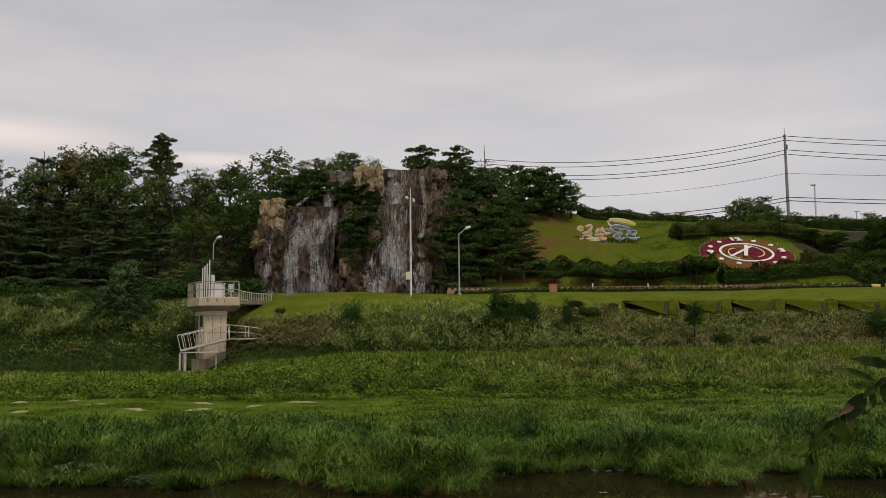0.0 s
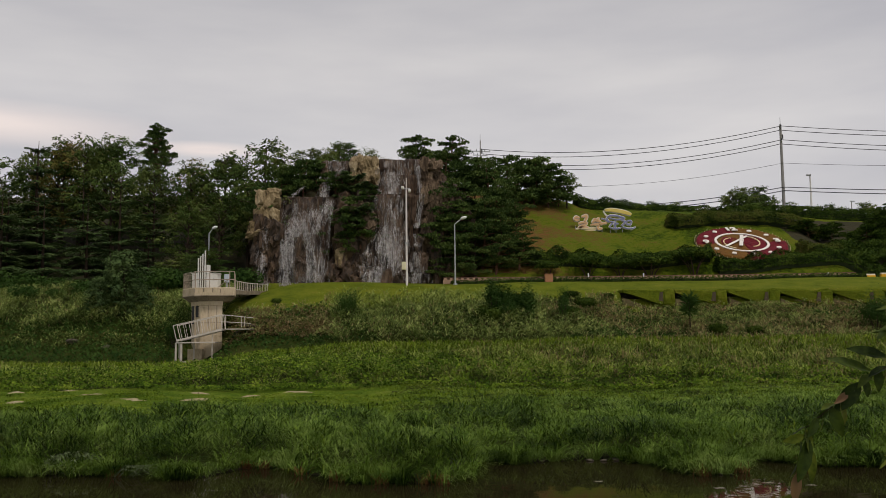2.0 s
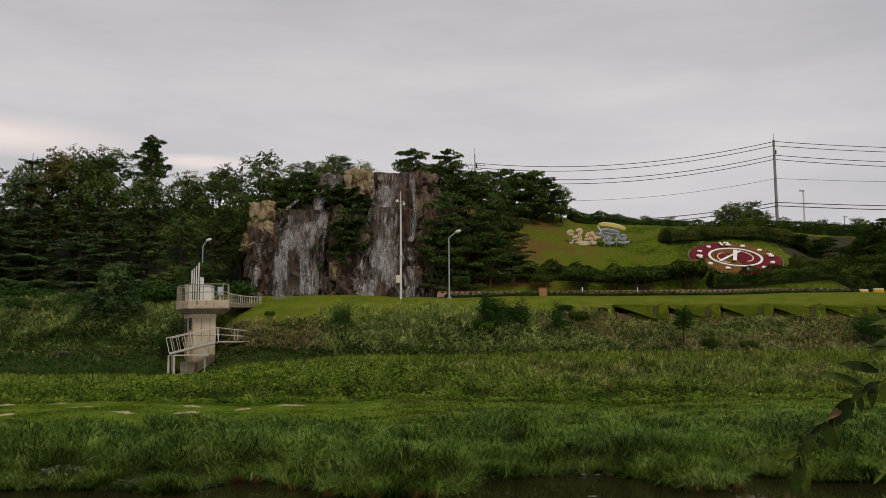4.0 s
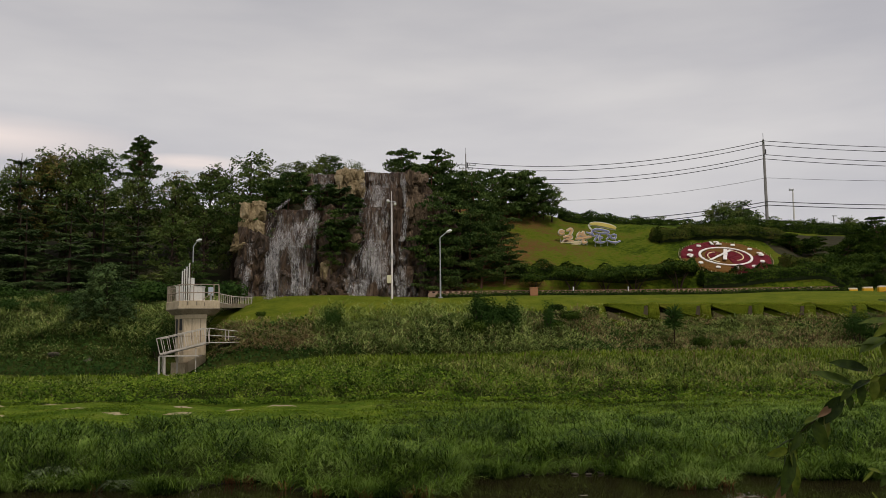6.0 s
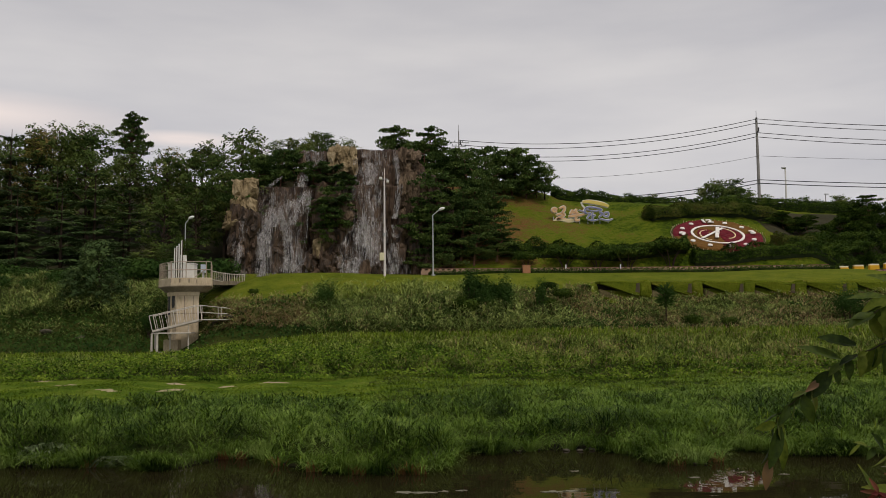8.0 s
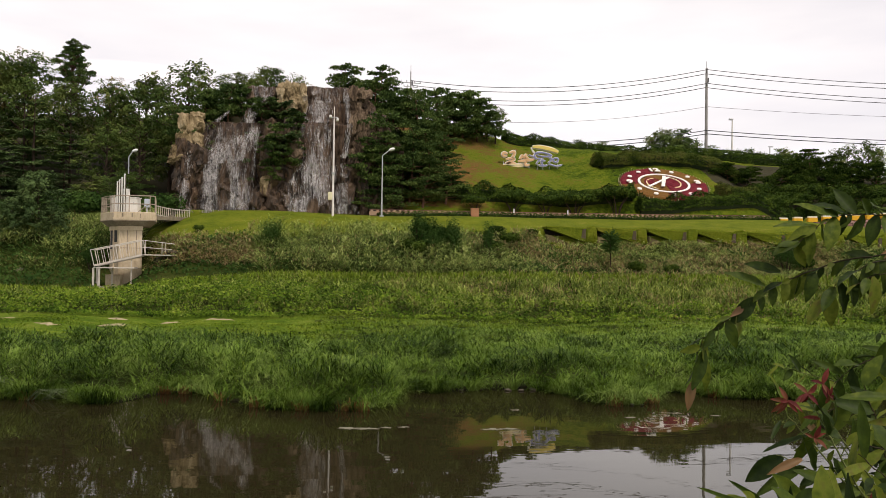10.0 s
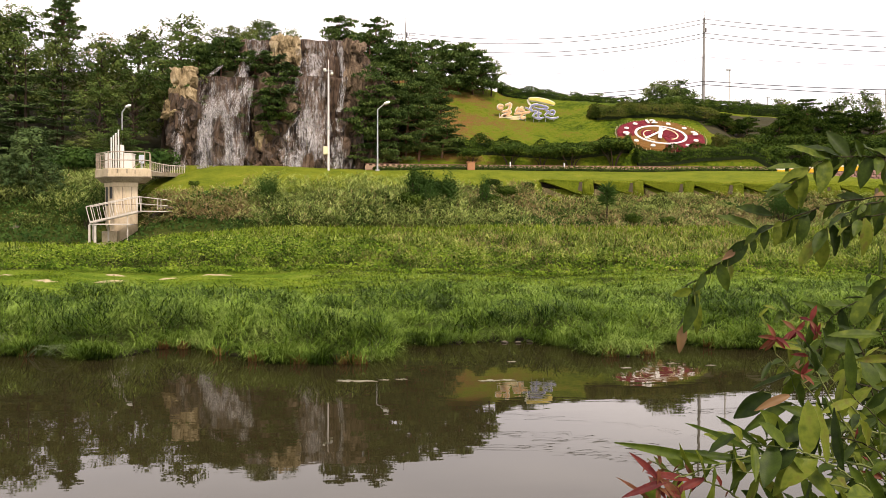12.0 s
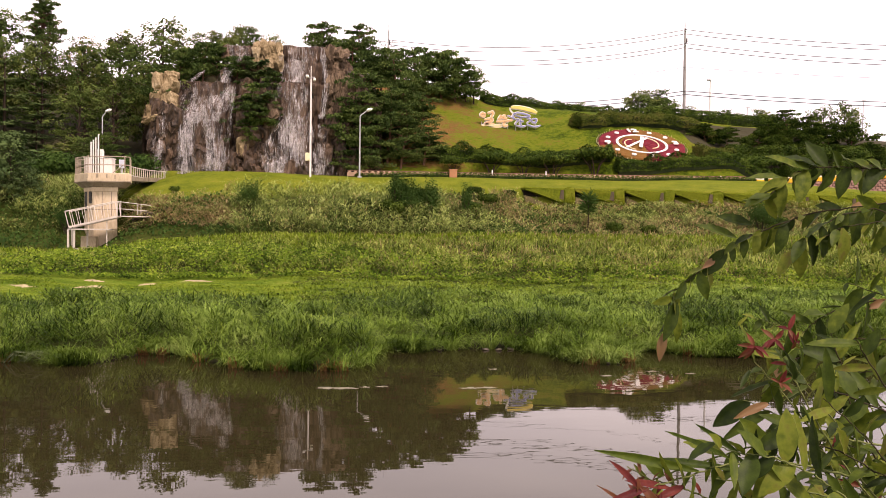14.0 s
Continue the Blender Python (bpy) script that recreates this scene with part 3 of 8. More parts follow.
def land(x, y):
    """Height of the ground above the water."""
    x, y = np.asarray(x, float), np.asarray(y, float)
    sh = shore(x)
    mid = np.interp(y, [24, 36, 41, 43, 46, 52, 56, 58, 60, 63, 66, 70, 73, 76], [0.22, 0.3, 0.35, 0.4, 0.75, 1.35, 1.7, 2.7, 3.6, 4.6, 5.7, 6.9, 7.2, 7.3])
    left = np.interp(y, [24, 36, 43, 47, 52, 57, 60, 63, 66, 70, 76], [0.22, 0.3, 0.35, 0.4, 0.8, 1.3, 2.1, 3.9, 5.3, 6.0, 6.5])
    right = np.interp(y, [24, 36, 41, 43, 46, 52, 57, 60, 63, 65.2, 66.1, 70, 73, 76], [0.22, 0.3, 0.35, 0.4, 0.75, 1.35, 1.7, 2.6, 3.6, 4.7, 5.95, 6.75, 7.2, 7.35])
    z = left + (mid - left) * smooth(-16.5, -11.0, x) + (right - mid) * smooth(11.5, 14, x)
    z = z - 0.55 * smooth(36, 42, x) * smooth(68, 73, y) * (1 - smooth(75.4, 76.4, y))
    hill = np.interp(x, [4, 8, 18, 23, 30, 36, 44, 60], [8.6, 8.3, 7.9, 8.9, 8.75, 8.1, 7.7, 7.5]) + np.interp(x, [6, 16], [0.55, 0.45]) * (y - 76 - 3.2 * smooth(34, 38, x))
    hill = hill - (0.6 + 0.9 * smooth(20, 23, x) * (1 - smooth(33, 37, x))) * (1 - smooth(74.6, 77.2, y))
    cr = crest(x)
    k = 1.2
    h = np.clip(0.5 + 0.5 * (cr - hill) / k, 0, 1)
    hill = cr + (hill - cr) * h - k * h * (1 - h)
    hill = np.maximum(hill, z)
    wooded = np.interp(y, [74, 82, 95, 112, 150], [6.6, 9.5, 15.5, 21.0, 22.0])
    behind = np.interp(y, [76, 78.5, 80.5, 84, 112], [7.3, 9.0, 16.0, 17.8, 18.5])
    up = wooded + (behind - wooded) * smooth(-17, -14, x)
    up = up + (hill - up) * smooth(1.0, 4.5, x)
    z = np.where(y > 74, np.maximum(z, up), z)
    z = z + (vnoise(x * 0.45, y * 0.45, 5) - 0.5) * 0.3 * smooth(21, 27, y) * (1 - smooth(63, 67, y)) + (vnoise(x * 0.13, y * 0.13, 9) - 0.5) * 0.35 * smooth(24, 34, y)
    z = z + (0.20 * (vnoise(x * 0.85, y * 0.85, 44) - 0.5) + 0.12 * (vnoise(x * 1.6, y * 1.6, 45) - 0.5)) * smooth(77, 80, y) * smooth(4, 7, x) * (1 - smooth(96, 100, y))
    z = z - 0.75 * np.exp(-((x + 15.9) / 1.7) ** 2 - ((y - 58.5) / 1.9) ** 2)
    edge = y - sh
    low = np.interp(edge, [-6, -1.2, -0.2, 0.0, 0.5, 1.5], [-0.7, -0.5, -0.12, -0.02, 0.12, 0.2])
    z = np.where(y < 24, low, z)
    near = np.interp(y, [-40, -3, 1.6, 3.4, 5.0, 8.0], [1.7, 1.45, 1.2, 0.05, -0.45, -0.7])
    return np.where(y < 8, near, z)


def graded(segments):
    out = []
    for a, b, step in segments:
        out.append(np.arange(a, b, step))
    return np.concatenate(out + [[segments[-1][1]]])


def mounds(x, y, cx, cy, seed):
    """Tussocks: height from 0 to 1 over the nearest mound, and a tone of that mound's own."""
    x, y = np.asarray(x, float) / cx, np.asarray(y, float) / cy
    best, tone = np.full(x.shape, 9.0), np.zeros(x.shape)
    for i in (-1, 0, 1):
        for j in (-1, 0, 1):
            a, b = np.floor(x) + i, np.floor(y) + j
            d = np.hypot(x - a - 0.15 - 0.7 * hash01(a, b, seed), y - b - 0.15 - 0.7 * hash01(a, b, seed + 1)) / (0.55 + 0.5 * hash01(a, b, seed + 2))
            tone = np.where(d < best, hash01(a, b, seed + 3), tone)
            best = np.minimum(best, d)
    return np.clip(1 - best, 0, 1) ** 0.6, tone


def flat_short(x, y):
    """How far the grass of the flat is short and bright, from 0 to 1."""
    return smooth(28.0, 32.5, np.asarray(y) + 2.2 * (vnoise(np.asarray(x) * 0.35, np.asarray(y) * 0.2, 17) - 0.5)) * (1 - 0.95 * smooth(-6, 5, np.asarray(x) + 3 * (vnoise(np.asarray(x) * 0.4, np.asarray(y) * 0.4, 18) - 0.5)))


def build_ground():
    gx = graded([(-900, -150, 75), (-150, -52, 7), (-52, 62, 0.6), (62, 160, 7), (160, 900, 74)])
    gy = graded([(-500, -20, 60), (-20, 10, 1.0), (10, 16, 2.0), (16, 28, 0.4), (28, 56, 1.0), (56, 100, 0.55), (100, 160, 5), (160, 1500, 67)])
    X, Y = np.meshgrid(gx, gy)
    Zz = land(X, Y)
    nx, ny = len(gx), len(gy)
    V = np.stack([X, Y, Zz], -1).reshape(-1, 3)
    i = np.arange(ny - 1)[:, None] * nx + np.arange(nx - 1)[None]
    F = np.stack([i, i + 1, i + nx + 1, i + nx], -1).reshape(-1, 4)
    me = mesh_np("ground", V, F)
    for m in (M_SOIL, M_LAWN, M_HILL, M_MUD, M_FLOOR_AND_SHADE, M_FLAT):
        me.materials.append(m)
    c = V[F].mean(1)
    x, y, z = c[:, 0], c[:, 1], c[:, 2]
    w = 1.2 * (vnoise(x * 0.5, y * 0.5, 2) - 0.5)
    k = np.zeros(len(F), np.int32)
    k[(y < 24) & (z < 0.1)] = 3
    k[(y > 26) & (y < 44) & (flat_short(x, y) > 0.6)] = 5
    lawn_from = np.interp(x, [-16.5, -13, -6, 4, 12, 40], [63.5, 62.6, 63.8, 65.5, 65.6, 65.6])
    k[(y + w > lawn_from) & (y < 76.5) & (x > -15.5)] = 1
    k[(y > 76.0) & (x > 3) & (y < 125)] = 2
    # hillside between hedges: dark floor colour in place of shade, no wood here
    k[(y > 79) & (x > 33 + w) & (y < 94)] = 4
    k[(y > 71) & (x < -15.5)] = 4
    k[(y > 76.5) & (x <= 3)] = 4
    me.polygons.foreach_set("material_index", k)
    g = part("ground", me, None, soft=True)
    tagged(g, "grassy river bank rising to a mown lawn and hill", "ground", kind="structure")
    bm = bmesh.new()
    gxs = np.linspace(-220, 220, 60)
    rows = [[bm.verts.new((x, y, 0.0)) for x in gxs] for y in (2.6, 6.0, 12.0, 17.5, 22.5)]
    for a, b in zip(rows, rows[1:]):
        for j in range(len(gxs) - 1):
            bm.faces.new((a[j], a[j + 1], b[j + 1], b[j]))
    w = part("river_water", bm, M_RIVER)
    tagged(w, "still brown river water mirroring hill and sky", "water", kind="structure")


build_ground()


# ---- grasses of the banks ----
def scatter(rng, n, x0, x1, y0, y1, widen=0.0):
    """Random places between two depths; the strip widens with depth as the valley does."""
    y = rng.uniform(y0, y1, n)
    half = (x1 - x0) / 2 + widen * (y - y0)
    return (x0 + x1) / 2 + half * rng.uniform(-1, 1, n), y


def stuff(name, me, mat, label, category):
    ob = part(name, me, mat)
    return tagged(ob, label, category, kind="stuff")


def grass_field():
    rng = np.random.default_rng(4)
    # long grass over the flat in tussocks, each blade rooted in the ground or low in its tussock
    bands = [(17.7, 20.6, 430), (20.6, 23.0, 340), (23.0, 26.5, 250), (26.5, 32.0, 185), (32.0, 43.6, 140)]
    xs, ys = [], []
    for y0, y1, dens in bands:
        half = 16.2 + 0.55 * (y1 - 19)
        n = int(dens * 2 * half * (y1 - y0))
        xs.append(1.7 + half * rng.uniform(-1, 1, n))
        ys.append(rng.uniform(y0, y1, n))
    x, y = np.concatenate(xs), np.concatenate(ys)
    x, y = x + 0.5 * (vnoise(x * 0.9, y * 0.9, 201) - 0.5), y + 0.6 * (vnoise(x * 0.9, y * 0.9, 202) - 0.5)
    keep = y > shore(x) - 0.08
    x, y = x[keep], y[keep]
    big, tone = mounds(x, y, 2.1, 2.3, 3)
    small, tone2 = mounds(x, y, 0.72, 0.72, 6)
    # few blades stand in the gaps between tussocks
    keep = rng.uniform(0, 1, len(x)) < np.maximum(0.04 + 0.7 * smooth(34, 39, y), 1.0 * flat_short(x, y)) + 1.0 * smooth(0.26, 0.58, 0.45 * big + 0.55 * small)
    x, y, big, tone, small, tone2 = (q[keep] for q in (x, y, big, tone, small, tone2))
    n, sh = len(x), shore(x)
    short = flat_short(x, y)
    lump = 0.62 * big + 0.38 * small
    dark = 0.55 * smooth(0.56, 0.66, 0.42 * vnoise(x * 0.30, y * 0.24, 91) + 0.38 * tone + 0.20 * tone2) * (1 - 0.85 * short)
    # sedge islands: on the flat, along the shore and beside the open water
    for cx, cy, rx, ry in ((-4.3, 27.5, 1.5, 1.6), (-8.8, 25.6, 1.8, 1.4), (4.3, 21.9, 1.4, 1.0), (-6.3, 20.2, 1.2, 0.8), (1.2, 24.8, 1.6, 0.9), (-4.6, 21.2, 0.8, 0.7), (9.8, 22.4, 1.6, 1.2), (-12.0, 22.0, 2.2, 1.2)):
        d = np.hypot((x - cx) / rx, (y - cy) / ry) + 0.5 * (vnoise(x * 1.1, y * 1.1, 92) - 0.5)
        isle = 1 - smooth(0.75, 1.05, d)
        dark, short = np.maximum(dark, isle), short * (1 - isle)
        lump = np.maximum(lump, 0.9 * isle)
    tall = np.interp(y, [22.5, 26.0, 29.5, 32.5, 37, 42], [1.0, 0.8, 0.55, 0.38, 0.28, 0.12]) * (1 - 0.82 * short) * (0.5 + 0.5 * smooth(0, 0.8, y - sh))
    v = rng.uniform(0, 1, n)
    canopy = (0.02 + (0.16 + 0.75 * tone) * smooth(0.10, 0.55, big) + (0.10 + 0.34 * tone2) * smooth(0.15, 0.6, small) * (0.35 + 0.65 * big) + 0.06 * dark) * tall
    canopy = np.maximum(canopy, 0.75 * tall * (lump > 0.85))
    base = np.stack([x, y, np.maximum(land(x, y), -0.03) - 0.04 + np.maximum(canopy * v ** 0.32 - 0.16 * (1 - short), 0)], 1)
    h = (0.20 + 0.22 * rng.uniform(0, 1, n) + 0.06 * dark) * (1 - 0.65 * short) * np.interp(y, [29, 35, 42], [1.0, 0.85, 0.7])
    bend = rng.uniform(1.5, 2.8, n)
    bend = np.where(rng.uniform(0, 1, n) < 0.08, 0.7, bend)
    wid = rng.uniform(0.011, 0.022, n) * np.interp(y, [19, 26, 34, 43], [1.0, 1.35, 1.8, 2.2]) * (1 + 0.5 * short)
    e = 0.15
    gx = mounds(x + e, y, 0.72, 0.72, 6)[0] + mounds(x + e, y, 2.1, 2.3, 3)[0] - small - big
    gy = mounds(x, y + e, 0.72, 0.72, 6)[0] + mounds(x, y + e, 2.1, 2.3, 3)[0] - small - big + 0.03
    az = np.arctan2(-gy, -gx) + rng.normal(0, 1.3, n)
    pale = rng.uniform(0, 1, n) < 0.03 + 0.87 * short + 0.5 * smooth(34, 38, y) * (1 - short)
    sedge = (rng.uniform(0, 1, n) < 0.88 * dark * (1 - 0.6 * smooth(28.5, 33, y))) & ~pale
    near = y < 22.0
    for name, sel, mat, lab in (("sedge", sedge, M_SEDGE, "dark green sedge standing in clumps"), ("river_grass", ~pale & ~sedge, M_GRASS, "lush arching green grass in tussocks beside the water"), ("bright_grass", pale, M_GRASS_PALE, "short bright yellow-green grass on the flat bank")):
        for q in (sel & near, sel & ~near):
            if q.any():
                stuff(name, blades(name, base[q], h[q], wid[q], az[q], bend[q], rng, bool(near[q].all()), 0.12), mat, lab, "grass")
    # overhanging blades and rusty tufts along the waterline
    cx = rng.uniform(-14, 17, 900)
    cx = cx[vnoise(cx * 1.3, 0 * cx, 95) > 0.22]
    cx = np.concatenate([cx, np.full(5, 0.35), np.full(3, 5.9), np.full(3, 8.1)])
    idx = np.repeat(np.arange(len(cx)), 20)
    n = len(idx)
    bx = cx[idx] + rng.normal(0, 0.13, n)
    by = shore(bx) + rng.uniform(-0.22, 0.35, n)
    az = -math.pi / 2 + rng.normal(0, 1.05, n)
    base = np.stack([bx, by, rng.uniform(-0.02, 0.15, n)], 1)
    stuff("overhanging_grass", blades("overhanging_grass", base, rng.uniform(0.15, 0.55, n), rng.uniform(0.008, 0.016, n), az, rng.uniform(0.8, 2.6, n), rng, True), M_GRASS, "long grass arching over the waterline", "grass")
    # fountains of arching grass rooted in the water's edge, some with rusty feet
    tx = np.concatenate([rng.uniform(-12, 15, 75), [0.05, -2.1, -1.2, -6.9, 5.3, 5.9, 6.4, 7.6]])
    ty = np.concatenate([shore(tx[:75]) + rng.uniform(-0.25, 0.10, 75), [17.85, 18.3, 17.95, 19.3, 18.5, 18.8, 19.2, 20.5]])
    idx = np.repeat(np.arange(len(tx)), 46)
    n = len(idx)
    az = rng.uniform(-math.pi, math.pi, n)
    base = np.stack([tx[idx] + 0.07 * np.cos(az), ty[idx] + 0.07 * np.sin(az), np.full(n, 0.0)], 1)
    stuff("arching_grass", blades("arching_grass", base, rng.uniform(0.30, 0.78, n), rng.uniform(0.009, 0.018, n), az, rng.uniform(1.0, 2.4, n), rng, True), M_GRASS, "arching grass tufts rooted at the waterline", "grass")
    cx = np.array([-0.05, -2.1, -1.2, -4.3, -3.9, -3.0, 5.3, 8.0, -6.9, -0.3, 6.2])
    cy = np.array([17.82, 18.3, 17.9, 20.2, 20.2, 19.2, 18.45, 19.8, 19.3, 17.85, 18.85])
    idx = np.repeat(np.arange(len(cx)), 46)
    n = len(idx)
    bx, by = cx[idx] + rng.normal(0, 0.09, n), cy[idx] + rng.uniform(-0.10, 0.06, n)
    base = np.stack([bx, by, np.full(n, 0.0)], 1)
    stuff("withered_grass", blades("withered_grass", base, rng.uniform(0.12, 0.36, n), rng.uniform(0.010, 0.018, n), -math.pi / 2 + rng.normal(0, 1.2, n), rng.uniform(0.5, 1.6, n), rng, True), M_RUST, "rusty stems of grass at the waterline", "grass")
    # pale weeds at the water's edge and long leaves afloat beside them
    n = 620
    u = unit(rng, n) * [0.62, 0.42, 0.22]
    V, F = leaf_arrays(np.array([-7.95, 19.75, 0.22]) + u, unit(rng, n) + [0, -0.4, 0.1], unit(rng, n) + [0, -0.3, 0.8], rng.uniform(0.07, 0.16, n), rng.uniform(0.02, 0.04, n))
    stuff("pale_weed", mesh_np("pale_weed", V, F), M_SILVER, "pale silvery green weeds at the waterline", "weeds")
    n = 14
    base = np.stack([rng.uniform(-6.9, -6.3, n), rng.uniform(19.0, 19.2, n), np.full(n, 0.01)], 1)
    stuff("floating_leaf_blade", blades("floating_leaf_blade", base, rng.uniform(0.4, 0.75, n), rng.uniform(0.02, 0.035, n), rng.normal(0, 0.5, n), np.full(n, 2.6), rng, True), M_SILVER, "long pale leaves lying on the water", "weeds")


def reed_bank():
    rng = np.random.default_rng(8)
    # reeds rooted on the bank, tallest along its crest, where their tips stand free
    n = 115000
    bx, by = scatter(rng, n, -27, 37, 42.6, 56.4, 0.38)
    wob = 1.2 * (vnoise(bx * 0.25, 0 * bx, 47) - 0.5)
    leftness = smooth(-3, -11, bx + 3 * (vnoise(bx * 0.2, by * 0.2, 44) - 0.5))
    m1, t1 = mounds(bx, by, 2.2, 2.6, 31)
    m2, t2 = mounds(bx, by, 0.95, 1.3, 35)
    crest_of = smooth(52.2, 53.8, by + wob)
    full = (0.40 + 0.60 * t1) * smooth(0.10, 0.42, m1) * (0.35 + 0.65 * smooth(0.15, 0.5, m2) * (0.35 + 0.65 * t2))
    full = full + (1 - full) * crest_of
    keep = rng.uniform(0, 1, n) < (0.03 + 1.0 * smooth(0.12, 0.40, full) * (0.22 + 0.78 * smooth(43.8, 44.8, by + wob))) * (1 - 0.55 * leftness * (1 - crest_of) * (1 - smooth(46.5, 49.5, by)))
    bx, by, wob, leftness, full, crest_of = (q[keep] for q in (bx, by, wob, leftness, full, crest_of))
    n = len(bx)
    top = np.interp(by + wob, [42.6, 44.0, 44.5, 47, 50, 53, 55, 57], [0.35, 0.45, 1.50, 1.85, 2.25, 2.56, 2.68, 2.70])
    top = top + 0.15 * smooth(2, 9, bx)
    top = top - 0.45 * smooth(-5, -10.5, bx) * smooth(46, 53, by) - 0.65 * smooth(-10.5, -15, bx) * smooth(46, 53, by)
    ground_z = land(bx, by)
    tall = np.maximum(top - ground_z, 0.05) * (0.12 + 0.95 * full - 0.07 * crest_of)
    short = crest_of * (0.4 + 0.6 * rng.uniform(0, 1, n))
    h = rng.uniform(0.30, 0.62, n) * (1 - 0.45 * short)
    base = np.stack([bx, by, ground_z - 0.05 + np.maximum(tall * rng.uniform(0, 1, n) ** 0.35 - 0.22, 0)], 1)
    bend = np.where(rng.uniform(0, 1, n) < 0.12 + 0.45 * crest_of, rng.uniform(0.3, 0.9, n), rng.uniform(1.0, 2.4, n))
    az = rng.uniform(-math.pi, math.pi, n)
    wid = rng.uniform(0.026, 0.050, n)
    pick = rng.uniform(0, 1, n)
    fresh = pick < 0.10 + 0.55 * crest_of
    dry = ~fresh & (pick > 0.97 - (0.22 * smooth(0.52, 0.66, vnoise(bx * 0.45, by * 0.45, 41)) + 0.04) * smooth(-2, 4, bx))
    rest = ~fresh & ~dry
    stuff("reeds", blades("reeds", base[rest], h[rest], wid[rest], az[rest], bend[rest], rng, False, 0.12), M_REED, "dense grey-green reeds with arching leaves", "reeds")
    stuff("bright_reeds", blades("bright_reeds", base[fresh], h[fresh], wid[fresh], az[fresh], bend[fresh], rng, False, 0.12), M_GRASS_PALE, "fresh green grass along the top of the reed bank", "reeds")
    stuff("dry_reeds", blades("dry_reeds", base[dry], h[dry], wid[dry] * 0.8, az[dry], bend[dry], rng), M_GRASS_DRY, "withered straw-coloured reeds among the green", "reeds")
    # low climbing weeds over the front of the bank
    n = 66000
    x, y = scatter(rng, n, -26, 36, 42.0, 53, 0.35)
    lf = np.maximum(np.interp(x, [-6, 1, 6], [1.0, 0.60, 0.06]), 0.8 * (y < 44.4)) * (1 - 0.75 * smooth(46.5, 49.5, y))
    ok = rng.uniform(0, 1, n) < lf * (0.2 + 0.8 * ((vnoise(x * 0.4, y * 0.5, 51) > 0.36) | (y < 44.4)))
    x, y = x[ok], y[ok]
    n = len(x)
    mo = 0.6 * mounds(x, y, 1.9, 1.6, 57)[0] + 0.4 * mounds(x, y, 0.7, 0.7, 58)[0]
    z = land(x, y) + 0.05 + rng.uniform(0, 1, n) ** 0.45 * (0.15 + 1.0 * mo) * (0.25 + 0.75 * smooth(42.4, 44.2, y)) * (1 - 0.75 * smooth(-9, -13, x) * smooth(47, 51, y))
    N = unit(rng, n) * 0.55 + [0, -0.3, 0.8]
    V, F = leaf_arrays(np.stack([x, y, z], 1), laid(unit(rng, n), N), N, rng.uniform(0.08, 0.18, n), rng.uniform(0.07, 0.14, n))
    stuff("ground_creeper", mesh_np("ground_creeper", V, F), M_WEED, "green leafy creeper covering the foot of the bank", "weeds")


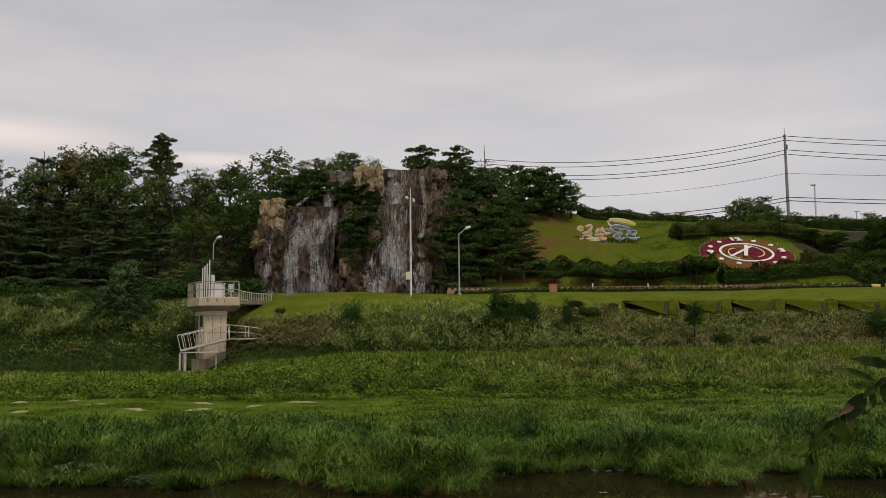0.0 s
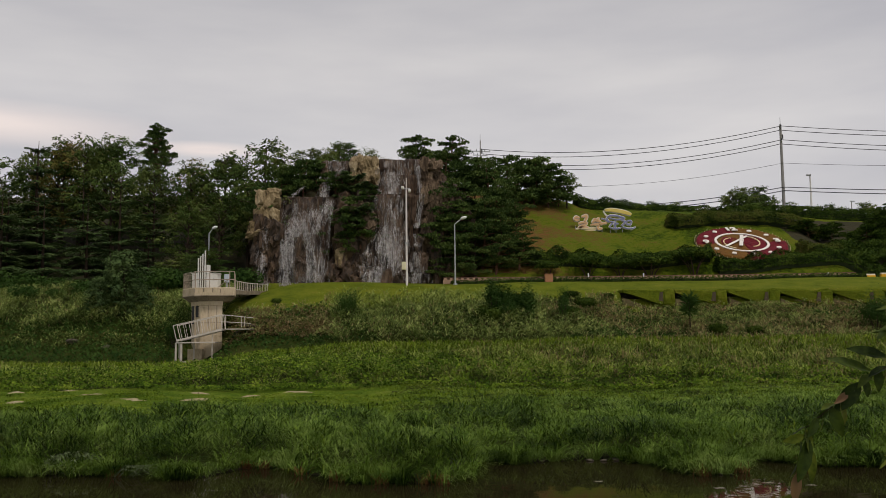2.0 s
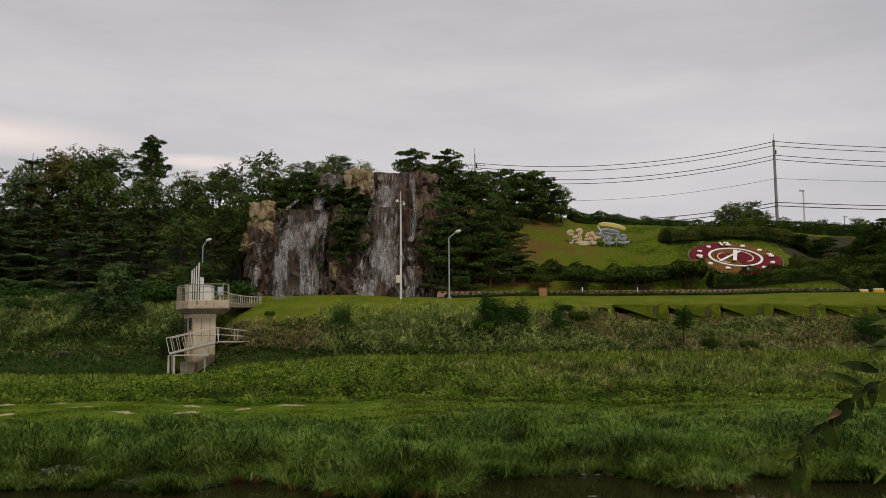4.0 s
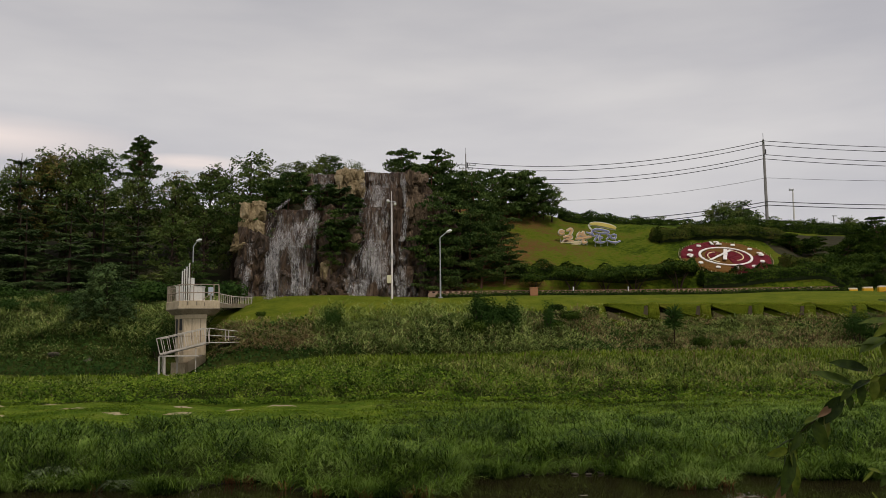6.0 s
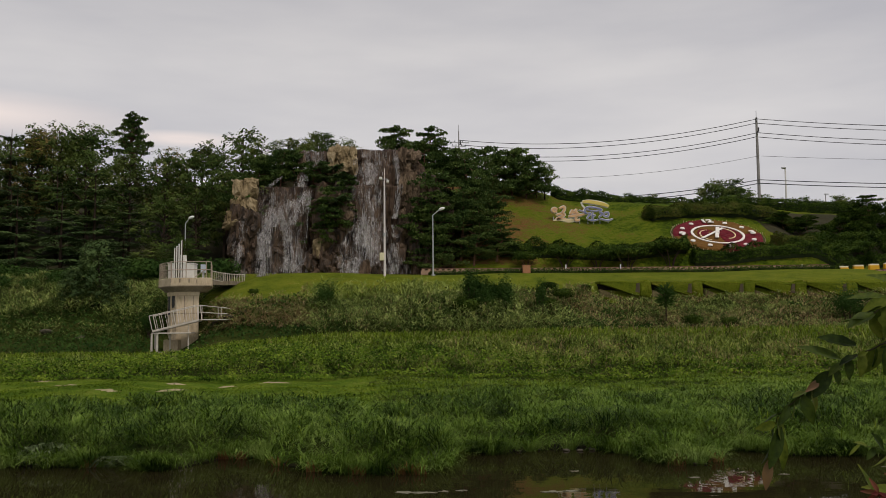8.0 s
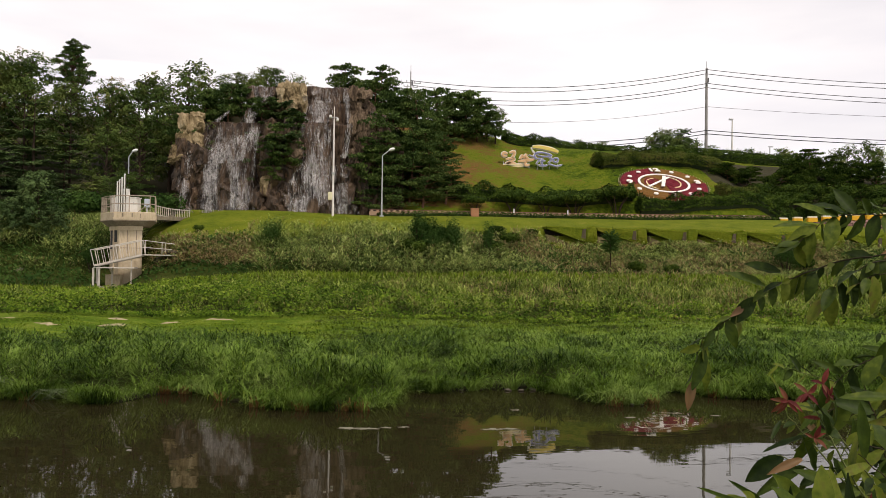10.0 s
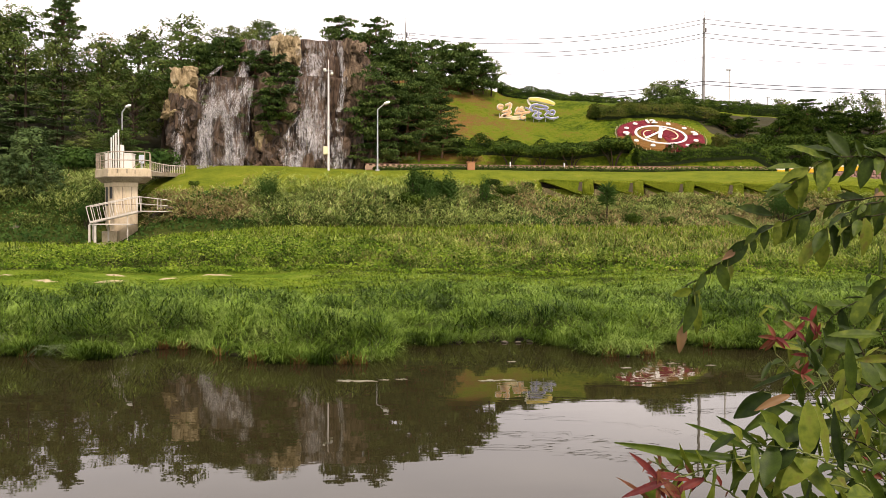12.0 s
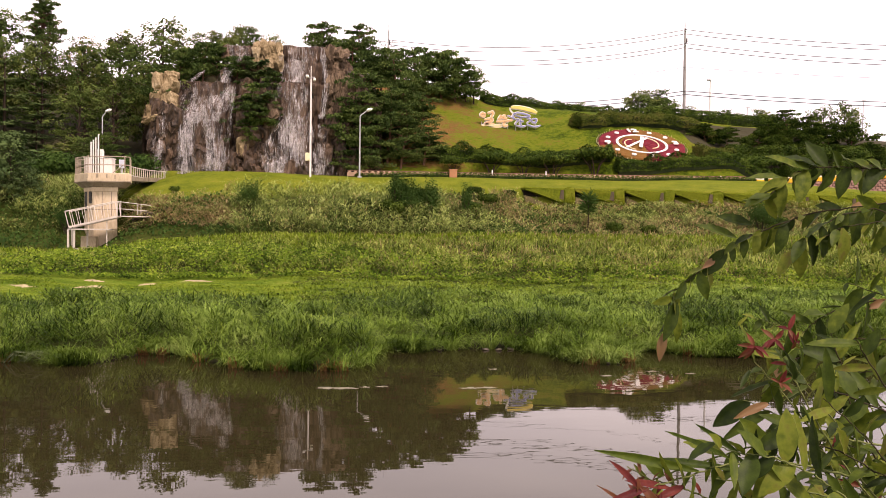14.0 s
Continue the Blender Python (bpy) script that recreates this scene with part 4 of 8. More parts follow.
def slope_growth():
    rng = np.random.default_rng(15)
    tx, ty = scatter(rng, 7200, -31, 37, 56.6, 70.5, 0.39)
    lawn_from = np.interp(tx, [-16.5, -13, -6, 4, 12, 40], [62.6, 62.0, 63.4, 64.6, 65.2, 65.2])
    keep = (ty < lawn_from + rng.normal(0, 0.5, len(tx))) | (tx < -15.5)
    keep &= (ty < 65.3) | (tx < -15.5)
    keep &= ~((np.abs(tx + 15.6) < 1.7) & (ty < 61.8))
    hollow = (tx < -17) & (ty < 61.4 + 1.2 * (vnoise(tx * 0.4, 0 * tx, 66) - 0.5))
    keep &= (ty > 60) | (tx > -7 + rng.normal(0, 0.6, len(tx)))
    keep &= ~hollow | (rng.uniform(0, 1, len(tx)) < 0.5)
    thin = (tx > 7) & (rng.uniform(0, 1, len(tx)) < 0.35)
    keep &= ~thin
    tx, ty = tx[keep], ty[keep]
    brown = smooth(0.48, 0.62, vnoise(tx * 0.22, ty * 0.3, 61)) * np.where(tx > 7, 1.3, 0.12) + np.where((tx > -14.5) & (tx < -7.5) & (ty > 57.5), 0.95, 0)
    hgt = np.where((tx < -16.5) & (ty < 61.6), 0.3, 1.0) * np.where(tx > 7, 0.62, np.where((tx > -14.5) & (tx < -8), 0.7, 1.15)) * (0.7 + 0.7 * vnoise(tx * 0.35, ty * 0.35, 62))
    idx = np.repeat(np.arange(len(tx)), 18)
    n = len(idx)
    r = np.abs(rng.normal(0, 0.32, n))
    a = rng.uniform(0, 2 * math.pi, n)
    bx, by = tx[idx] + r * np.cos(a), ty[idx] + r * np.sin(a)
    base = np.stack([bx, by, land(bx, by) - 0.05], 1)
    up = hgt[idx] * 0.95 * rng.uniform(0, 1, n) ** 0.45
    base[:, 2] += up
    h = (0.4 + 0.6 * hgt[idx]) * rng.uniform(0.22, 0.52, n)
    bend = np.clip(0.8 + 0.7 * r + rng.uniform(-0.1, 1.6, n), 0.2, 2.5)
    az = a + rng.normal(0, 0.9, n)
    dry = rng.uniform(0, 1, n) < 0.03 + 0.45 * np.clip(brown[idx], 0, 1)
    wid = rng.uniform(0.028, 0.062, n)
    stuff("slope_reeds", blades("slope_reeds", base[~dry], h[~dry], wid[~dry], az[~dry], bend[~dry], rng, False, 0.2), M_SLOPEREED, "wild green reeds covering the bank slope", "reeds")
    stuff("dry_scrub", blades("dry_scrub", base[dry], h[dry], wid[dry], az[dry], bend[dry], rng), M_GRASS_DRY, "dry brown scrub and straw on the bank slope", "scrub")
    n = 17000
    x, y = scatter(rng, n, -30, 38, 57.0, 64, 0.4)
    lawn_from = np.interp(x, [-16.5, -13, -6, 4, 12, 40], [62.4, 61.6, 63.0, 64.0, 63.6, 63.6])
    ok = ((y < lawn_from) | (x < -16)) & ((vnoise(x * 0.3, y * 0.4, 71) > 0.5) | ((y < 60.4) & (x < -8)) | ((x < -16.5) & (y < 63))) & ~((np.abs(x + 15.4) < 1.4) & (y < 61.5) & (y > 57.6))
    x, y = x[ok], y[ok]
    n = len(x)
    z = land(x, y) + rng.uniform(0.05, 0.9, n) * np.where(y < 60.4, 0.2 + 0.6 * vnoise(x * 0.8, y * 0.8, 73), 1.0)
    V, F = leaf_arrays(np.stack([x, y, z], 1), unit(rng, n), unit(rng, n) * 0.6 + [0, -0.4, 0.7], rng.uniform(0.15, 0.30, n), rng.uniform(0.09, 0.18, n))
    stuff("bank_weeds", mesh_np("bank_weeds", V, F), M_SHRUBLEAF, "leafy dark green weeds on the bank slope", "weeds")


def brown_scrub():
    """Withered arching stems between the tower and the reeds, and below the terraces."""
    rng = np.random.default_rng(19)
    n = 15000
    x = np.where(rng.uniform(0, 1, n) < 0.45, rng.uniform(-14.6, -6.5, n), rng.uniform(8, 40, n))
    y = np.where(x < 0, rng.uniform(58.4, 63.2, n), rng.uniform(60.8, 65.2, n))
    ok = vnoise(x * 0.5, y * 0.6, 77) + 0.2 * (x < 0) > np.where(x < 0, 0.32, 0.5)
    ok &= ~((np.abs(x + 15.6) < 1.7) & (y < 61.8))
    x, y = x[ok], y[ok]
    n = len(x)
    lump = mounds(x, y, 0.9, 0.9, 78)[0]
    base = np.stack([x, y, land(x, y) - 0.03 + 0.45 * lump * rng.uniform(0, 1, n)], 1)
    straw = rng.uniform(0, 1, n) < 0.30
    green = (rng.uniform(0, 1, n) < 0.40) & ~straw
    h, w, az, bend = rng.uniform(0.25, 0.7, n), rng.uniform(0.03, 0.06, n), rng.uniform(-math.pi, math.pi, n), rng.uniform(1.0, 2.6, n)
    q = ~straw & ~green
    stuff("brown_scrub", blades("brown_scrub", base[q], h[q], w[q], az[q], bend[q], rng, False, 0.3), M_SCRUB, "low brown withered scrub on the bank slope", "scrub")
    stuff("green_scrub", blades("green_scrub", base[green], h[green] * 1.15, w[green], az[green], bend[green], rng, False, 0.3), M_SLOPEREED, "green grass growing through the brown scrub", "grass")
    stuff("straw_scrub", blades("straw_scrub", base[straw], h[straw], w[straw], az[straw], bend[straw], rng, False, 0.3), M_GRASS_DRY, "pale straw drooping among the brown scrub", "scrub")


def lawn_blades():
    rng = np.random.default_rng(21)
    n = 42000
    x = rng.uniform(-15.5, 46, n)
    y = rng.uniform(62.2, 73.5, n)
    lawn_from = np.interp(x, [-16.5, -13, -6, 4, 12, 46], [63.3, 62.5, 63.6, 65.2, 66.0, 66.0])
    ok = (y > lawn_from - 0.3) & (rng.uniform(0, 1, n) < np.where(y < lawn_from + 0.9, 1.0, 0.0))
    x, y = x[ok], y[ok]
    n = len(x)
    base = np.stack([x, y, land(x, y) - 0.01], 1)
    stuff("lawn_blades", blades("lawn_blades", base, rng.uniform(0.03, 0.09, n), rng.uniform(0.04, 0.08, n), rng.uniform(0, 6.28, n), rng.uniform(1.2, 2.2, n), rng), M_LAWNBLADE, "short mown bright green lawn grass", "grass")


grass_field()
reed_bank()
slope_growth()
brown_scrub()
lawn_blades()


# ---- trees and shrubs ----
def broad_tree(seed, H, R, leaf=0.26, density=1.0, mat=None, label="", name="broadleaf_tree", low=0.22):
    rng = np.random.default_rng(seed)
    t = thing(name, (0, 0, 0), label, "tree", kind="")
    paths = []
    lean = rng.normal(0, 0.04, 2) * H
    trunk = np.array([[0, 0, -0.4], [lean[0] * 0.3, lean[1] * 0.3, H * 0.2], [lean[0] * 0.7, lean[1] * 0.7, H * 0.5], [lean[0], lean[1], H * 0.85]])
    paths.append((trunk, [0.022 * H, 0.018 * H, 0.011 * H, 0.003 * H]))
    centres = []
    k = int(30 * density)
    for i in range(k):
        f = (i + 0.5) / k
        z = H * (low + (0.90 - low) * f)
        prof = math.sin(math.pi * min(1, (0.12 + 0.88 * f)) ** 0.9) ** 0.6 if f < 0.97 else 0.3
        rad = R * prof * rng.uniform(0.35, 1.0)
        an = i * 2.4 + rng.uniform(-0.5, 0.5)
        c = np.array([lean[0] * f + rad * math.cos(an), lean[1] * f + rad * math.sin(an), z])
        centres.append((c, R * rng.uniform(0.24, 0.42)))
        s = np.array([lean[0] * f * 0.7, lean[1] * f * 0.7, max(H * 0.15, z - rad * 0.6)])
        paths.append((np.array([s, (s + c) / 2 + [0, 0, 0.1 * rad], c]), [0.007 * H, 0.004 * H, 0.0015 * H]))
    part("trunk", tubes("trunk", paths, 5), M_BARK, t)
    C, D, N = [], [], []
    for c, r in centres:
        m = int(135 * density * (r / (0.28 * R)) ** 2 * (R / 3.2) ** 1.2)
        # leaves sit in sprays round twig ends, so that the crown opens into clumps and gaps
        tips = unit(rng, 11) * (r * rng.uniform(0.55, 1.15, 11))[:, None] * [1, 1, 0.8]
        pick = rng.integers(0, 11, m)
        C.append(c + tips[pick] + unit(rng, m) * (r * 0.52 * rng.uniform(0.2, 1.0, m))[:, None] * [1, 1, 0.6])
        u = C[-1] - c
        u = u / (np.linalg.norm(u, axis=1)[:, None] + 1e-6)
        N.append(0.8 * u + [0, 0, 0.8] + 0.4 * unit(rng, m))
        D.append(unit(rng, m) + [0, 0, -0.25])
    C, D, N = map(np.concatenate, (C, D, N))
    V, F = leaf_arrays(C, laid(D, N), N, rng.uniform(0.7, 1.4, len(C)) * leaf, rng.uniform(0.5, 0.9, len(C)) * leaf)
    part("crown", mesh_np("crown", V, F), mat or M_BROADLEAF, t)
    return t


def cedar_tree(seed, H, R, label="", name="cedar_tree", sparse=1.0, droop=0.30):
    """A cedar: long boughs in loose tiers, each a flat fan of sprays that droops at its tip."""
    rng = np.random.default_rng(seed)
    t = thing(name, (0, 0, 0), label, "tree")
    paths = [(np.array([[0, 0, -0.4], [0.05, 0, H * 0.5], [0, 0.05, H * 0.98]]), [0.02 * H, 0.012 * H, 0.002 * H])]
    C, D, N = [], [], []
    levels = int(H * 0.72 * sparse)
    for i in range(levels):
        f = (i + rng.uniform(0, 0.5)) / levels
        L = R * (1 - f) ** 0.8 * rng.uniform(0.75, 1.1) + 0.3
        count = 7 if f < 0.8 else 5
        for j in range(count):
            z = H * (0.07 + 0.91 * f) + rng.uniform(-0.15, 0.15)
            an = i * 1.3 + j * 6.283 / count + rng.uniform(-0.4, 0.4)
            ln = L * rng.uniform(0.55, 1.2)
            dr = np.array([math.cos(an), math.sin(an), 0])
            sd = np.array([-math.sin(an), math.cos(an), 0])
            rise = rng.uniform(0.05, 0.32) + 0.5 * f * f
            end = dr * ln + [0, 0, (rise - droop) * ln + z]
            paths.append((np.array([[0, 0, z], dr * ln * 0.5 + [0, 0, z + (rise * 0.5 - droop * 0.25) * ln], end]), [0.03 + 0.002 * H, 0.025, 0.01]))
            m = int(38 * ln ** 1.15 * sparse) + 8
            s = rng.uniform(0.12, 1.06, m)
            lat = rng.normal(0, 0.20, m) * (0.35 + ln * (0.25 + 0.75 * (1 - s)))
            p = np.array([0, 0, z]) + dr * (ln * s)[:, None] + sd * lat[:, None]
            p[:, 2] += rise * ln * s - droop * ln * s ** 2 - 0.22 * np.abs(lat) - 0.10 * rng.uniform(0, 1, m) ** 2
            C.append(p)
            D.append(dr * 0.9 + sd * np.sign(lat)[:, None] * 0.7 + [0, 0, -0.30] + 0.35 * unit(rng, m))
            N.append(np.array([0, 0, 1.0]) + 0.38 * unit(rng, m))
    part("trunk", tubes("trunk", paths, 5), M_BARK, t)
    C, D, N = map(np.concatenate, (C, D, N))
    V, F = leaf_arrays(C, D, N, rng.uniform(0.28, 0.68, len(C)), rng.uniform(0.09, 0.20, len(C)))
    part("crown", mesh_np("crown", V, F), M_CEDAR, t)
    return t


def pine_tree(seed, H, R, pads=16, label="", name="pine_tree", low=0.35, tuft=0.24, mat=None, upswept=0.0, taper=1.6):
    """A red pine: bent trunk and flat pads of needles."""
    rng = np.random.default_rng(seed)
    t = thing(name, (0, 0, 0), label, "tree")
    b = rng.normal(0, 0.06, (3, 2)) * H
    trunk = np.array([[0, 0, -0.4], [*b[0], H * 0.3], [*(b[0] + b[1]), H * 0.6], [*(b[0] + b[1] + b[2] * 0.5), H * 0.93]])
    tt = np.linspace(0, 1, 9)
    tr = np.stack([np.interp(tt, [0, 0.33, 0.66, 1], trunk[:, k]) for k in range(3)], 1)
    paths = [(tr, np.linspace(0.024 * H, 0.006 * H, 9))]
    C, D, N = [], [], []
    for i in range(pads):
        f = (i + 0.5) / pads
        z = H * (low + (1.0 - low) * f)
        an = i * 2.39996 + rng.uniform(-0.4, 0.4)
        rad = R * (1 - 0.75 * f ** taper) * rng.uniform(0.35, 0.95)
        at = np.array([np.interp(z, tr[:, 2], tr[:, 0]), np.interp(z, tr[:, 2], tr[:, 1]), z])
        c = at + [rad * math.cos(an), rad * math.sin(an), 0.05 * H * rng.uniform(-0.5, 0.8) + upswept * rad]
        s = at - [0, 0, (0.25 + 0.3 * upswept) * rad]
        paths.append((np.array([s, (s + c) / 2 + [0, 0, -0.08 * rad], c - [0, 0, 0.1]]), [0.009 * H, 0.006 * H, 0.002 * H]))
        pr = R * rng.uniform(0.30, 0.50) * (1 - 0.35 * f) * (1 - 0.70 * upswept)
        for k in range(5):
            cc = c + np.array([rng.normal(0, 0.55), rng.normal(0, 0.55), rng.normal(0, 0.13)]) * pr
            m = int(37 * (pr / 1.0) ** 2) + 17
            u = unit(rng, m)
            u[:, 2] = np.abs(u[:, 2]) * rng.choice([1, 1, 1, -0.5], m)
            C.append(cc + u * [pr * 0.62, pr * 0.62, pr * (0.26 + 0.3 * upswept)] * rng.uniform(0.6, 1.1, m)[:, None])
            D.append(u * [1, 1, 0.6] + [0, 0, 0.7] + 0.5 * unit(rng, m))
            N.append(u * [0.7, 0.7, 0.5] + [0, 0, 0.9] + 0.6 * unit(rng, m))
    part("trunk", tubes("trunk", paths, 6), M_BARK_RED, t)
    C, D, N = map(np.concatenate, (C, D, N))
    V, F = leaf_arrays(C, laid(D, N, 0.5), N, rng.uniform(0.9, 1.6, len(C)) * tuft, rng.uniform(0.44, 0.82, len(C)) * tuft)
    part("crown", mesh_np("crown", V, F), mat or M_PINE, t)
    return t


def shrub(seed, R, H, label, mat=None, name="shrub", leaf=0.16, n=1500, crown=0.68, thick=0.27, flat=0.35, ragged=0.0):
    """A rounded shrub on a few short stems."""
    rng = np.random.default_rng(seed)
    t = thing(name, (0, 0, 0), label, "shrub")
    paths = []
    for i in range(5):
        an = i * 1.26 + rng.uniform(-0.3, 0.3)
        e = np.array([math.cos(an) * R * 0.5, math.sin(an) * R * 0.5, H * 0.65])
        paths.append((np.array([[0.06 * math.cos(an), 0.06 * math.sin(an), -0.2], e * [0.45, 0.45, 0.5], e]), [0.05, 0.035, 0.015]))
    part("stem", tubes("stem", paths, 5), M_BARK, t)
    lumps = 14
    C, N = [], []
    for i in range(lumps):
        an = i * 2.4
        rr = R * 0.62 * math.sqrt((i + 0.5) / lumps)
        c = np.array([rr * math.cos(an), rr * math.sin(an), H * (crown - flat * (rr / R) ** 2) + rng.normal(0, 0.05 + 0.12 * ragged) * H])
        m = n // lumps
        u = unit(rng, m)
        C.append(c + u * [R * 0.42, R * 0.42, H * thick] * (1 + ragged * rng.uniform(-0.5, 0.6)) * rng.uniform(0.55 - 0.3 * ragged, 1.1 + 0.35 * ragged, m)[:, None])
        N.append(u + [0, 0, 0.5] + 0.5 * unit(rng, m))
    C, N = np.concatenate(C), np.concatenate(N)
    V, F = leaf_arrays(C, laid(unit(rng, len(C)), N), N, rng.uniform(0.7, 1.4, len(C)) * leaf, rng.uniform(0.45, 0.8, len(C)) * leaf)
    part("crown", mesh_np("crown", V, F), mat or M_SHRUBLEAF, t)
    return t


def plant_all(kinds, spots, group, tops=False):
    """Sets copies of the trees in kinds on the ground: (x, y, kind, size[, lift]). With tops, size is the height of the top above the water and kinds hold (tree, height)."""
    rng = random.Random(len(spots) * 7 + 1)
    todo = {}
    for spot in spots:
        x, y, k, s = spot[:4]
        lift = spot[4] if len(spot) > 4 else 0.0
        z = float(land(x, y)) + lift - 0.05
        w = s
        if tops:
            s = max(0.25, (s - z) / kinds[k][1])
            w = max(s, 0.62) if s < 1.1 else 1.1
        m = Matrix.LocRotScale((x, y, z), Euler((0, 0, rng.uniform(0, 6.28))), (w * rng.uniform(0.92, 1.08), w * rng.uniform(0.92, 1.08), s))
        todo.setdefault(k, []).append(m)
    for k, ms in todo.items():
        base = kinds[k][0] if tops else kinds[k]
        base["group"] = group
        for m in ms[1:]:
            copy_thing(base, m)
        base.matrix_basis = ms[0]


def wood_top(x, y, share=1.0):
    """Height of the wood's top at a place, so that its skyline runs as it should."""
    ang = [-0.52, -0.47, -0.44, -0.40, -0.37, -0.34, -0.31, -0.28, -0.243, -0.218, -0.192, -0.167, -0.142, -0.116, -0.09, -0.06]
    el = [0.225, 0.213, 0.226, 0.229, 0.234, 0.218, 0.203, 0.202, 0.213, 0.216, 0.227, 0.212, 0.206, 0.210, 0.219, 0.21]
    return 2.9 + float(np.interp(x / y, ang, el)) * y * share


def build_woods():
    ce = [cedar_tree(101 + i, 13.5, 5.2, "dark green cedar with drooping layered boughs, in the wood", sparse=0.82) for i in range(2)]
    br = [broad_tree(111 + i, 12.0, 3.6, leaf=0.285, density=0.8, label="dense green broadleaf tree in the hillside wood") for i in range(3)]
    bz = [broad_tree(121, 11.0, 3.2, density=0.8, mat=M_BRONZELEAF, label="broadleaf tree with bronzed thinning leaves in the wood")]
    tp = [pine_tree(139, 14.5, 4.3, 64, "tall lone dark conifer standing above the wood", low=0.34, tuft=0.30, mat=M_PINE, upswept=0.62, taper=1.5)]
    fr = [pine_tree(141, 9.0, 3.6, 18, "red pine with flat needle pads at the wood's edge", low=0.3)]
    kinds = dict(c0=(ce[0], 13.5), c1=(ce[1], 13.5), b0=(br[0], 12.0), b1=(br[1], 12.0), b2=(br[2], 12.0), z0=(bz[0], 11.0), t0=(tp[0], 14.5), p0=(fr[0], 9.0))
    rng = random.Random(44)
    spots = []
    for i in range(26):
        x = -58 + i * 1.95 + rng.uniform(-0.6, 0.6)
        y = 86 + rng.uniform(-2.5, 3)
        share = rng.uniform(0.97, 1.06) * (0.985 if -0.37 < x / y < -0.25 else 1.0)
        spots.append((x, y, rng.choice(("b0", "z0", "b2", "z0") if x < -20 else ("b0", "b1", "b2")), wood_top(x, y, share)))
    for i in range(16):
        x = -54 + i * 2.65 + rng.uniform(-0.7, 0.7)
        y = 79 + rng.uniform(-1.5, 1.5)
        k = rng.choice(("c0", "c1", "c1", "c0")) if x < -25 else rng.choice(("b0", "b1", "b2"))
        spots.append((x, y, k, wood_top(x, y, rng.uniform(0.74, 0.92))))
    for i in range(13):
        x = -52 + i * 2.8 + rng.uniform(-0.7, 0.7)
        y = 73.5 + rng.uniform(-1.5, 1.5)
        k = rng.choice(("c0", "c1")) if x < -24 else rng.choice(("p0", "c1", "b1", "p0"))
        spots.append((x, y, k, wood_top(x, y, rng.uniform(0.60, 0.80) if x < -28 else rng.uniform(0.45, 0.6))))
    spots += [(-35.0, 112, "t0", 29.6), (-41, 100, "z0", wood_top(-41, 100, 1.0)), (-37.5, 99, "z0", wood_top(-37.5, 99, 0.97)), (-37.2, 82, "c0", wood_top(-37.2, 82, 1.03)), (-64, 92, "b0", 24), (-62, 78, "c0", 20), (-57, 70, "c1", 16)]
    plant_all(kinds, spots, "trees of the wood", True)
    uk = dict(u=shrub(145, 2.0, 2.6, "dark leafy undergrowth at the wood's edge", name="undergrowth", leaf=0.26, n=1300, flat=0.2))
    plant_all(uk, [(-50 + i * 2.6 + rng.uniform(-0.8, 0.8), 69.5 + rng.uniform(-1.2, 2.0), "u", rng.uniform(0.7, 1.25)) for i in range(14)] + [(-40 + i * 1.9, 66.6 + 0.9 * math.sin(i * 2.1), "u", 0.6 + 0.12 * math.sin(i * 1.7)) for i in range(8)], "undergrowth of the wood")
    # on and behind the rocks
    kb = dict(a=broad_tree(151, 3.7, 1.7, leaf=0.15, density=0.9, label="small leafy tree on top of the rocks"))
    plant_all(kb, [(-10.6, 81.5, "a", 0.95), (-8.0, 82.0, "a", 0.85), (-6.2, 82.6, "a", 0.95), (-9.3, 84, "a", 1.05), (-12.6, 80.0, "a", 0.9, 1.0)], "trees on the rocks")
    pk = dict(a=pine_tree(161, 9.5, 3.6, 20, "dark pine with tiered flat needle pads beside the waterfall", low=0.12), b=pine_tree(162, 8.5, 3.4, 18, "dark pine with tiered flat needle pads beside the waterfall", low=0.1), c=pine_tree(163, 5.5, 2.6, 13, "spreading umbrella pine on the hill shoulder", low=0.45))
    pk = dict(a=(pk["a"], 9.5), b=(pk["b"], 8.5), c=(pk["c"], 5.5), d=(pine_tree(164, 4.4, 2.7, 15, "dense low pine on the hill shoulder", low=0.12), 4.4))
    plant_all(pk, [(1.9, 76.6, "a", 15.8), (3.7, 76.4, "b", 14.8), (1.2, 79.4, "b", 19.0), (3.0, 79.0, "a", 18.2), (4.6, 78.4, "b", 16.8), (6.4, 78.4, "b", 14.6), (3.9, 80.5, "a", 18.5), (0.8, 81.6, "c", 20.9), (-0.9, 82.2, "c", 21.5), (2.2, 82.0, "c", 19.7), (3.2, 82.6, "c", 19.0), (-2.6, 83.2, "c", 20.6), (2.0, 74.9, "b", 12.0), (4.8, 75.7, "b", 13.0), (6.8, 76.2, "b", 11.4), (0.9, 74.6, "b", 10.6),
                   (8.2, 91.0, "d", 20.6), (9.8, 91.2, "d", 20.9), (11.4, 91.6, "d", 20.2), (6.6, 89.0, "d", 20.6), (10.6, 93.0, "d", 21.0), (12.6, 92.5, "d", 18.9)], "pines beside the waterfall", True)
    bush = dict(a=pine_tree(171, 3.2, 2.0, 12, "dense dark pine growing between the cascades", low=0.2))
    yew = cedar_tree(172, 4.4, 2.3, "bushy feathery conifer standing between the cascades", sparse=1.5, droop=0.1)
    copy_thing(yew, Matrix.LocRotScale((-6.5, 75.4, 12.4), Euler((0, 0, 2.0)), (0.72, 0.72, 0.8)))
    yew.matrix_basis = Matrix.LocRotScale((-7.2, 75.6, 12.9), Euler((0, 0, 0.4)), (0.95, 0.95, 1.02))
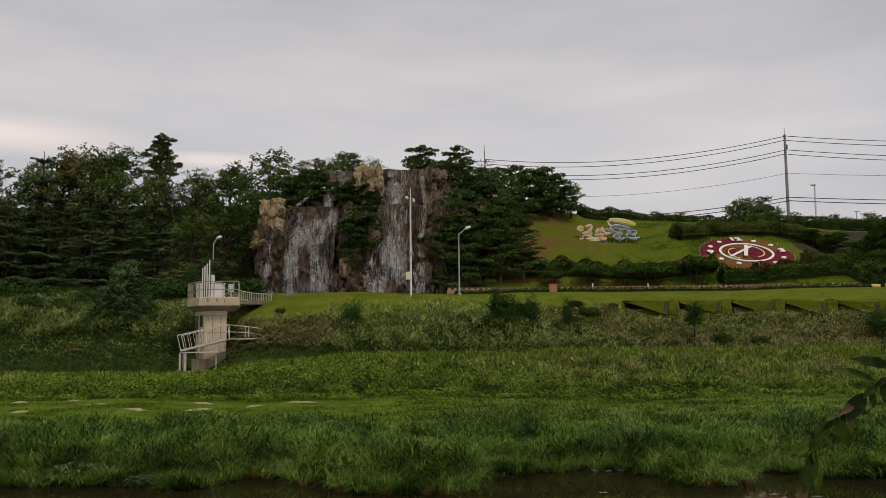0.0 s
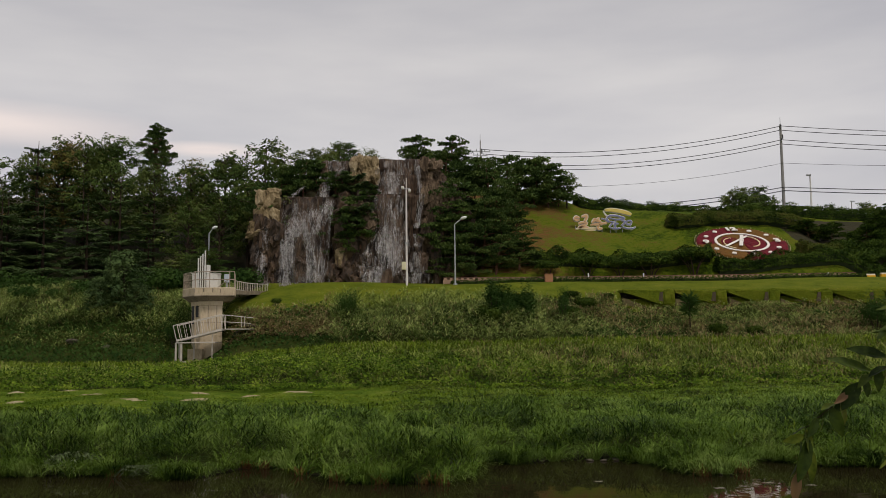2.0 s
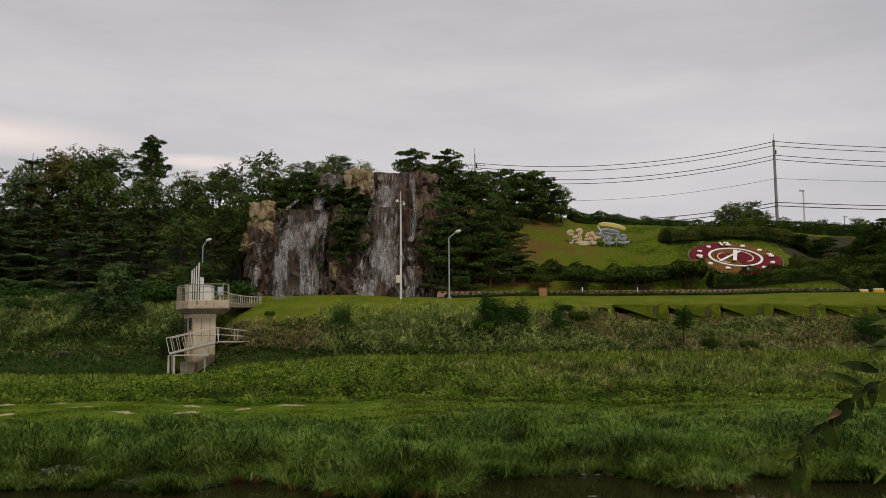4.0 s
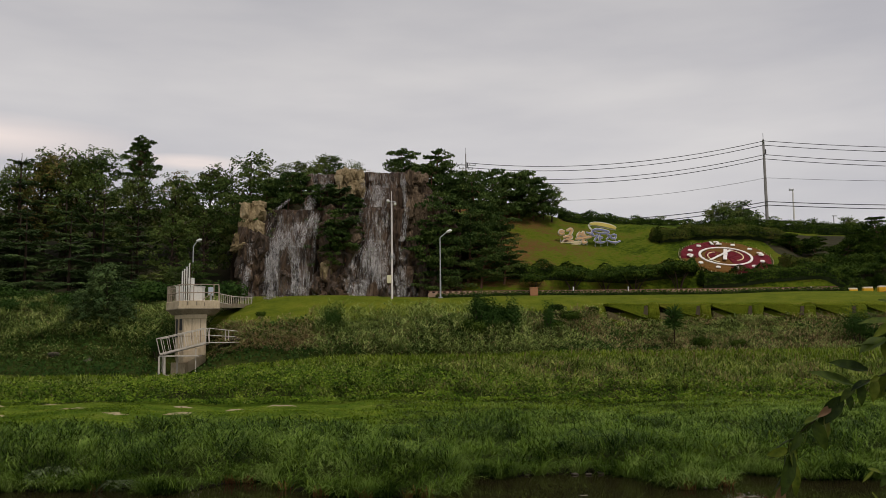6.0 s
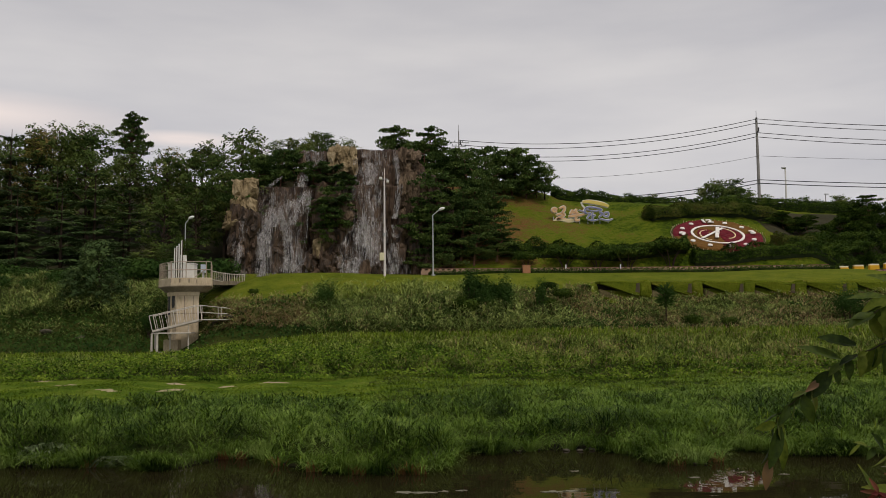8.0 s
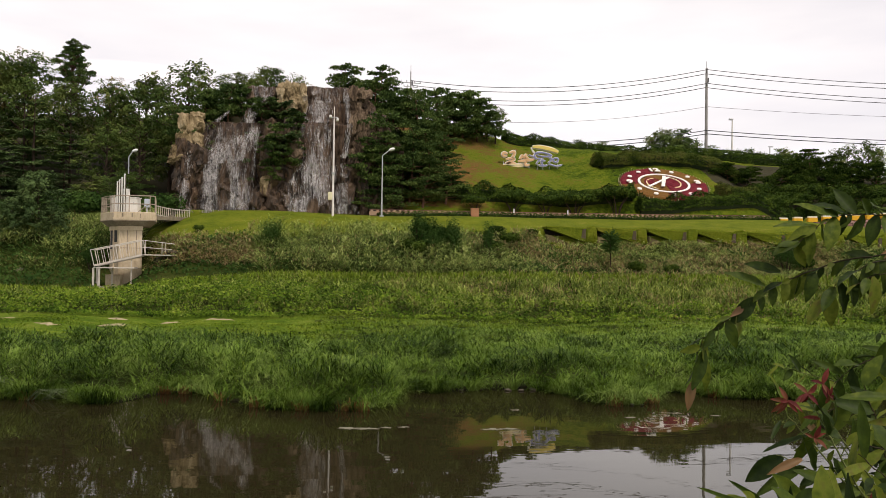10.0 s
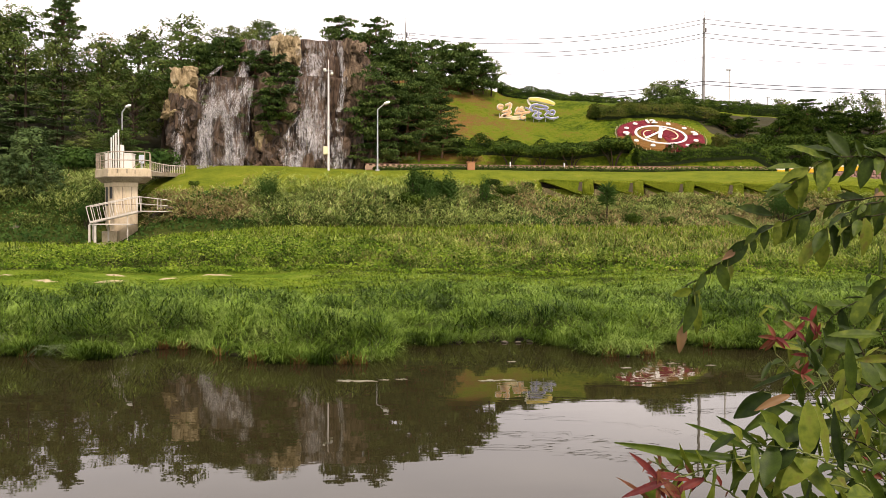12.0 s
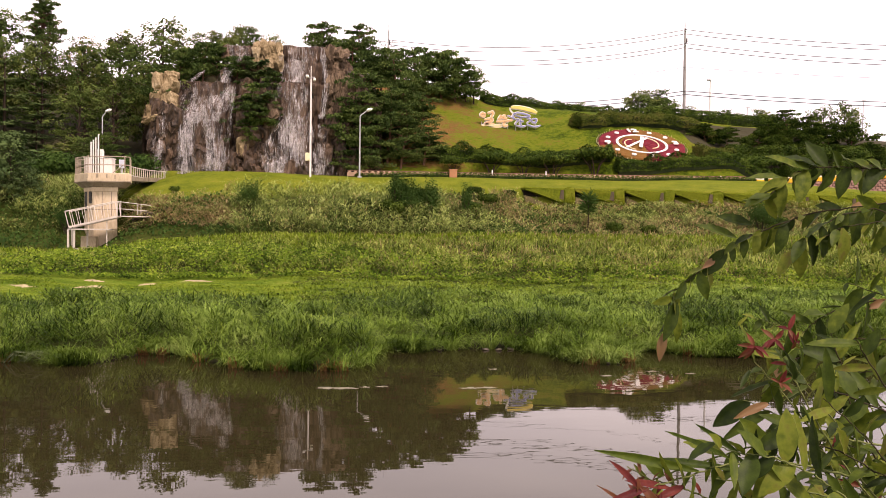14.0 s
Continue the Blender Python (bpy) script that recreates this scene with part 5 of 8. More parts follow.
    for x, y, z, s in ((-6.6, 75.6, 12.9, 0.9), (-7.6, 74.6, 10.7, 0.85), (-6.6, 74.5, 10.5, 0.85), (-7.2, 74.4, 12.0, 0.75), (-7.6, 74.5, 9.3, 0.7), (-11.9, 77.2, 14.9, 1.05), (-10.7, 77.8, 15.0, 0.9), (-13.8, 77.0, 14.4, 1.0), (-15.6, 76.4, 12.8, 0.9), (0.6, 74.6, 9.2, 0.95), (1.5, 75.0, 11.0, 0.9), (0.5, 74.4, 12.0, 0.5)):
        copy_thing(bush["a"], Matrix.LocRotScale((x, y, z), Euler((0, 0, x * 3.7)), (s, s, s)))
    bush["a"].matrix_basis = Matrix.LocRotScale((-9.0, 76.6, 14.9), Euler((0, 0, 0.4)), (0.9, 0.9, 0.7))
    # the lone young tree in front of the wood and thin trees behind the crest
    yk = dict(y=broad_tree(181, 5.2, 2.2, leaf=0.20, density=1.1, mat=M_CEDAR, label="young leafy tree with feathery foliage on the slope", low=0.12))
    plant_all(yk, [(-22.6, 64.5, "y", 0.92), (-24.0, 63.6, "y", 0.6), (-21.6, 63.8, "y", 0.5)], "young trees on the slope")
    fk = dict(f=broad_tree(191, 5.0, 1.6, leaf=0.2, density=0.8, mat=M_BROADLEAF, label="thin distant tree behind the hill crest", low=0.3), g=broad_tree(192, 3.6, 2.2, leaf=0.22, density=0.8, label="low spreading tree behind the hill crest", low=0.35))
    plant_all(fk, [(13.4, 92.5, "f", 0.8), (34.4, 101, "g", 1.05), (36.4, 101.6, "g", 1.1), (37.6, 102.5, "g", 0.8), (24.4, 101, "g", 0.6), (27.0, 101, "g", 0.6), (25.6, 103, "g", 0.55), (40.2, 101.5, "g", 0.66), (43.6, 101.5, "g", 0.62), (45.4, 102, "g", 0.72), (46.8, 101.5, "g", 0.6), (50.0, 103, "g", 0.9), (56.8, 104, "f", 0.95), (58.6, 104, "f", 1.1), (60.6, 103, "f", 1.2), (62.4, 104, "f", 1.1)], "trees behind the crest")


def hedge(name, pts, width, height, label, mat, rng, leaf=0.17, dens=440, wave=0.22):
    """A clipped hedge along a line on the ground: a solid core, coloured dark for the shade inside, under a skin of
    leaves.
    """
    t = thing(name, (0, 0, 0), label, "hedge")
    pts = np.array(pts, float)
    seg = np.r_[0, np.cumsum(np.hypot(*np.diff(pts, axis=0).T))]
    total = seg[-1]

    def along(s):
        return np.stack([np.interp(s, seg, pts[:, 0]), np.interp(s, seg, pts[:, 1])], -1)
    s = np.linspace(0, total, max(4, int(total / 0.6)))
    c = along(s)
    d = np.gradient(c, axis=0)
    d /= np.linalg.norm(d, axis=1)[:, None]
    nn = np.stack([-d[:, 1], d[:, 0]], 1)
    g = land(c[:, 0], c[:, 1])
    prof = np.array([[-0.27, -0.3], [-0.27, 0.45], [-0.18, 0.62], [0.18, 0.62], [0.27, 0.45], [0.27, -0.3]])
    ring = np.stack([np.concatenate([c + nn * (p[0] * width), (g + height * p[1])[:, None]], 1) for p in prof], 1)
    k, q = len(s), len(prof)
    i = np.arange(k - 1)[:, None] * q + np.arange(q - 1)[None]
    F = np.stack([i, i + 1, i + q + 1, i + q], -1).reshape(-1, 4)
    m = ring.reshape(-1, 3)
    ends = np.array([[0, 1, 2, 3], [0, 3, 4, 5], [(k - 1) * q + 3, (k - 1) * q + 2, (k - 1) * q + 1, (k - 1) * q], [(k - 1) * q + 5, (k - 1) * q + 4, (k - 1) * q + 3, (k - 1) * q]])
    part("core", mesh_np("core", m, np.concatenate([F, ends])), M_CORE_SHADE, t)
    n = int(total * dens * (width + height) / 2)
    ss = rng.uniform(0, total, n)
    cc = along(ss)
    dd = np.stack([np.interp(ss, s, nn[:, 0]), np.interp(ss, s, nn[:, 1])], 1)
    th = rng.uniform(-0.35, math.pi + 0.35, n)
    lump = 1 + wave * (vnoise(ss * 0.9, th * 1.4, 5) - 0.5) * 2
    ca, sa = np.cos(th), np.sin(th)
    u = np.sign(ca) * np.abs(ca) ** 0.6 * width * 0.5 * lump
    v = np.sign(sa) * np.abs(sa) ** 0.6 * height * lump
    p = np.concatenate([cc + dd * u[:, None], (land(cc[:, 0], cc[:, 1]) + np.maximum(v, 0.05))[:, None]], 1) + rng.normal(0, 0.05, (n, 3))
    N = np.concatenate([dd * ca[:, None], sa[:, None]], 1) + 0.6 * unit(rng, n)
    ne = int(dens * width * height * 2)
    for tip, sg in ((0, -1), (-1, 1)):
        a, r = rng.uniform(0, math.pi, ne), np.sqrt(rng.uniform(0, 1, ne))
        e = np.concatenate([c[tip] + nn[tip] * (np.cos(a) * r * width * 0.48)[:, None] + d[tip] * sg * (0.25 * (1 - r ** 2))[:, None], (g[tip] + 0.05 + np.sin(a) * r * height * 0.95)[:, None]], 1) + rng.normal(0, 0.05, (ne, 3))
        p = np.concatenate([p, e])
        N = np.concatenate([N, np.tile(np.r_[d[tip] * sg, 0.3], (ne, 1)) + 0.6 * unit(rng, ne)])
    n = len(p)
    V, Fm = leaf_arrays(p, laid(unit(rng, n), N), N, rng.uniform(0.7, 1.4, n) * leaf, rng.uniform(0.5, 0.8, n) * leaf)
    part("leaves", mesh_np("leaves", V, Fm), mat, t)
    return t


def build_planting():
    rng = np.random.default_rng(33)
    hedge("hedge", [(14.8, 95.0), (20, 96.0), (26, 96.6), (33, 96.8), (42, 96), (50, 95.5)], 1.3, 1.15, "long clipped dark hedge along the hill crest", M_HEDGE, rng)
    hedge("hedge", [(22.4, 85.2), (26, 86.2), (30, 86.8), (34, 87.0), (37, 87.2)], 2.6, 1.15, "broad bronzed clipped hedge above the flower clock", M_HEDGE_BROWN, rng)
    hedge("hedge", [(7.0, 77.3), (13, 77.6), (19, 77.6), (23.4, 77.2)], 2.2, 1.15, "loose dark hedge along the foot of the hill", M_HEDGE, rng, wave=0.45)
    hedge("hedge", [(23.8, 76.0), (27, 76.1), (31, 76.5), (34.5, 77.2), (39.5, 78.6)], 1.4, 1.15, "low dark hedge below the flower clock", M_HEDGE, rng, wave=0.4)
    hedge("hedge", [(31.8, 77.7), (33.4, 78.1), (35.2, 78.5)], 2.0, 1.25, "bronzed low hedge beside the flower clock", M_HEDGE_BROWN, rng)
    hedge("hedge", [(41, 79.6), (46, 79.8), (54, 79.2), (62, 79.4)], 2.2, 1.2, "dark loose hedge above the road barrier", M_HEDGE, rng, wave=0.4)
    hedge("hedge", [(48, 86), (54, 86), (62, 86)], 2.6, 1.0, "low green hedge on the hillside", M_HEDGE, rng)
    hedge("kerb_hedge", [(1.2, 71.7), (8, 72.0), (16, 72.6), (24, 73.4), (31, 74.4), (36, 75.6)], 0.5, 0.30, "very low clipped dark hedge below the path rail", M_HEDGE, rng, 0.12, 420, 0.04)
    sk = dict(a=shrub(201, 1.35, 1.55, "umbrella-shaped clipped shrub on branching stems by the path", flat=0.12, mat=M_HEDGE, crown=0.84, thick=0.17), b=shrub(202, 1.5, 1.7, "rounded dark green shrub on branching stems by the path", flat=0.3, mat=M_HEDGE))
    plant_all(sk, [(9.3, 75.4, "a", 0.95), (12.6, 75.5, "a", 1.25), (17.9, 75.6, "a", 1.45), (21.7, 75.8, "a", 1.5), (15.4, 75.7, "a", 1.1), (37.0, 78.6, "b", 1.3), (44.5, 81.5, "b", 1.1), (41.5, 81.5, "a", 1.0), (36.0, 79.6, "a", 0.8), (47.6, 81.2, "b", 0.9), (51.5, 80.6, "b", 0.9), (40.0, 80.2, "a", 0.9), (43.0, 83.0, "b", 1.2), (46.2, 83.2, "b", 1.3), (50.0, 83.0, "b", 1.2), (54.0, 82.0, "b", 1.2), (57.5, 82.5, "b", 1.3), (39.6, 81.6, "b", 1.0), (49.5, 81.4, "a", 1.0), (53.6, 79.6, "b", 1.0), (37.6, 82.6, "b", 1.1), (40.8, 83.2, "b", 1.1)], "clipped shrubs along the path")
    tp = dict(a=pine_tree(211, 3.6, 3.0, 16, "low broad pine clipped into flat tiers", low=0.25, mat=M_HEDGE), b=pine_tree(212, 5.2, 3.4, 18, "dark tiered pine on the hillside", low=0.2, mat=M_HEDGE))
    tp = dict(a=(tp["a"], 3.6), b=(tp["b"], 5.2))
    plant_all(tp, [(35.8, 85.6, "a", 13.5), (38.4, 86.2, "a", 13.2), (41.2, 86.0, "a", 13.0), (43.2, 88.0, "b", 14.2), (45.6, 88.5, "b", 15.6), (47.8, 89.0, "b", 15.0), (50.4, 88.5, "a", 14.3), (52.8, 88.0, "a", 14.2), (42.0, 84.0, "a", 11.4), (45.4, 84.2, "a", 11.2), (49.0, 84.5, "a", 11.6), (53.0, 85.0, "a", 12.0), (57.0, 86.0, "a", 12.6), (60.0, 87.0, "a", 12.8), (39.2, 83.6, "a", 11.4), (44.0, 86.2, "a", 12.6), (47.4, 86.6, "a", 12.8), (55.0, 83.5, "a", 10.6)], "tiered pines on the hillside", True)
    # self-sown bushes on the bank slope
    wk = dict(a=shrub(221, 0.95, 2.0, "wild leafy bush on the bank slope", name="wild_bush", leaf=0.10, n=3200, flat=0.10, thick=0.30, ragged=1.0), c=shrub(223, 0.5, 2.0, "upright feathery dark bush among the slope reeds", name="wild_bush", leaf=0.11, n=1500, flat=0.05, crown=0.60, thick=0.40, ragged=0.7), b=shrub(222, 1.1, 1.5, "small wild bush among the reeds", name="wild_bush", leaf=0.2, n=1300, flat=0.1, mat=M_HEDGE))
    plant_all(wk, [(9.6, 64.9, "b", 0.6), (12.2, 65.0, "b", 0.5), (-11.76, 64.5, "b", 0.4), (3.6, 60.2, "c", 1.45), (4.0, 60.5, "c", 1.2), (4.5, 60.2, "c", 1.25), (5.1, 60.5, "c", 1.0), (5.9, 60.2, "c", 1.25), (4.6, 60.0, "a", 0.75), (8.4, 60.6, "c", 1.05), (5.4, 61.6, "b", 1.2), (3.2, 59.6, "b", 1.0), (-6.2, 60.6, "a", 0.9), (1.0, 56.0, "b", 0.75), (10.2, 62.6, "b", 0.8), (29.5, 60.5, "a", 1.15), (9.0, 61.2, "b", 0.7), (31.0, 61.0, "b", 0.9), (18.6, 60.0, "b", 0.7), (21.0, 59.6, "b", 0.6), (-17.9, 60.4, "a", 0.75)], "wild bushes on the bank")
    # a sapling with radiating leaves
    t = thing("sapling", (16.9, 60.5, float(land(16.9, 60.5))), "slender sapling with radiating narrow leaves on the slope", "sapling")
    part("stem", tubes("stem", [(np.array([[0, 0, -0.2], [0.03, 0, 1.2], [0, 0, 2.5]]), [0.05, 0.04, 0.02])], 5), M_BARK, t)
    n = 320
    u = unit(rng, n)
    u[:, 2] = u[:, 2] * 0.6 + 0.25
    lv = rng.uniform(0.35, 0.75, n)
    C = np.array([0, 0, 2.2]) + u * (lv * 0.75)[:, None] + np.stack([np.zeros(n), np.zeros(n), rng.uniform(-0.8, 0.35, n)], 1)
    V, F = leaf_arrays(C, u, unit(rng, n), lv, lv * 0.14)
    part("leaves", mesh_np("leaves", V, F), M_SHRUBLEAF, t)


build_woods()
build_planting()


# ---- the rock face and its cascades ----
def cliff_profile(x, s):
    """A point of the rock face at x, s from 0 at its foot to 1 at its back."""
    top = np.interp(x, [-16, -13.4, -13.3, -10.6, -10.2, -5, -1, 0.5, 1.2, 3.0], [12.2, 14.4, 14.8, 14.9, 18.1, 18.4, 18.4, 17.2, 15.8, 13.0])
    low = np.minimum(14.9, top)
    y = np.interp(s, [0, 0.5, 0.58, 0.62, 0.9, 1.0], [75.1, 75.9, 77.6, 77.7, 78.3, 83.0])
    z0 = np.interp(s, [0, 0.5, 0.58, 0.62, 0.9, 1.0], [6.4, 0, 0, 0, 0, 0])
    z = np.where(s < 0.5, 6.4 + (low - 6.4) * s / 0.5, np.where(s < 0.58, low + (s - 0.5), np.where(s < 0.9, low + 0.1 + (top - low) * smooth(0.58, 0.9, s), top + (s - 0.9))))
    return y, z + 0 * z0


def build_rocks():
    cl = thing("rock_cliff", (-6.5, 75.5, 7.0), "tall artificial rock cliff, wet and dark below the cascades", "cliff")
    off = Matrix.Translation((6.5, -75.5, -7.0))
    gx = np.arange(-16.2, 3.2, 0.11)
    gs = np.linspace(0, 1, 84)
    X, S = np.meshgrid(gx, gs)
    Y, Z = cliff_profile(X, S)
    col = vnoise(X * 1.5 + 0.8 * vnoise(X, Z * 0.5, 7), Z * 0.22, 12)
    flute = vnoise(X * 4.2, Z * 0.3, 13)
    step = np.floor(vnoise(X * 0.8, Z * 0.45, 14) * 5) / 5
    crag = np.abs(vnoise(X * 2.6, Z * 0.55, 15) - 0.5) * 2
    Y = Y + 0.35 * (1 - smooth(0.0, 0.22, crag)) - 0.75 * (col - 0.5) - 0.28 * (flute - 0.5) - 0.9 * (step - 0.4)
    V = np.stack([X, Y, Z], -1).reshape(-1, 3) - [-6.5, 75.5, 7.0]
    nx = len(gx)
    i = np.arange(len(gs) - 1)[:, None] * nx + np.arange(nx - 1)[None]
    part("rock_face", mesh_np("rock_face", V, np.stack([i, i + 1, i + nx + 1, i + nx], -1).reshape(-1, 4)), M_ROCK_FACE, cl, "dark wet fluted rock face")

    def rock_mesh(seed):
        """An angular block: a hull of points thrown over a rounded box, its facets roughened."""
        r = random.Random(seed)
        bm = bmesh.new()
        for i in range(26):
            p = Vector((r.gauss(0, 1), r.gauss(0, 1), r.gauss(0, 1))).normalized()
            big = max(abs(c) for c in p)
            bm.verts.new(p * (0.56 * (0.45 + 0.55 / big) * r.uniform(0.85, 1.1)))
        res = bmesh.ops.convex_hull(bm, input=bm.verts[:])
        bmesh.ops.delete(bm, geom=[v for v in res["geom_interior"] if isinstance(v, bmesh.types.BMVert)], context="VERTS")
        bmesh.ops.subdivide_edges(bm, edges=bm.edges[:], cuts=2, use_grid_fill=True)
        o = Vector((r.uniform(0, 50), r.uniform(0, 50), r.uniform(0, 50)))
        for v in bm.verts:
            q = Vector((v.co.x * 2.4, v.co.y * 2.4, v.co.z * 1.3)) + o
            v.co *= 1 + 0.20 * noise.noise(q * 1.4) + 0.18 * noise.noise(q * 3.6)
            v.co.y += 0.12 * (noise.cell(q * 1.5) - 0.5)
        bmesh.ops.triangulate(bm, faces=bm.faces[:])
        bmesh.ops.recalc_face_normals(bm, faces=bm.faces[:])
        me = bpy.data.meshes.new("rock")
        bm.to_mesh(me)
        bm.free()
        return me

    dry = [rock_mesh(300 + i) for i in range(6)]
    brown = [rock_mesh(340 + i) for i in range(5)]
    for m in brown:
        m.materials.append(M_ROCK_BROWN)
    wet = [rock_mesh(320 + i) for i in range(6)]
    for m in dry:
        m.materials.append(M_ROCK_DRY)
    for m in wet:
        m.materials.append(M_ROCK_WET)
    rng = random.Random(5)

    def fill(kind, x0, x1, z0, z1, y, w, h, out=0.6):
        nxx, nzz = max(1, round((x1 - x0) / w)), max(1, round((z1 - z0) / h))
        for a in range(nxx):
            for b in range(nzz):
                cx = x0 + (a + 0.5) * (x1 - x0) / nxx + rng.uniform(-0.15, 0.15) * w
                cz = z0 + (b + 0.5) * (z1 - z0) / nzz + rng.uniform(-0.2, 0.2) * h
                ob = new("rock", rng.choice(kind))
                ob.parent = cl
                s = rng.uniform(0.85, 1.35)
                ob.matrix_basis = off @ Matrix.LocRotScale((cx, y - rng.uniform(0, out), cz), Euler((rng.uniform(-0.15, 0.15), rng.uniform(-0.14, 0.14), rng.uniform(-0.5, 0.5))), (w * 1.35 * s, w * 1.2 * s, h * 1.4 * rng.uniform(0.85, 1.25)))

    fill(dry, -15.4, -13.6, 12.7, 15.0, 75.4, 0.62, 0.95, 0.5)
    fill(wet, -15.4, -13.5, 10.8, 12.6, 75.1, 0.7, 0.95, 0.5)
    fill(dry, -14.6, -13.6, 14.7, 15.5, 75.6, 0.45, 0.6, 0.3)
    fill(dry, -15.9, -15.2, 11.2, 12.4, 75.2, 0.7, 0.8)
    fill(dry, -7.7, -5.3, 16.4, 18.5, 77.8, 0.55, 0.8)
    fill(wet, -10.4, -7.9, 16.8, 17.9, 78.4, 0.9, 0.9)
    fill(brown, -1.4, 0.9, 12.0, 15.2, 75.7, 0.45, 1.1, 0.4)
    fill(brown, -1.5, 0.2, 15.6, 18.1, 77.7, 0.5, 0.8)
    fill(wet, 0.2, 1.6, 15.0, 16.2, 77.6, 0.9, 0.9)
    fill(dry, -8.5, -7.8, 8.7, 10.1, 74.5, 0.75, 1.3, 0.2)
    fill(brown, -7.4, -5.7, 11.0, 14.0, 75.4, 0.8, 1.1)
    fill(wet, -15.6, -13.3, 6.8, 11.6, 75.0, 0.6, 0.95, 0.7)
    fill(wet, -14.0, -13.2, 10.4, 12.6, 74.7, 0.9, 1.6, 0.3)
    fill(wet, -12.1, -11.1, 6.8, 11.2, 74.8, 1.0, 2.0, 0.3)
    fill(wet, -9.1, -5.6, 6.8, 9.6, 74.9, 0.62, 0.85, 0.9)
    fill(wet, -8.6, -6.0, 9.6, 14.6, 75.6, 1.1, 1.6, 0.6)
    fill(wet, -1.2, 0.2, 9.0, 12.0, 75.5, 0.9, 1.5, 0.3)
    fill(wet, -1.9, -1.2, 8.2, 11.2, 74.9, 0.8, 1.3, 0.3)
    fill(wet, -0.4, 1.2, 6.8, 9.0, 75.0, 0.5, 1.2, 0.3)
    fill(wet, -10.2, -9.4, 14.6, 16.0, 77.4, 0.8, 0.9)
    fill(wet, -4.7, -2.9, 6.7, 7.8, 73.3, 0.75, 0.9, 0.4)


def stream(parent, origin, name, line, yt, yb, mat, seed, out=0.35):
    """Falling water along a line of (x, z, half width), broken and ragged at its rims."""
    line = np.array(line, float)
    T = np.linspace(0, 1, 60)
    q = np.linspace(0, 1, len(line))
    cx, cz, hw = (np.interp(T, q, line[:, k]) for k in range(3))
    m = max(7, int(hw.max() * 2 / 0.09))
    U = np.linspace(-1, 1, m)
    rag = 1 + 0.35 * (vnoise(T * 14, np.sign(U)[:, None] * 3.0 + 0 * T, seed) - 0.5)
    X = cx[None] + U[:, None] * hw[None] * rag + 0.10 * (vnoise(U[:, None] * 3 + 0 * T, T[None] * 9 + 0 * U[:, None], seed + 1) - 0.5)
    Y = yt + (yb - yt) * T[None] - out - 0.35 * (vnoise(X * 1.4, (cz[None] + 0 * X) * 0.9, seed + 2) - 0.5) - 0.15 * (vnoise(X * 5, (cz[None] + 0 * X) * 0.8, seed + 4) - 0.5)
    V = np.stack([X, Y, cz[None] + 0 * X], -1).reshape(-1, 3) - np.array(origin)
    k = len(T)
    i = np.arange(m - 1)[:, None] * k + np.arange(k - 1)[None]
    return part(name, mesh_np(name, V, np.stack([i, i + 1, i + k + 1, i + k], -1).reshape(-1, 4)), mat, parent, soft=True)


def strands(parent, origin, line, count, wide, seed, share=(0.12, 0.4), wander=0.05):
    """White water that runs down a line of (x, y, z, half width): milky ribbons, and broken threads in front of them."""
    line = np.array(line, float)
    q = np.r_[0, np.cumsum(np.linalg.norm(np.diff(line[:, :3], axis=0), axis=1))]
    hw_mean = float(line[:, 3].mean())

    def runs(n, width, length, sway, out, k, rng):
        a = rng.uniform(-0.08, 0.97, n)
        T = np.clip(a[:, None] + rng.uniform(*length, n)[:, None] * np.linspace(0, 1, k)[None], 0, 1) * q[-1]
        x, y, z, hw = (np.interp(T, q, line[:, j]) for j in range(4))
        u = np.clip(rng.normal(0, 0.52, n), -1.15, 1.15)
        x = x + u[:, None] * hw + np.cumsum(rng.normal(0, sway, (n, k)), 1)
        y = y - rng.uniform(0, out, n)[:, None]
        w = width * rng.uniform(0.35, 1.5, n)[:, None] * np.sin(np.linspace(0.25, math.pi - 0.2, k))[None] ** 0.7 * rng.uniform(0.7, 1.3, (n, k))
        lo, hi = np.stack([x - w / 2, y, z], -1), np.stack([x + w / 2, y - 0.03, z + rng.normal(0, 0.02, (n, k))], -1)
        V = np.stack([lo, hi], 2).reshape(-1, 3) - np.array(origin)
        i = (np.arange(n)[:, None] * k + np.arange(k - 1)[None]).reshape(-1, 1) * 2
        return V, i + np.array([[0, 1, 3, 2]])

    rng = np.random.default_rng(seed)
    dense = count / max(0.3, hw_mean * q[-1])
    n = max(5, int(6 * hw_mean * q[-1] * min(1.7, dense / 60)))
    V, F = runs(n, min(0.46, 0.9 * hw_mean), (0.3, 0.7), 0.02, 0.12, 10, rng)
    ob = part("water_sheet", mesh_np("water_sheet", V, F), M_FALL_THIN, parent)
    ob["kind"] = "stuff"
    V, F = runs(int(count * 1.5), wide * 0.48, (share[0] * 0.9, share[1] * 1.15), 0.40 * wander, 0.35, 11, rng)
    ob = part("white_water", mesh_np("white_water", V, F), M_STRAND, parent)
    ob["kind"] = "stuff"
    return ob


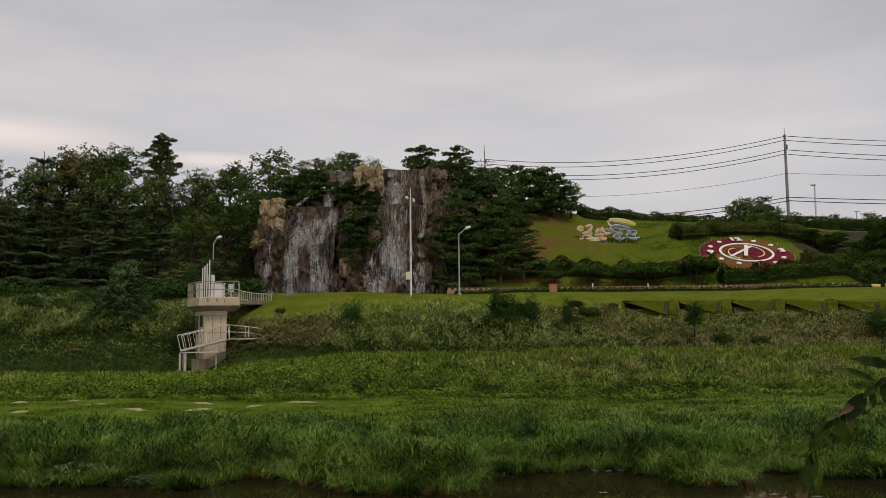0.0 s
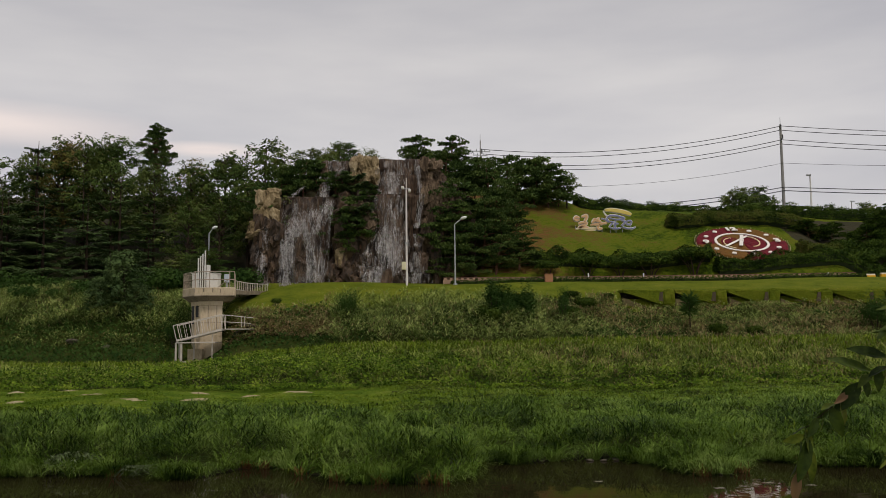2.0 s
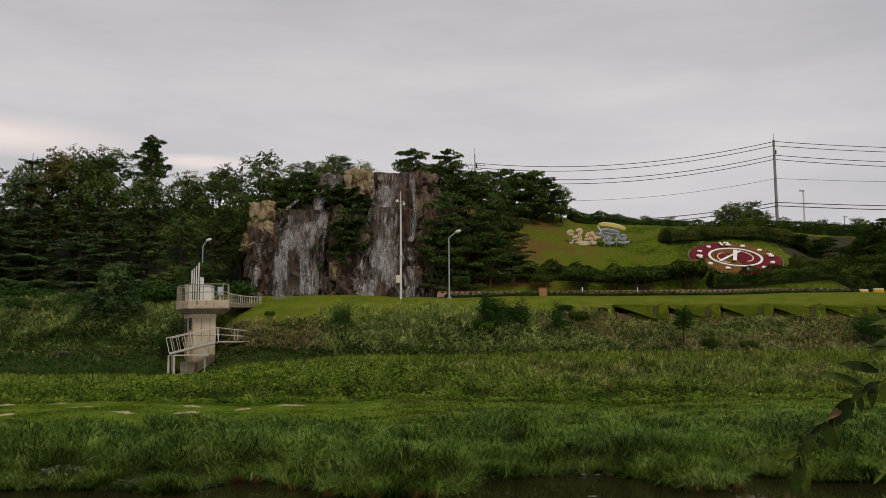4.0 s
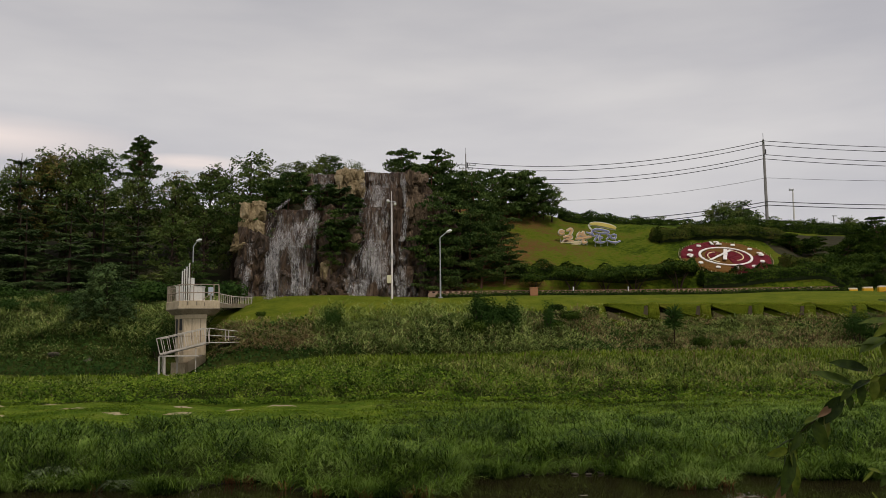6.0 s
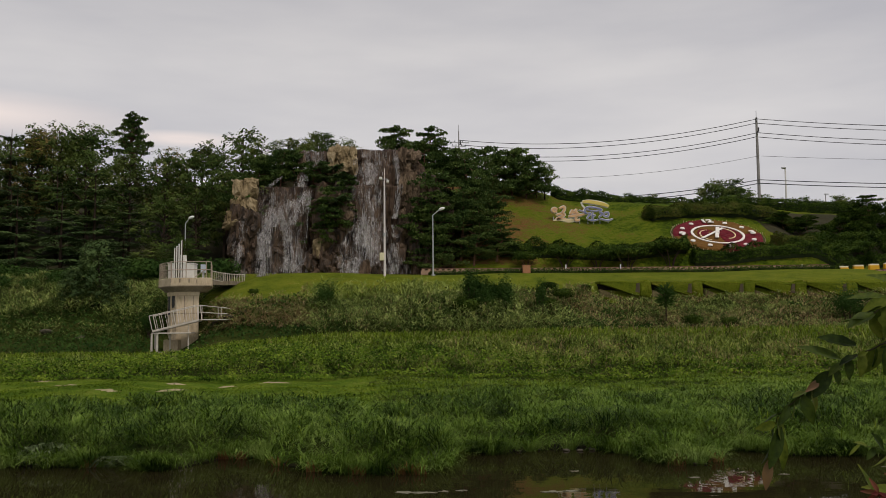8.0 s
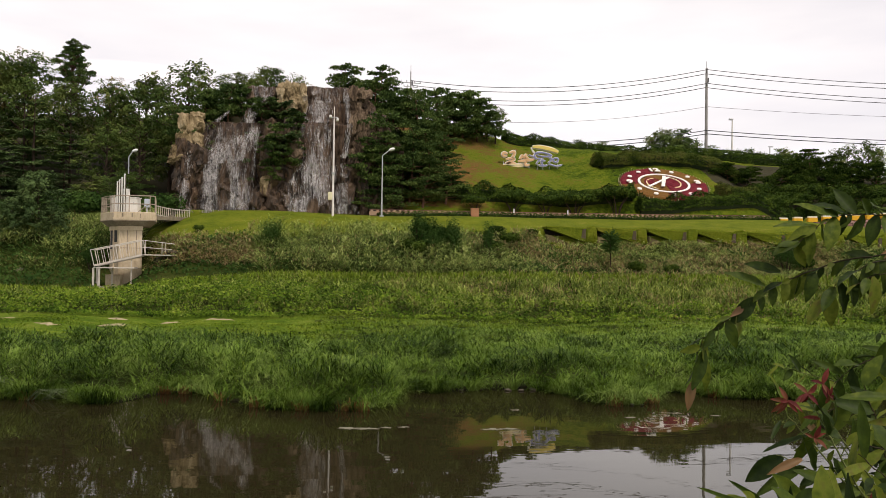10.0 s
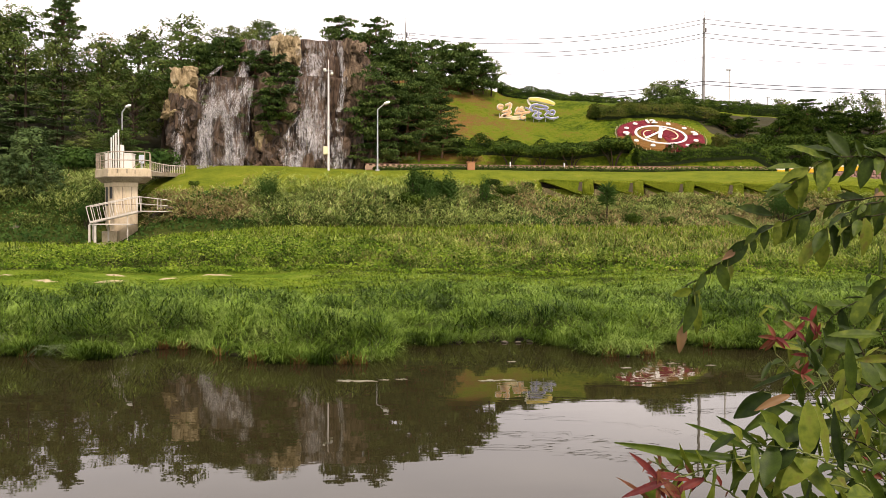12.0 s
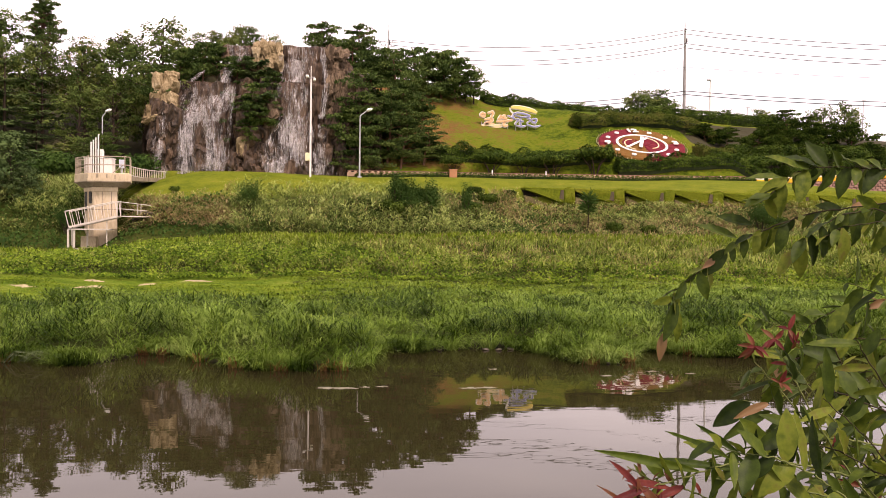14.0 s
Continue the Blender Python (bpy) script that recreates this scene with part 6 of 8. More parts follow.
def build_cascades():
    o = (-11.1, 75.0, 7.1)
    a = thing("waterfall", o, "broad white waterfall fanning over a dark rock ledge", "waterfall")
    stream(a, o, "veil", [(-11.15, 14.6, 2.1), (-11.2, 12.6, 1.9), (-11.6, 10.6, 1.6), (-11.7, 7.0, 2.0)], 75.4, 74.3, M_VEIL, 1)
    stream(a, o, "upper_veil", [(-9.0, 18.05, 1.1), (-9.1, 16.5, 0.9)], 77.6, 77.2, M_VEIL, 10)
    strands(a, o, [(-11.14, 75.1, 14.74, 2.16), (-11.09, 74.9, 13.57, 2.16), (-11.04, 74.7, 12.5, 1.88)], 150, 0.035, 101, (0.1, 0.35), 0.012)
    strands(a, o, [(-10.98, 74.8, 13.55, 1.69), (-11.39, 74.6, 12.34, 1.6), (-11.71, 74.4, 11.23, 1.5)], 260, 0.05, 102, (0.1, 0.35), 0.05)
    strands(a, o, [(-11.57, 74.5, 12.65, 0.75), (-12.34, 74.28, 11.58, 0.66), (-12.56, 74.05, 10.52, 0.52), (-12.63, 73.82, 8.97, 0.47), (-12.69, 73.6, 7.05, 0.61)], 300, 0.055, 103, (0.06, 0.25), 0.03)
    strands(a, o, [(-11.48, 74.5, 12.56, 0.66), (-10.97, 74.32, 11.37, 0.56), (-10.74, 74.14, 10.42, 0.38), (-10.65, 73.96, 9.47, 0.28), (-10.56, 73.78, 8.52, 0.33), (-10.87, 73.6, 7.07, 0.7)], 200, 0.055, 104, (0.06, 0.22), 0.03)
    strands(a, o, [(-9.13, 74.8, 14.34, 0.47), (-9.83, 74.6, 12.83, 0.56), (-10.52, 74.4, 11.39, 0.56)], 110, 0.05, 105, (0.1, 0.35), 0.03)
    strands(a, o, [(-8.95, 74.8, 14.3, 0.19), (-9.09, 74.63, 12.61, 0.19), (-9.23, 74.47, 11.18, 0.19), (-9.24, 74.3, 10.22, 0.14)], 60, 0.05, 106, (0.08, 0.25), 0.02)
    strands(a, o, [(-9.15, 74.2, 8.62, 0.23), (-9.74, 73.9, 7.94, 0.28), (-10.01, 73.6, 7.08, 0.38)], 70, 0.05, 107, (0.1, 0.3), 0.03)
    strands(a, o, [(-11.59, 74.2, 9.01, 1.22), (-11.45, 73.5, 7.06, 1.32)], 50, 0.04, 108, (0.1, 0.3), 0.03)
    strands(a, o, [(-9.98, 74.5, 11.64, 0.94), (-9.9, 74.15, 9.49, 0.94), (-9.81, 73.8, 7.37, 0.85)], 70, 0.03, 109, (0.1, 0.3), 0.02)
    strands(a, o, [(-14.36, 74.2, 12.01, 0.23), (-14.4, 74.05, 10.96, 0.33), (-14.44, 73.9, 10.02, 0.28)], 70, 0.045, 110, (0.1, 0.35), 0.02)
    strands(a, o, [(-14.91, 74.0, 10.02, 0.42), (-14.71, 73.8, 8.71, 0.42), (-14.54, 73.6, 7.04, 0.56)], 110, 0.045, 111, (0.08, 0.3), 0.02)
    strands(a, o, [(-11.45, 75.8, 15.71, 0.14), (-11.97, 75.55, 15.18, 0.23), (-12.53, 75.3, 14.7, 0.28)], 45, 0.05, 112, (0.1, 0.4), 0.02)
    strands(a, o, [(-9.58, 76.6, 16.61, 0.23), (-9.34, 76.27, 16.12, 0.52), (-9.67, 75.93, 15.38, 0.52), (-9.9, 75.6, 14.74, 0.56)], 140, 0.06, 121, (0.1, 0.4), 0.03)
    strands(a, o, [(-8.79, 77.4, 18.21, 1.03), (-8.79, 77.15, 17.47, 0.94), (-9.04, 76.9, 16.68, 0.56)], 110, 0.04, 122, (0.15, 0.5), 0.012)
    strands(a, o, [(-11.53, 74.4, 11.37, 1.41), (-11.62, 74.05, 9.23, 1.88), (-11.53, 73.7, 7.07, 2.26)], 60, 0.035, 131, (0.1, 0.3), 0.03)
    o = (-3.4, 75.0, 7.1)
    b = thing("waterfall", o, "tall white two-tiered waterfall down a fluted rock wall", "waterfall")
    stream(b, o, "upper_veil", [(-3.9, 17.2, 0.9), (-3.9, 15.0, 1.2)], 77.2, 76.4, M_VEIL, 21)
    stream(b, o, "veil", [(-4.0, 14.6, 1.2), (-4.1, 11.6, 1.4), (-4.3, 9.6, 1.7), (-4.3, 7.0, 1.9)], 75.4, 74.1, M_VEIL, 23)
    strands(b, o, [(-3.52, 77.2, 18.47, 1.6), (-3.5, 77.0, 17.64, 1.6), (-3.53, 76.8, 16.81, 1.6)], 100, 0.035, 141, (0.2, 0.6), 0.012)
    strands(b, o, [(-4.12, 76.9, 17.02, 0.66), (-4.09, 76.6, 16.13, 1.03), (-4.06, 76.3, 15.05, 1.03)], 230, 0.06, 142, (0.1, 0.35), 0.03)
    strands(b, o, [(-1.9, 77.0, 18.17, 0.19), (-1.73, 76.65, 16.92, 0.23), (-1.51, 76.3, 15.1, 0.23)], 60, 0.045, 143, (0.1, 0.35), 0.015)
    strands(b, o, [(-4.0, 75.1, 14.77, 1.22), (-4.06, 74.85, 13.44, 1.27), (-4.12, 74.6, 11.93, 1.41)], 230, 0.035, 144, (0.05, 0.2), 0.03)
    strands(b, o, [(-1.44, 75.0, 14.8, 0.23), (-1.6, 74.75, 13.23, 0.23), (-1.82, 74.5, 11.86, 0.28)], 80, 0.05, 145, (0.08, 0.3), 0.02)
    strands(b, o, [(-4.03, 74.6, 11.98, 1.03), (-4.18, 74.3, 10.76, 1.41), (-4.29, 74.0, 9.55, 1.6), (-4.3, 73.7, 8.27, 1.69), (-4.27, 73.4, 7.13, 1.79)], 470, 0.055, 146, (0.06, 0.22), 0.05)
    strands(b, o, [(-2.04, 74.4, 11.37, 0.23), (-1.84, 74.2, 10.22, 0.23)], 40, 0.06, 147, (0.1, 0.3), 0.03)
    strands(b, o, [(-1.93, 74.2, 9.74, 0.42), (-1.9, 73.85, 8.63, 0.66), (-1.88, 73.5, 7.16, 0.85)], 170, 0.05, 148, (0.08, 0.28), 0.05)
    strands(b, o, [(-5.05, 73.8, 8.59, 0.75), (-5.3, 73.5, 7.87, 0.75), (-5.36, 73.2, 7.11, 0.66)], 150, 0.06, 149, (0.1, 0.3), 0.05)
    strands(b, o, [(-3.0, 74.6, 11.99, 1.03), (-2.95, 74.2, 9.82, 1.03)], 80, 0.035, 150, (0.08, 0.25), 0.03)


build_rocks()
build_cascades()


# ---- intake tower ----
def rail_run(name, pts, h, parent, mat, bars=7, rails=(1.0, 0.5), w=0.05, pickets=0.0):
    """Posts and rails along a line of places; pickets: gap between thin uprights."""
    for a, b in zip(pts, pts[1:]):
        for f in rails:
            part("rail", beam(bmesh.new(), (a[0], a[1], a[2] + h * f), (b[0], b[1], b[2] + h * f), w, sides=6), mat, parent)
        if pickets:
            n = max(1, int((Vector(b) - Vector(a)).length / pickets))
            for i in range(1, n):
                p = Vector(a).lerp(Vector(b), i / n)
                part("picket", beam(bmesh.new(), p + Vector((0, 0, 0.02)), p + Vector((0, 0, h)), w * 0.6, sides=6), mat, parent)
    for p in pts:
        part("post", beam(bmesh.new(), p, (p[0], p[1], p[2] + h + 0.03), w * 1.15, sides=6), mat, parent)


def build_tower():
    ox, oy, oz = -15.25, 60.0, 0.0
    t = thing("intake_tower", (ox, oy, oz), "weathered concrete river intake tower with a railed platform", "tower")

    def prism(corners, z0, z1, bev=0.03, shrink=0.0):
        """A slab or shaft over the corners; shrink pulls its foot in."""
        bm = bmesh.new()
        cx, cy = sum(x for x, y in corners) / len(corners), sum(y for x, y in corners) / len(corners)
        lo = [bm.verts.new((x + (cx - x) * shrink - ox, y + (cy - y) * shrink - oy, z0)) for x, y in corners]
        hi = [bm.verts.new((x - ox, y - oy, z1)) for x, y in corners]
        n = len(corners)
        bm.faces.new(lo[::-1])
        bm.faces.new(hi)
        for i in range(n):
            bm.faces.new((lo[i], lo[(i + 1) % n], hi[(i + 1) % n], hi[i]))
        bmesh.ops.bevel(bm, geom=bm.edges[:], offset=bev, segments=1, affect="EDGES")
        return bm

    # shaft: a lit front face and a flank that turns away, with tall slots
    col = [(-15.86, 59.30), (-14.38, 59.30), (-14.95, 61.3), (-16.05, 61.9), (-16.82, 60.75)]
    shaft = part("shaft", prism(col, 0.9, 5.62), M_CONCRETE, t, "cream stained concrete shaft")
    part("collar", prism([(x + (0.05 if x > -15 else -0.05), y - 0.05) for x, y in col], 5.0, 5.5, 0.03), M_CONCRETE, shaft)
    for z in (2.55, 3.85):
        part("formwork_joint", prism([(x + (0.012 if x > -15 else -0.012), y - 0.012) for x, y in col], z, z + 0.03, 0.004), M_CONCRETE_DARK, shaft)
    for x in (-15.32, -14.75):
        part("water_stain", box(bmesh.new(), (x - ox, 59.297 - oy, 4.3), (0.05, 0.012, 1.7)), M_CONCRETE_DARK, shaft)
    fx, fy = col[4][0] - col[0][0], col[4][1] - col[0][1]
    turn = math.atan2(fy, fx)
    for f, z, h in ((0.30, 4.75, 1.0), (0.74, 4.55, 1.5)):
        part("opening", box(bmesh.new(), (col[0][0] + fx * f - ox, col[0][1] + fy * f - oy, z), (0.42, 0.10, h), turn, 0.02), M_DARK, shaft, "dark slot opening")
        part("opening_frame", box(bmesh.new(), (col[0][0] + fx * f - ox, col[0][1] + fy * f - oy, z + h / 2 + 0.06), (0.56, 0.16, 0.10), turn, 0.02), M_CONCRETE_DARK, shaft)
    part("flank_pier", box(bmesh.new(), (col[0][0] + fx * 0.52 - ox, col[0][1] + fy * 0.52 - oy, 3.2), (0.16, 0.16, 4.4), turn, 0.02), M_CONCRETE, shaft)
    part("foot_block", box(bmesh.new(), (-16.0 - ox, 59.0 - oy, 1.4), (0.95, 0.7, 1.5), 0, 0.04), M_CONCRETE, t, "cream concrete footing")
    # deck: a many-sided slab on a tapering haunch
    slab = [(-16.10, 58.75), (-13.75, 58.75), (-13.50, 59.1), (-14.15, 62.2), (-16.3, 62.9), (-17.60, 62.3), (-17.50, 60.9)]
    part("haunch", prism(slab, 5.28, 5.64, 0.03, 0.24), M_CONCRETE_DARK, t, "stained tapering concrete haunch")
    part("platform", prism(slab, 5.645, 6.17), M_CONCRETE, t, "stained concrete platform slab")
    part("drip_edge", prism([(x - 0.01 if x < -15 else x + 0.01, y - 0.01) for x, y in slab], 5.60, 5.67, 0.01), M_CONCRETE_DARK, t)
    for x in (-16.1, -15.5, -14.9, -14.4):
        part("water_stain", box(bmesh.new(), (x - ox, 58.747 - oy, 5.95 - 0.04 * math.sin(x * 9)), (0.05 + 0.04 * abs(math.sin(x * 5)), 0.012, 0.26)), M_CONCRETE_DARK, t)
    edge = [(x + (-15.4 - x) * 0.04 - ox, y + (60.6 - y) * 0.04 - oy, 6.17) for x, y in slab]
    rail_run("rail", [edge[1], edge[2], edge[3]], 1.05, t, M_DECKRAIL, pickets=0.34, w=0.055)
    rail_run("rail", [edge[0], edge[6], edge[5], edge[4]], 1.05, t, M_DECKRAIL, pickets=0.24, w=0.055)
    mid = tuple(Vector(edge[0]).lerp(Vector(edge[1]), 0.42))
    rail_run("rail", [edge[0], mid, edge[1]], 1.05, t, M_DECKRAIL, w=0.06)
    part("brace", beam(bmesh.new(), (edge[1][0] - 0.75, edge[1][1] + 0.05, 6.2), (edge[1][0] - 0.05, edge[1][1] + 0.05, 6.72), 0.05, sides=6), M_DECKRAIL, t)
    # hoist housing and pipes on the deck
    b = thing("hoist_housing", (-15.62, 60.0, 6.175), "white painted metal hoist housing on the tower deck", "housing")
    part("cabinet", box(bmesh.new(), (-0.03, 0, 0.48), (1.72, 0.9, 0.96), 0, 0.04), M_WHITE, b)
    part("lid", box(bmesh.new(), (-0.03, 0, 0.985), (1.80, 0.98, 0.05), 0, 0.015), M_WHITE, b)
    part("gearbox", box(bmesh.new(), (-0.02, 0.0, 1.27), (0.42, 0.42, 0.52), 0, 0.05), M_WHITE, b)
    part("cap", beam(bmesh.new(), (-0.02, 0, 1.53), (-0.02, 0, 1.57), 0.5, sides=8), M_WHITE, b)
    for x in (-0.44, 0.38):
        door = part("door_panel", box(bmesh.new(), (x, -0.462, 0.48), (0.74, 0.02, 0.84), 0, 0.005), M_WHITE, b)
        part("handle", box(bmesh.new(), (x + 0.2, -0.485, 0.6), (0.03, 0.03, 0.14), 0, 0.005), M_GALV, door)
    for dx, h in ((-0.42, 2.0), (-0.28, 2.13), (-0.13, 2.28), (0.03, 2.5)):
        p = thing("spindle_pipe", (-15.62 + dx, 59.42, 6.175), "tall slim white spindle pipe with a brown side stripe", "pipe", "spindle pipes")
        part("pipe", beam(bmesh.new(), (0, 0, 0), (0, 0, h), 0.11, sides=8), M_WHITE, p)
        part("stripe", box(bmesh.new(), (0.062, -0.01, h * 0.5), (0.03, 0.08, h * 0.96)), M_POST, p, "brown edge strip")
    c = thing("control_box", (-14.35, 60.3, 6.175), "pale blue control box on the tower deck", "box")
    part("case", box(bmesh.new(), (0, 0, 0.68), (0.32, 0.3, 0.55), 0, 0.03), M_PALEBLUE, c)
    part("leg", box(bmesh.new(), (0, 0, 0.21), (0.12, 0.12, 0.42)), M_GALV, c)
    # stairway that comes down the bank in front of the shaft
    s = thing("stairway", (-17.1, 58.3, 1.4), "white painted steel stairway descending beside the concrete shaft", "stairs")

    def L(p):
        return (p[0] + 17.1, p[1] - 58.3, p[2] - 1.4)
    lo, hi, land_pt = (-16.92, 58.2, 2.70), (-14.05, 58.35, 3.40), (-12.75, 59.1, 3.55)
    part("stringer", beam(bmesh.new(), L((lo[0], lo[1] - 0.45, lo[2])), L((hi[0], hi[1] - 0.45, hi[2])), 0.06, 0.12), M_RAIL, s)
    part("stringer", beam(bmesh.new(), L((lo[0], lo[1] + 0.45, lo[2])), L((hi[0], hi[1] + 0.45, hi[2])), 0.06, 0.12), M_RAIL, s)
    for i in range(9):
        p = Vector(lo).lerp(Vector(hi), (i + 0.5) / 9)
        part("tread", box(bmesh.new(), L((p.x, p.y, p.z + 0.04)), (0.30, 0.9, 0.035)), M_GALV, s)
    part("landing", box(bmesh.new(), L((-15.75, 58.3, 2.58)), (2.5, 1.0, 0.08), 0, 0.01), M_RAIL, s)
    part("walkway", box(bmesh.new(), L((-13.2, 58.78, 3.42)), (1.95, 0.9, 0.06), 0.42, 0.01), M_RAIL, s)
    for dy in (-0.45, 0.45):
        a, b2 = Vector(lo) + Vector((0, dy, 0)), Vector(hi) + Vector((0, dy, 0))
        lean = Vector((-0.24, 0, 0.98))
        part("handrail", beam(bmesh.new(), L(a + lean), L(b2 + Vector((-0.12, 0, 0.95))), 0.06, sides=6), M_RAIL, s)
        for i in range(9):
            p = a.lerp(b2, i / 8)
            k = lean.lerp(Vector((-0.12, 0, 0.95)), i / 8)
            part("baluster", beam(bmesh.new(), L(p), L(p + k), 0.055 if i in (0, 4, 8) else 0.032, sides=6), M_RAIL, s)
        e = Vector(land_pt) + Vector((0, dy, 0))
        for h in (0.95, 0.5):
            part("handrail", beam(bmesh.new(), L(b2 + Vector((0, 0, h))), L(e + Vector((0.4 * h, 0, h * 0.8 - 0.15))), 0.045, sides=6), M_RAIL, s)
        for f in (0.0, 0.85):
            p = b2.lerp(e, f)
            part("baluster", beam(bmesh.new(), L(p), L(p + Vector((0, 0, 0.95 - 0.28 * f))), 0.05, sides=6), M_RAIL, s)
    for x, y in ((-17.0, 57.9), (-16.65, 57.9), (-17.0, 58.7), (-16.05, 58.7), (-14.7, 58.0)):
        part("leg", beam(bmesh.new(), L((x, y, 0.9)), L((x, y, 2.55 if x < -15 else 3.1)), 0.11 if x < -15 else 0.06), M_RAIL, s)
    part("crossbar", beam(bmesh.new(), L((-17.0, 57.9, 1.35)), L((-16.3, 57.9, 1.35)), 0.08), M_RAIL, s)
    # picket fence from the tower along the lawn
    f = thing("picket_fence", (-14.2, 62.2, 6.0), "low pale picket fence along the lawn edge", "fence")
    rail_run("rail", [(0.0, 0.0, 0.10), (0.1, 3.3, 0.12), (0.2, 6.6, 0.24), (0.3, 9.9, 0.40)], 0.75, f, M_RAIL, rails=(0.95, 0.15), w=0.06, pickets=0.5)
    part("bridge_slab", beam(bmesh.new(), (-14.85 - ox, 62.0 - oy, 6.0), (-14.5 - ox, 71.6 - oy, 6.4), 1.3, 0.3), M_CONCRETE_DARK, t, "narrow concrete slab bridging to the lawn")


build_tower()


# ---- poles, lamps and cables ----
def street_lamp(x, y, h, reach, label):
    z = float(land(x, y))
    t = thing("street_lamp", (x, y, z - 0.1), label, "street lamp", "street lamps on the lawn")
    a = np.linspace(0, 1, 8)
    pole = [[0, 0, 0], [0, 0, h * 0.5], [0, 0, h * 0.9]]
    side = 1
    arm = [[reach * math.sin(q * 1.35), 0, h * 0.9 + 0.55 * math.sin(q * 1.2)] for q in a]
    part("pole", tubes("pole", [(np.array(pole), [0.07, 0.055, 0.045])], 8), M_GALV, t)
    part("arm", tubes("arm", [(np.array(arm), np.full(8, 0.045))], 6), M_GALV, t)
    part("base", beam(bmesh.new(), (0, 0, 0), (0, 0, 0.2), 0.34, sides=8), M_GALV, t)
    bm = bmesh.new()
    e = arm[-1]
    bmesh.ops.create_uvsphere(bm, u_segments=12, v_segments=8, radius=1, matrix=Matrix.Translation((e[0] + side * 0.12, 0, e[2] + 0.0)) @ Euler((0, -side * 0.35, 0)).to_matrix().to_4x4() @ Matrix.Diagonal((0.27, 0.16, 0.13, 1)))
    part("lantern", bm, M_GLASS_LAMP, t, "white egg-shaped lantern", soft=True)


def build_poles():
    street_lamp(1.27, 71.0, 5.5, 0.62, "slim grey street lamp with a white egg-shaped lantern")
    street_lamp(-19.4, 75.0, 5.3, 0.36, "slim grey street lamp with a white lantern among the pines")
    z = float(land(-2.55, 70))
    t = thing("camera_pole", (-2.55, 70.0, z - 0.1), "tall white pole carrying a small surveillance camera", "pole")
    part("pole", tubes("pole", [(np.array([[0, 0, 0], [0, 0, 3.2], [0, 0, 7.6]]), [0.09, 0.08, 0.065])], 10), M_PINKWHITE, t)
    part("collar", beam(bmesh.new(), (0, 0, 3.3), (0, 0, 3.45), 0.3, sides=10), M_GALV, t)
    part("spike", beam(bmesh.new(), (0, 0, 7.6), (0, 0, 8.6), 0.07, sides=6), M_PINKWHITE, t)
    part("bracket", beam(bmesh.new(), (-0.25, 0, 7.75), (0.3, 0, 7.75), 0.06), M_GALV, t)
    for sx in (-0.28, 0.26):
        bm = bmesh.new()
        box(bm, (sx, -0.05, 7.8 if sx < 0 else 7.55), (0.2, 0.45, 0.2), 0.3 * sx, 0.04)
        part("camera_housing", bm, M_WHITE, t, "small white camera housing")
    bm = bmesh.new()
    box(bm, (-0.22, -0.08, 1.6), (0.34, 0.26, 0.62), 0, 0.03)
    part("junction_box", bm, M_CREAMBOX, t, "cream junction box")

    def power_pole(x, y, top, arms, label, thick=1.0):
        zg = float(land(x, y))
        p = thing("power_pole", (x, y, zg - 0.3), label, "power pole", "power poles")
        h = top - zg + 0.3
        part("shaft", tubes("shaft", [(np.array([[0, 0, 0], [0, 0, h * 0.5], [0, 0, h - 0.8]]), [0.19 * thick, 0.16 * thick, 0.12 * thick])], 10), M_POLE, p)
        part("spike", beam(bmesh.new(), (0, 0, h - 0.8), (0, 0, h), 0.07, sides=6), M_GALV, p)
        for dz, w, rz in arms:
            q = Vector((math.cos(rz), math.sin(rz), 0)) * w / 2
            part("crossarm", beam(bmesh.new(), Vector((0, 0, h - dz)) - q, Vector((0, 0, h - dz)) + q, 0.10), M_GALV, p)
            for f in (-0.95, -0.4, 0.4, 0.95):
                e = Vector((0, 0, h - dz)) + q * f
                part("insulator", beam(bmesh.new(), e, e + Vector((0, 0, 0.26)), 0.11, 0.07, 6), M_DARK, p)
        bm = bmesh.new()
        box(bm, (0.18, 0, h - 2.2), (0.16, 0.2, 0.5), 0, 0.03)
        part("fuse_box", bm, M_DARK, p)
        return p

    power_pole(39.1, 100, 27.2, ((1.2, 1.6, 1.3), (2.8, 1.8, 1.3)), "tall grey concrete power pole on the hill crest")
    power_pole(5.3, 110, 27.9, ((2.2, 2.6, 0.25), (2.7, 1.8, 0.25)), "distant concrete power pole with crossarms above the pines", 0.55)
    zl = float(land(43.9, 104))
    w = thing("floodlight_mast", (43.9, 104.0, zl - 0.2), "white mast with a small lamp behind the hedge", "mast")
    part("mast", tubes("mast", [(np.array([[0, 0, 0], [0, 0, 3.5], [0, 0, 21.4 - zl]]), [0.14, 0.12, 0.08])], 8), M_WHITE, w)
    part("lamp_head", box(bmesh.new(), (-0.16, 0, 21.45 - zl), (0.5, 0.3, 0.2), 0, 0.03), M_GALV, w)
    for x, y, h in ((50.5, 108, 4.6), (66.0, 108, 7.5), (47.0, 107, 3.2)):
        zz = float(land(x, y))
        p = thing("thin_post", (x, y, zz - 0.2), "thin grey post behind the hill crest", "post", "thin posts behind the crest")
        part("shaft", tubes("shaft", [(np.array([[0, 0, 0], [0, 0, h * 0.5], [0, 0, h]]), [0.08, 0.07, 0.05])], 6), M_POLE, p)
        part("head", box(bmesh.new(), (0.1, 0, h), (0.6, 0.12, 0.12), 0, 0.02), M_GALV, p)

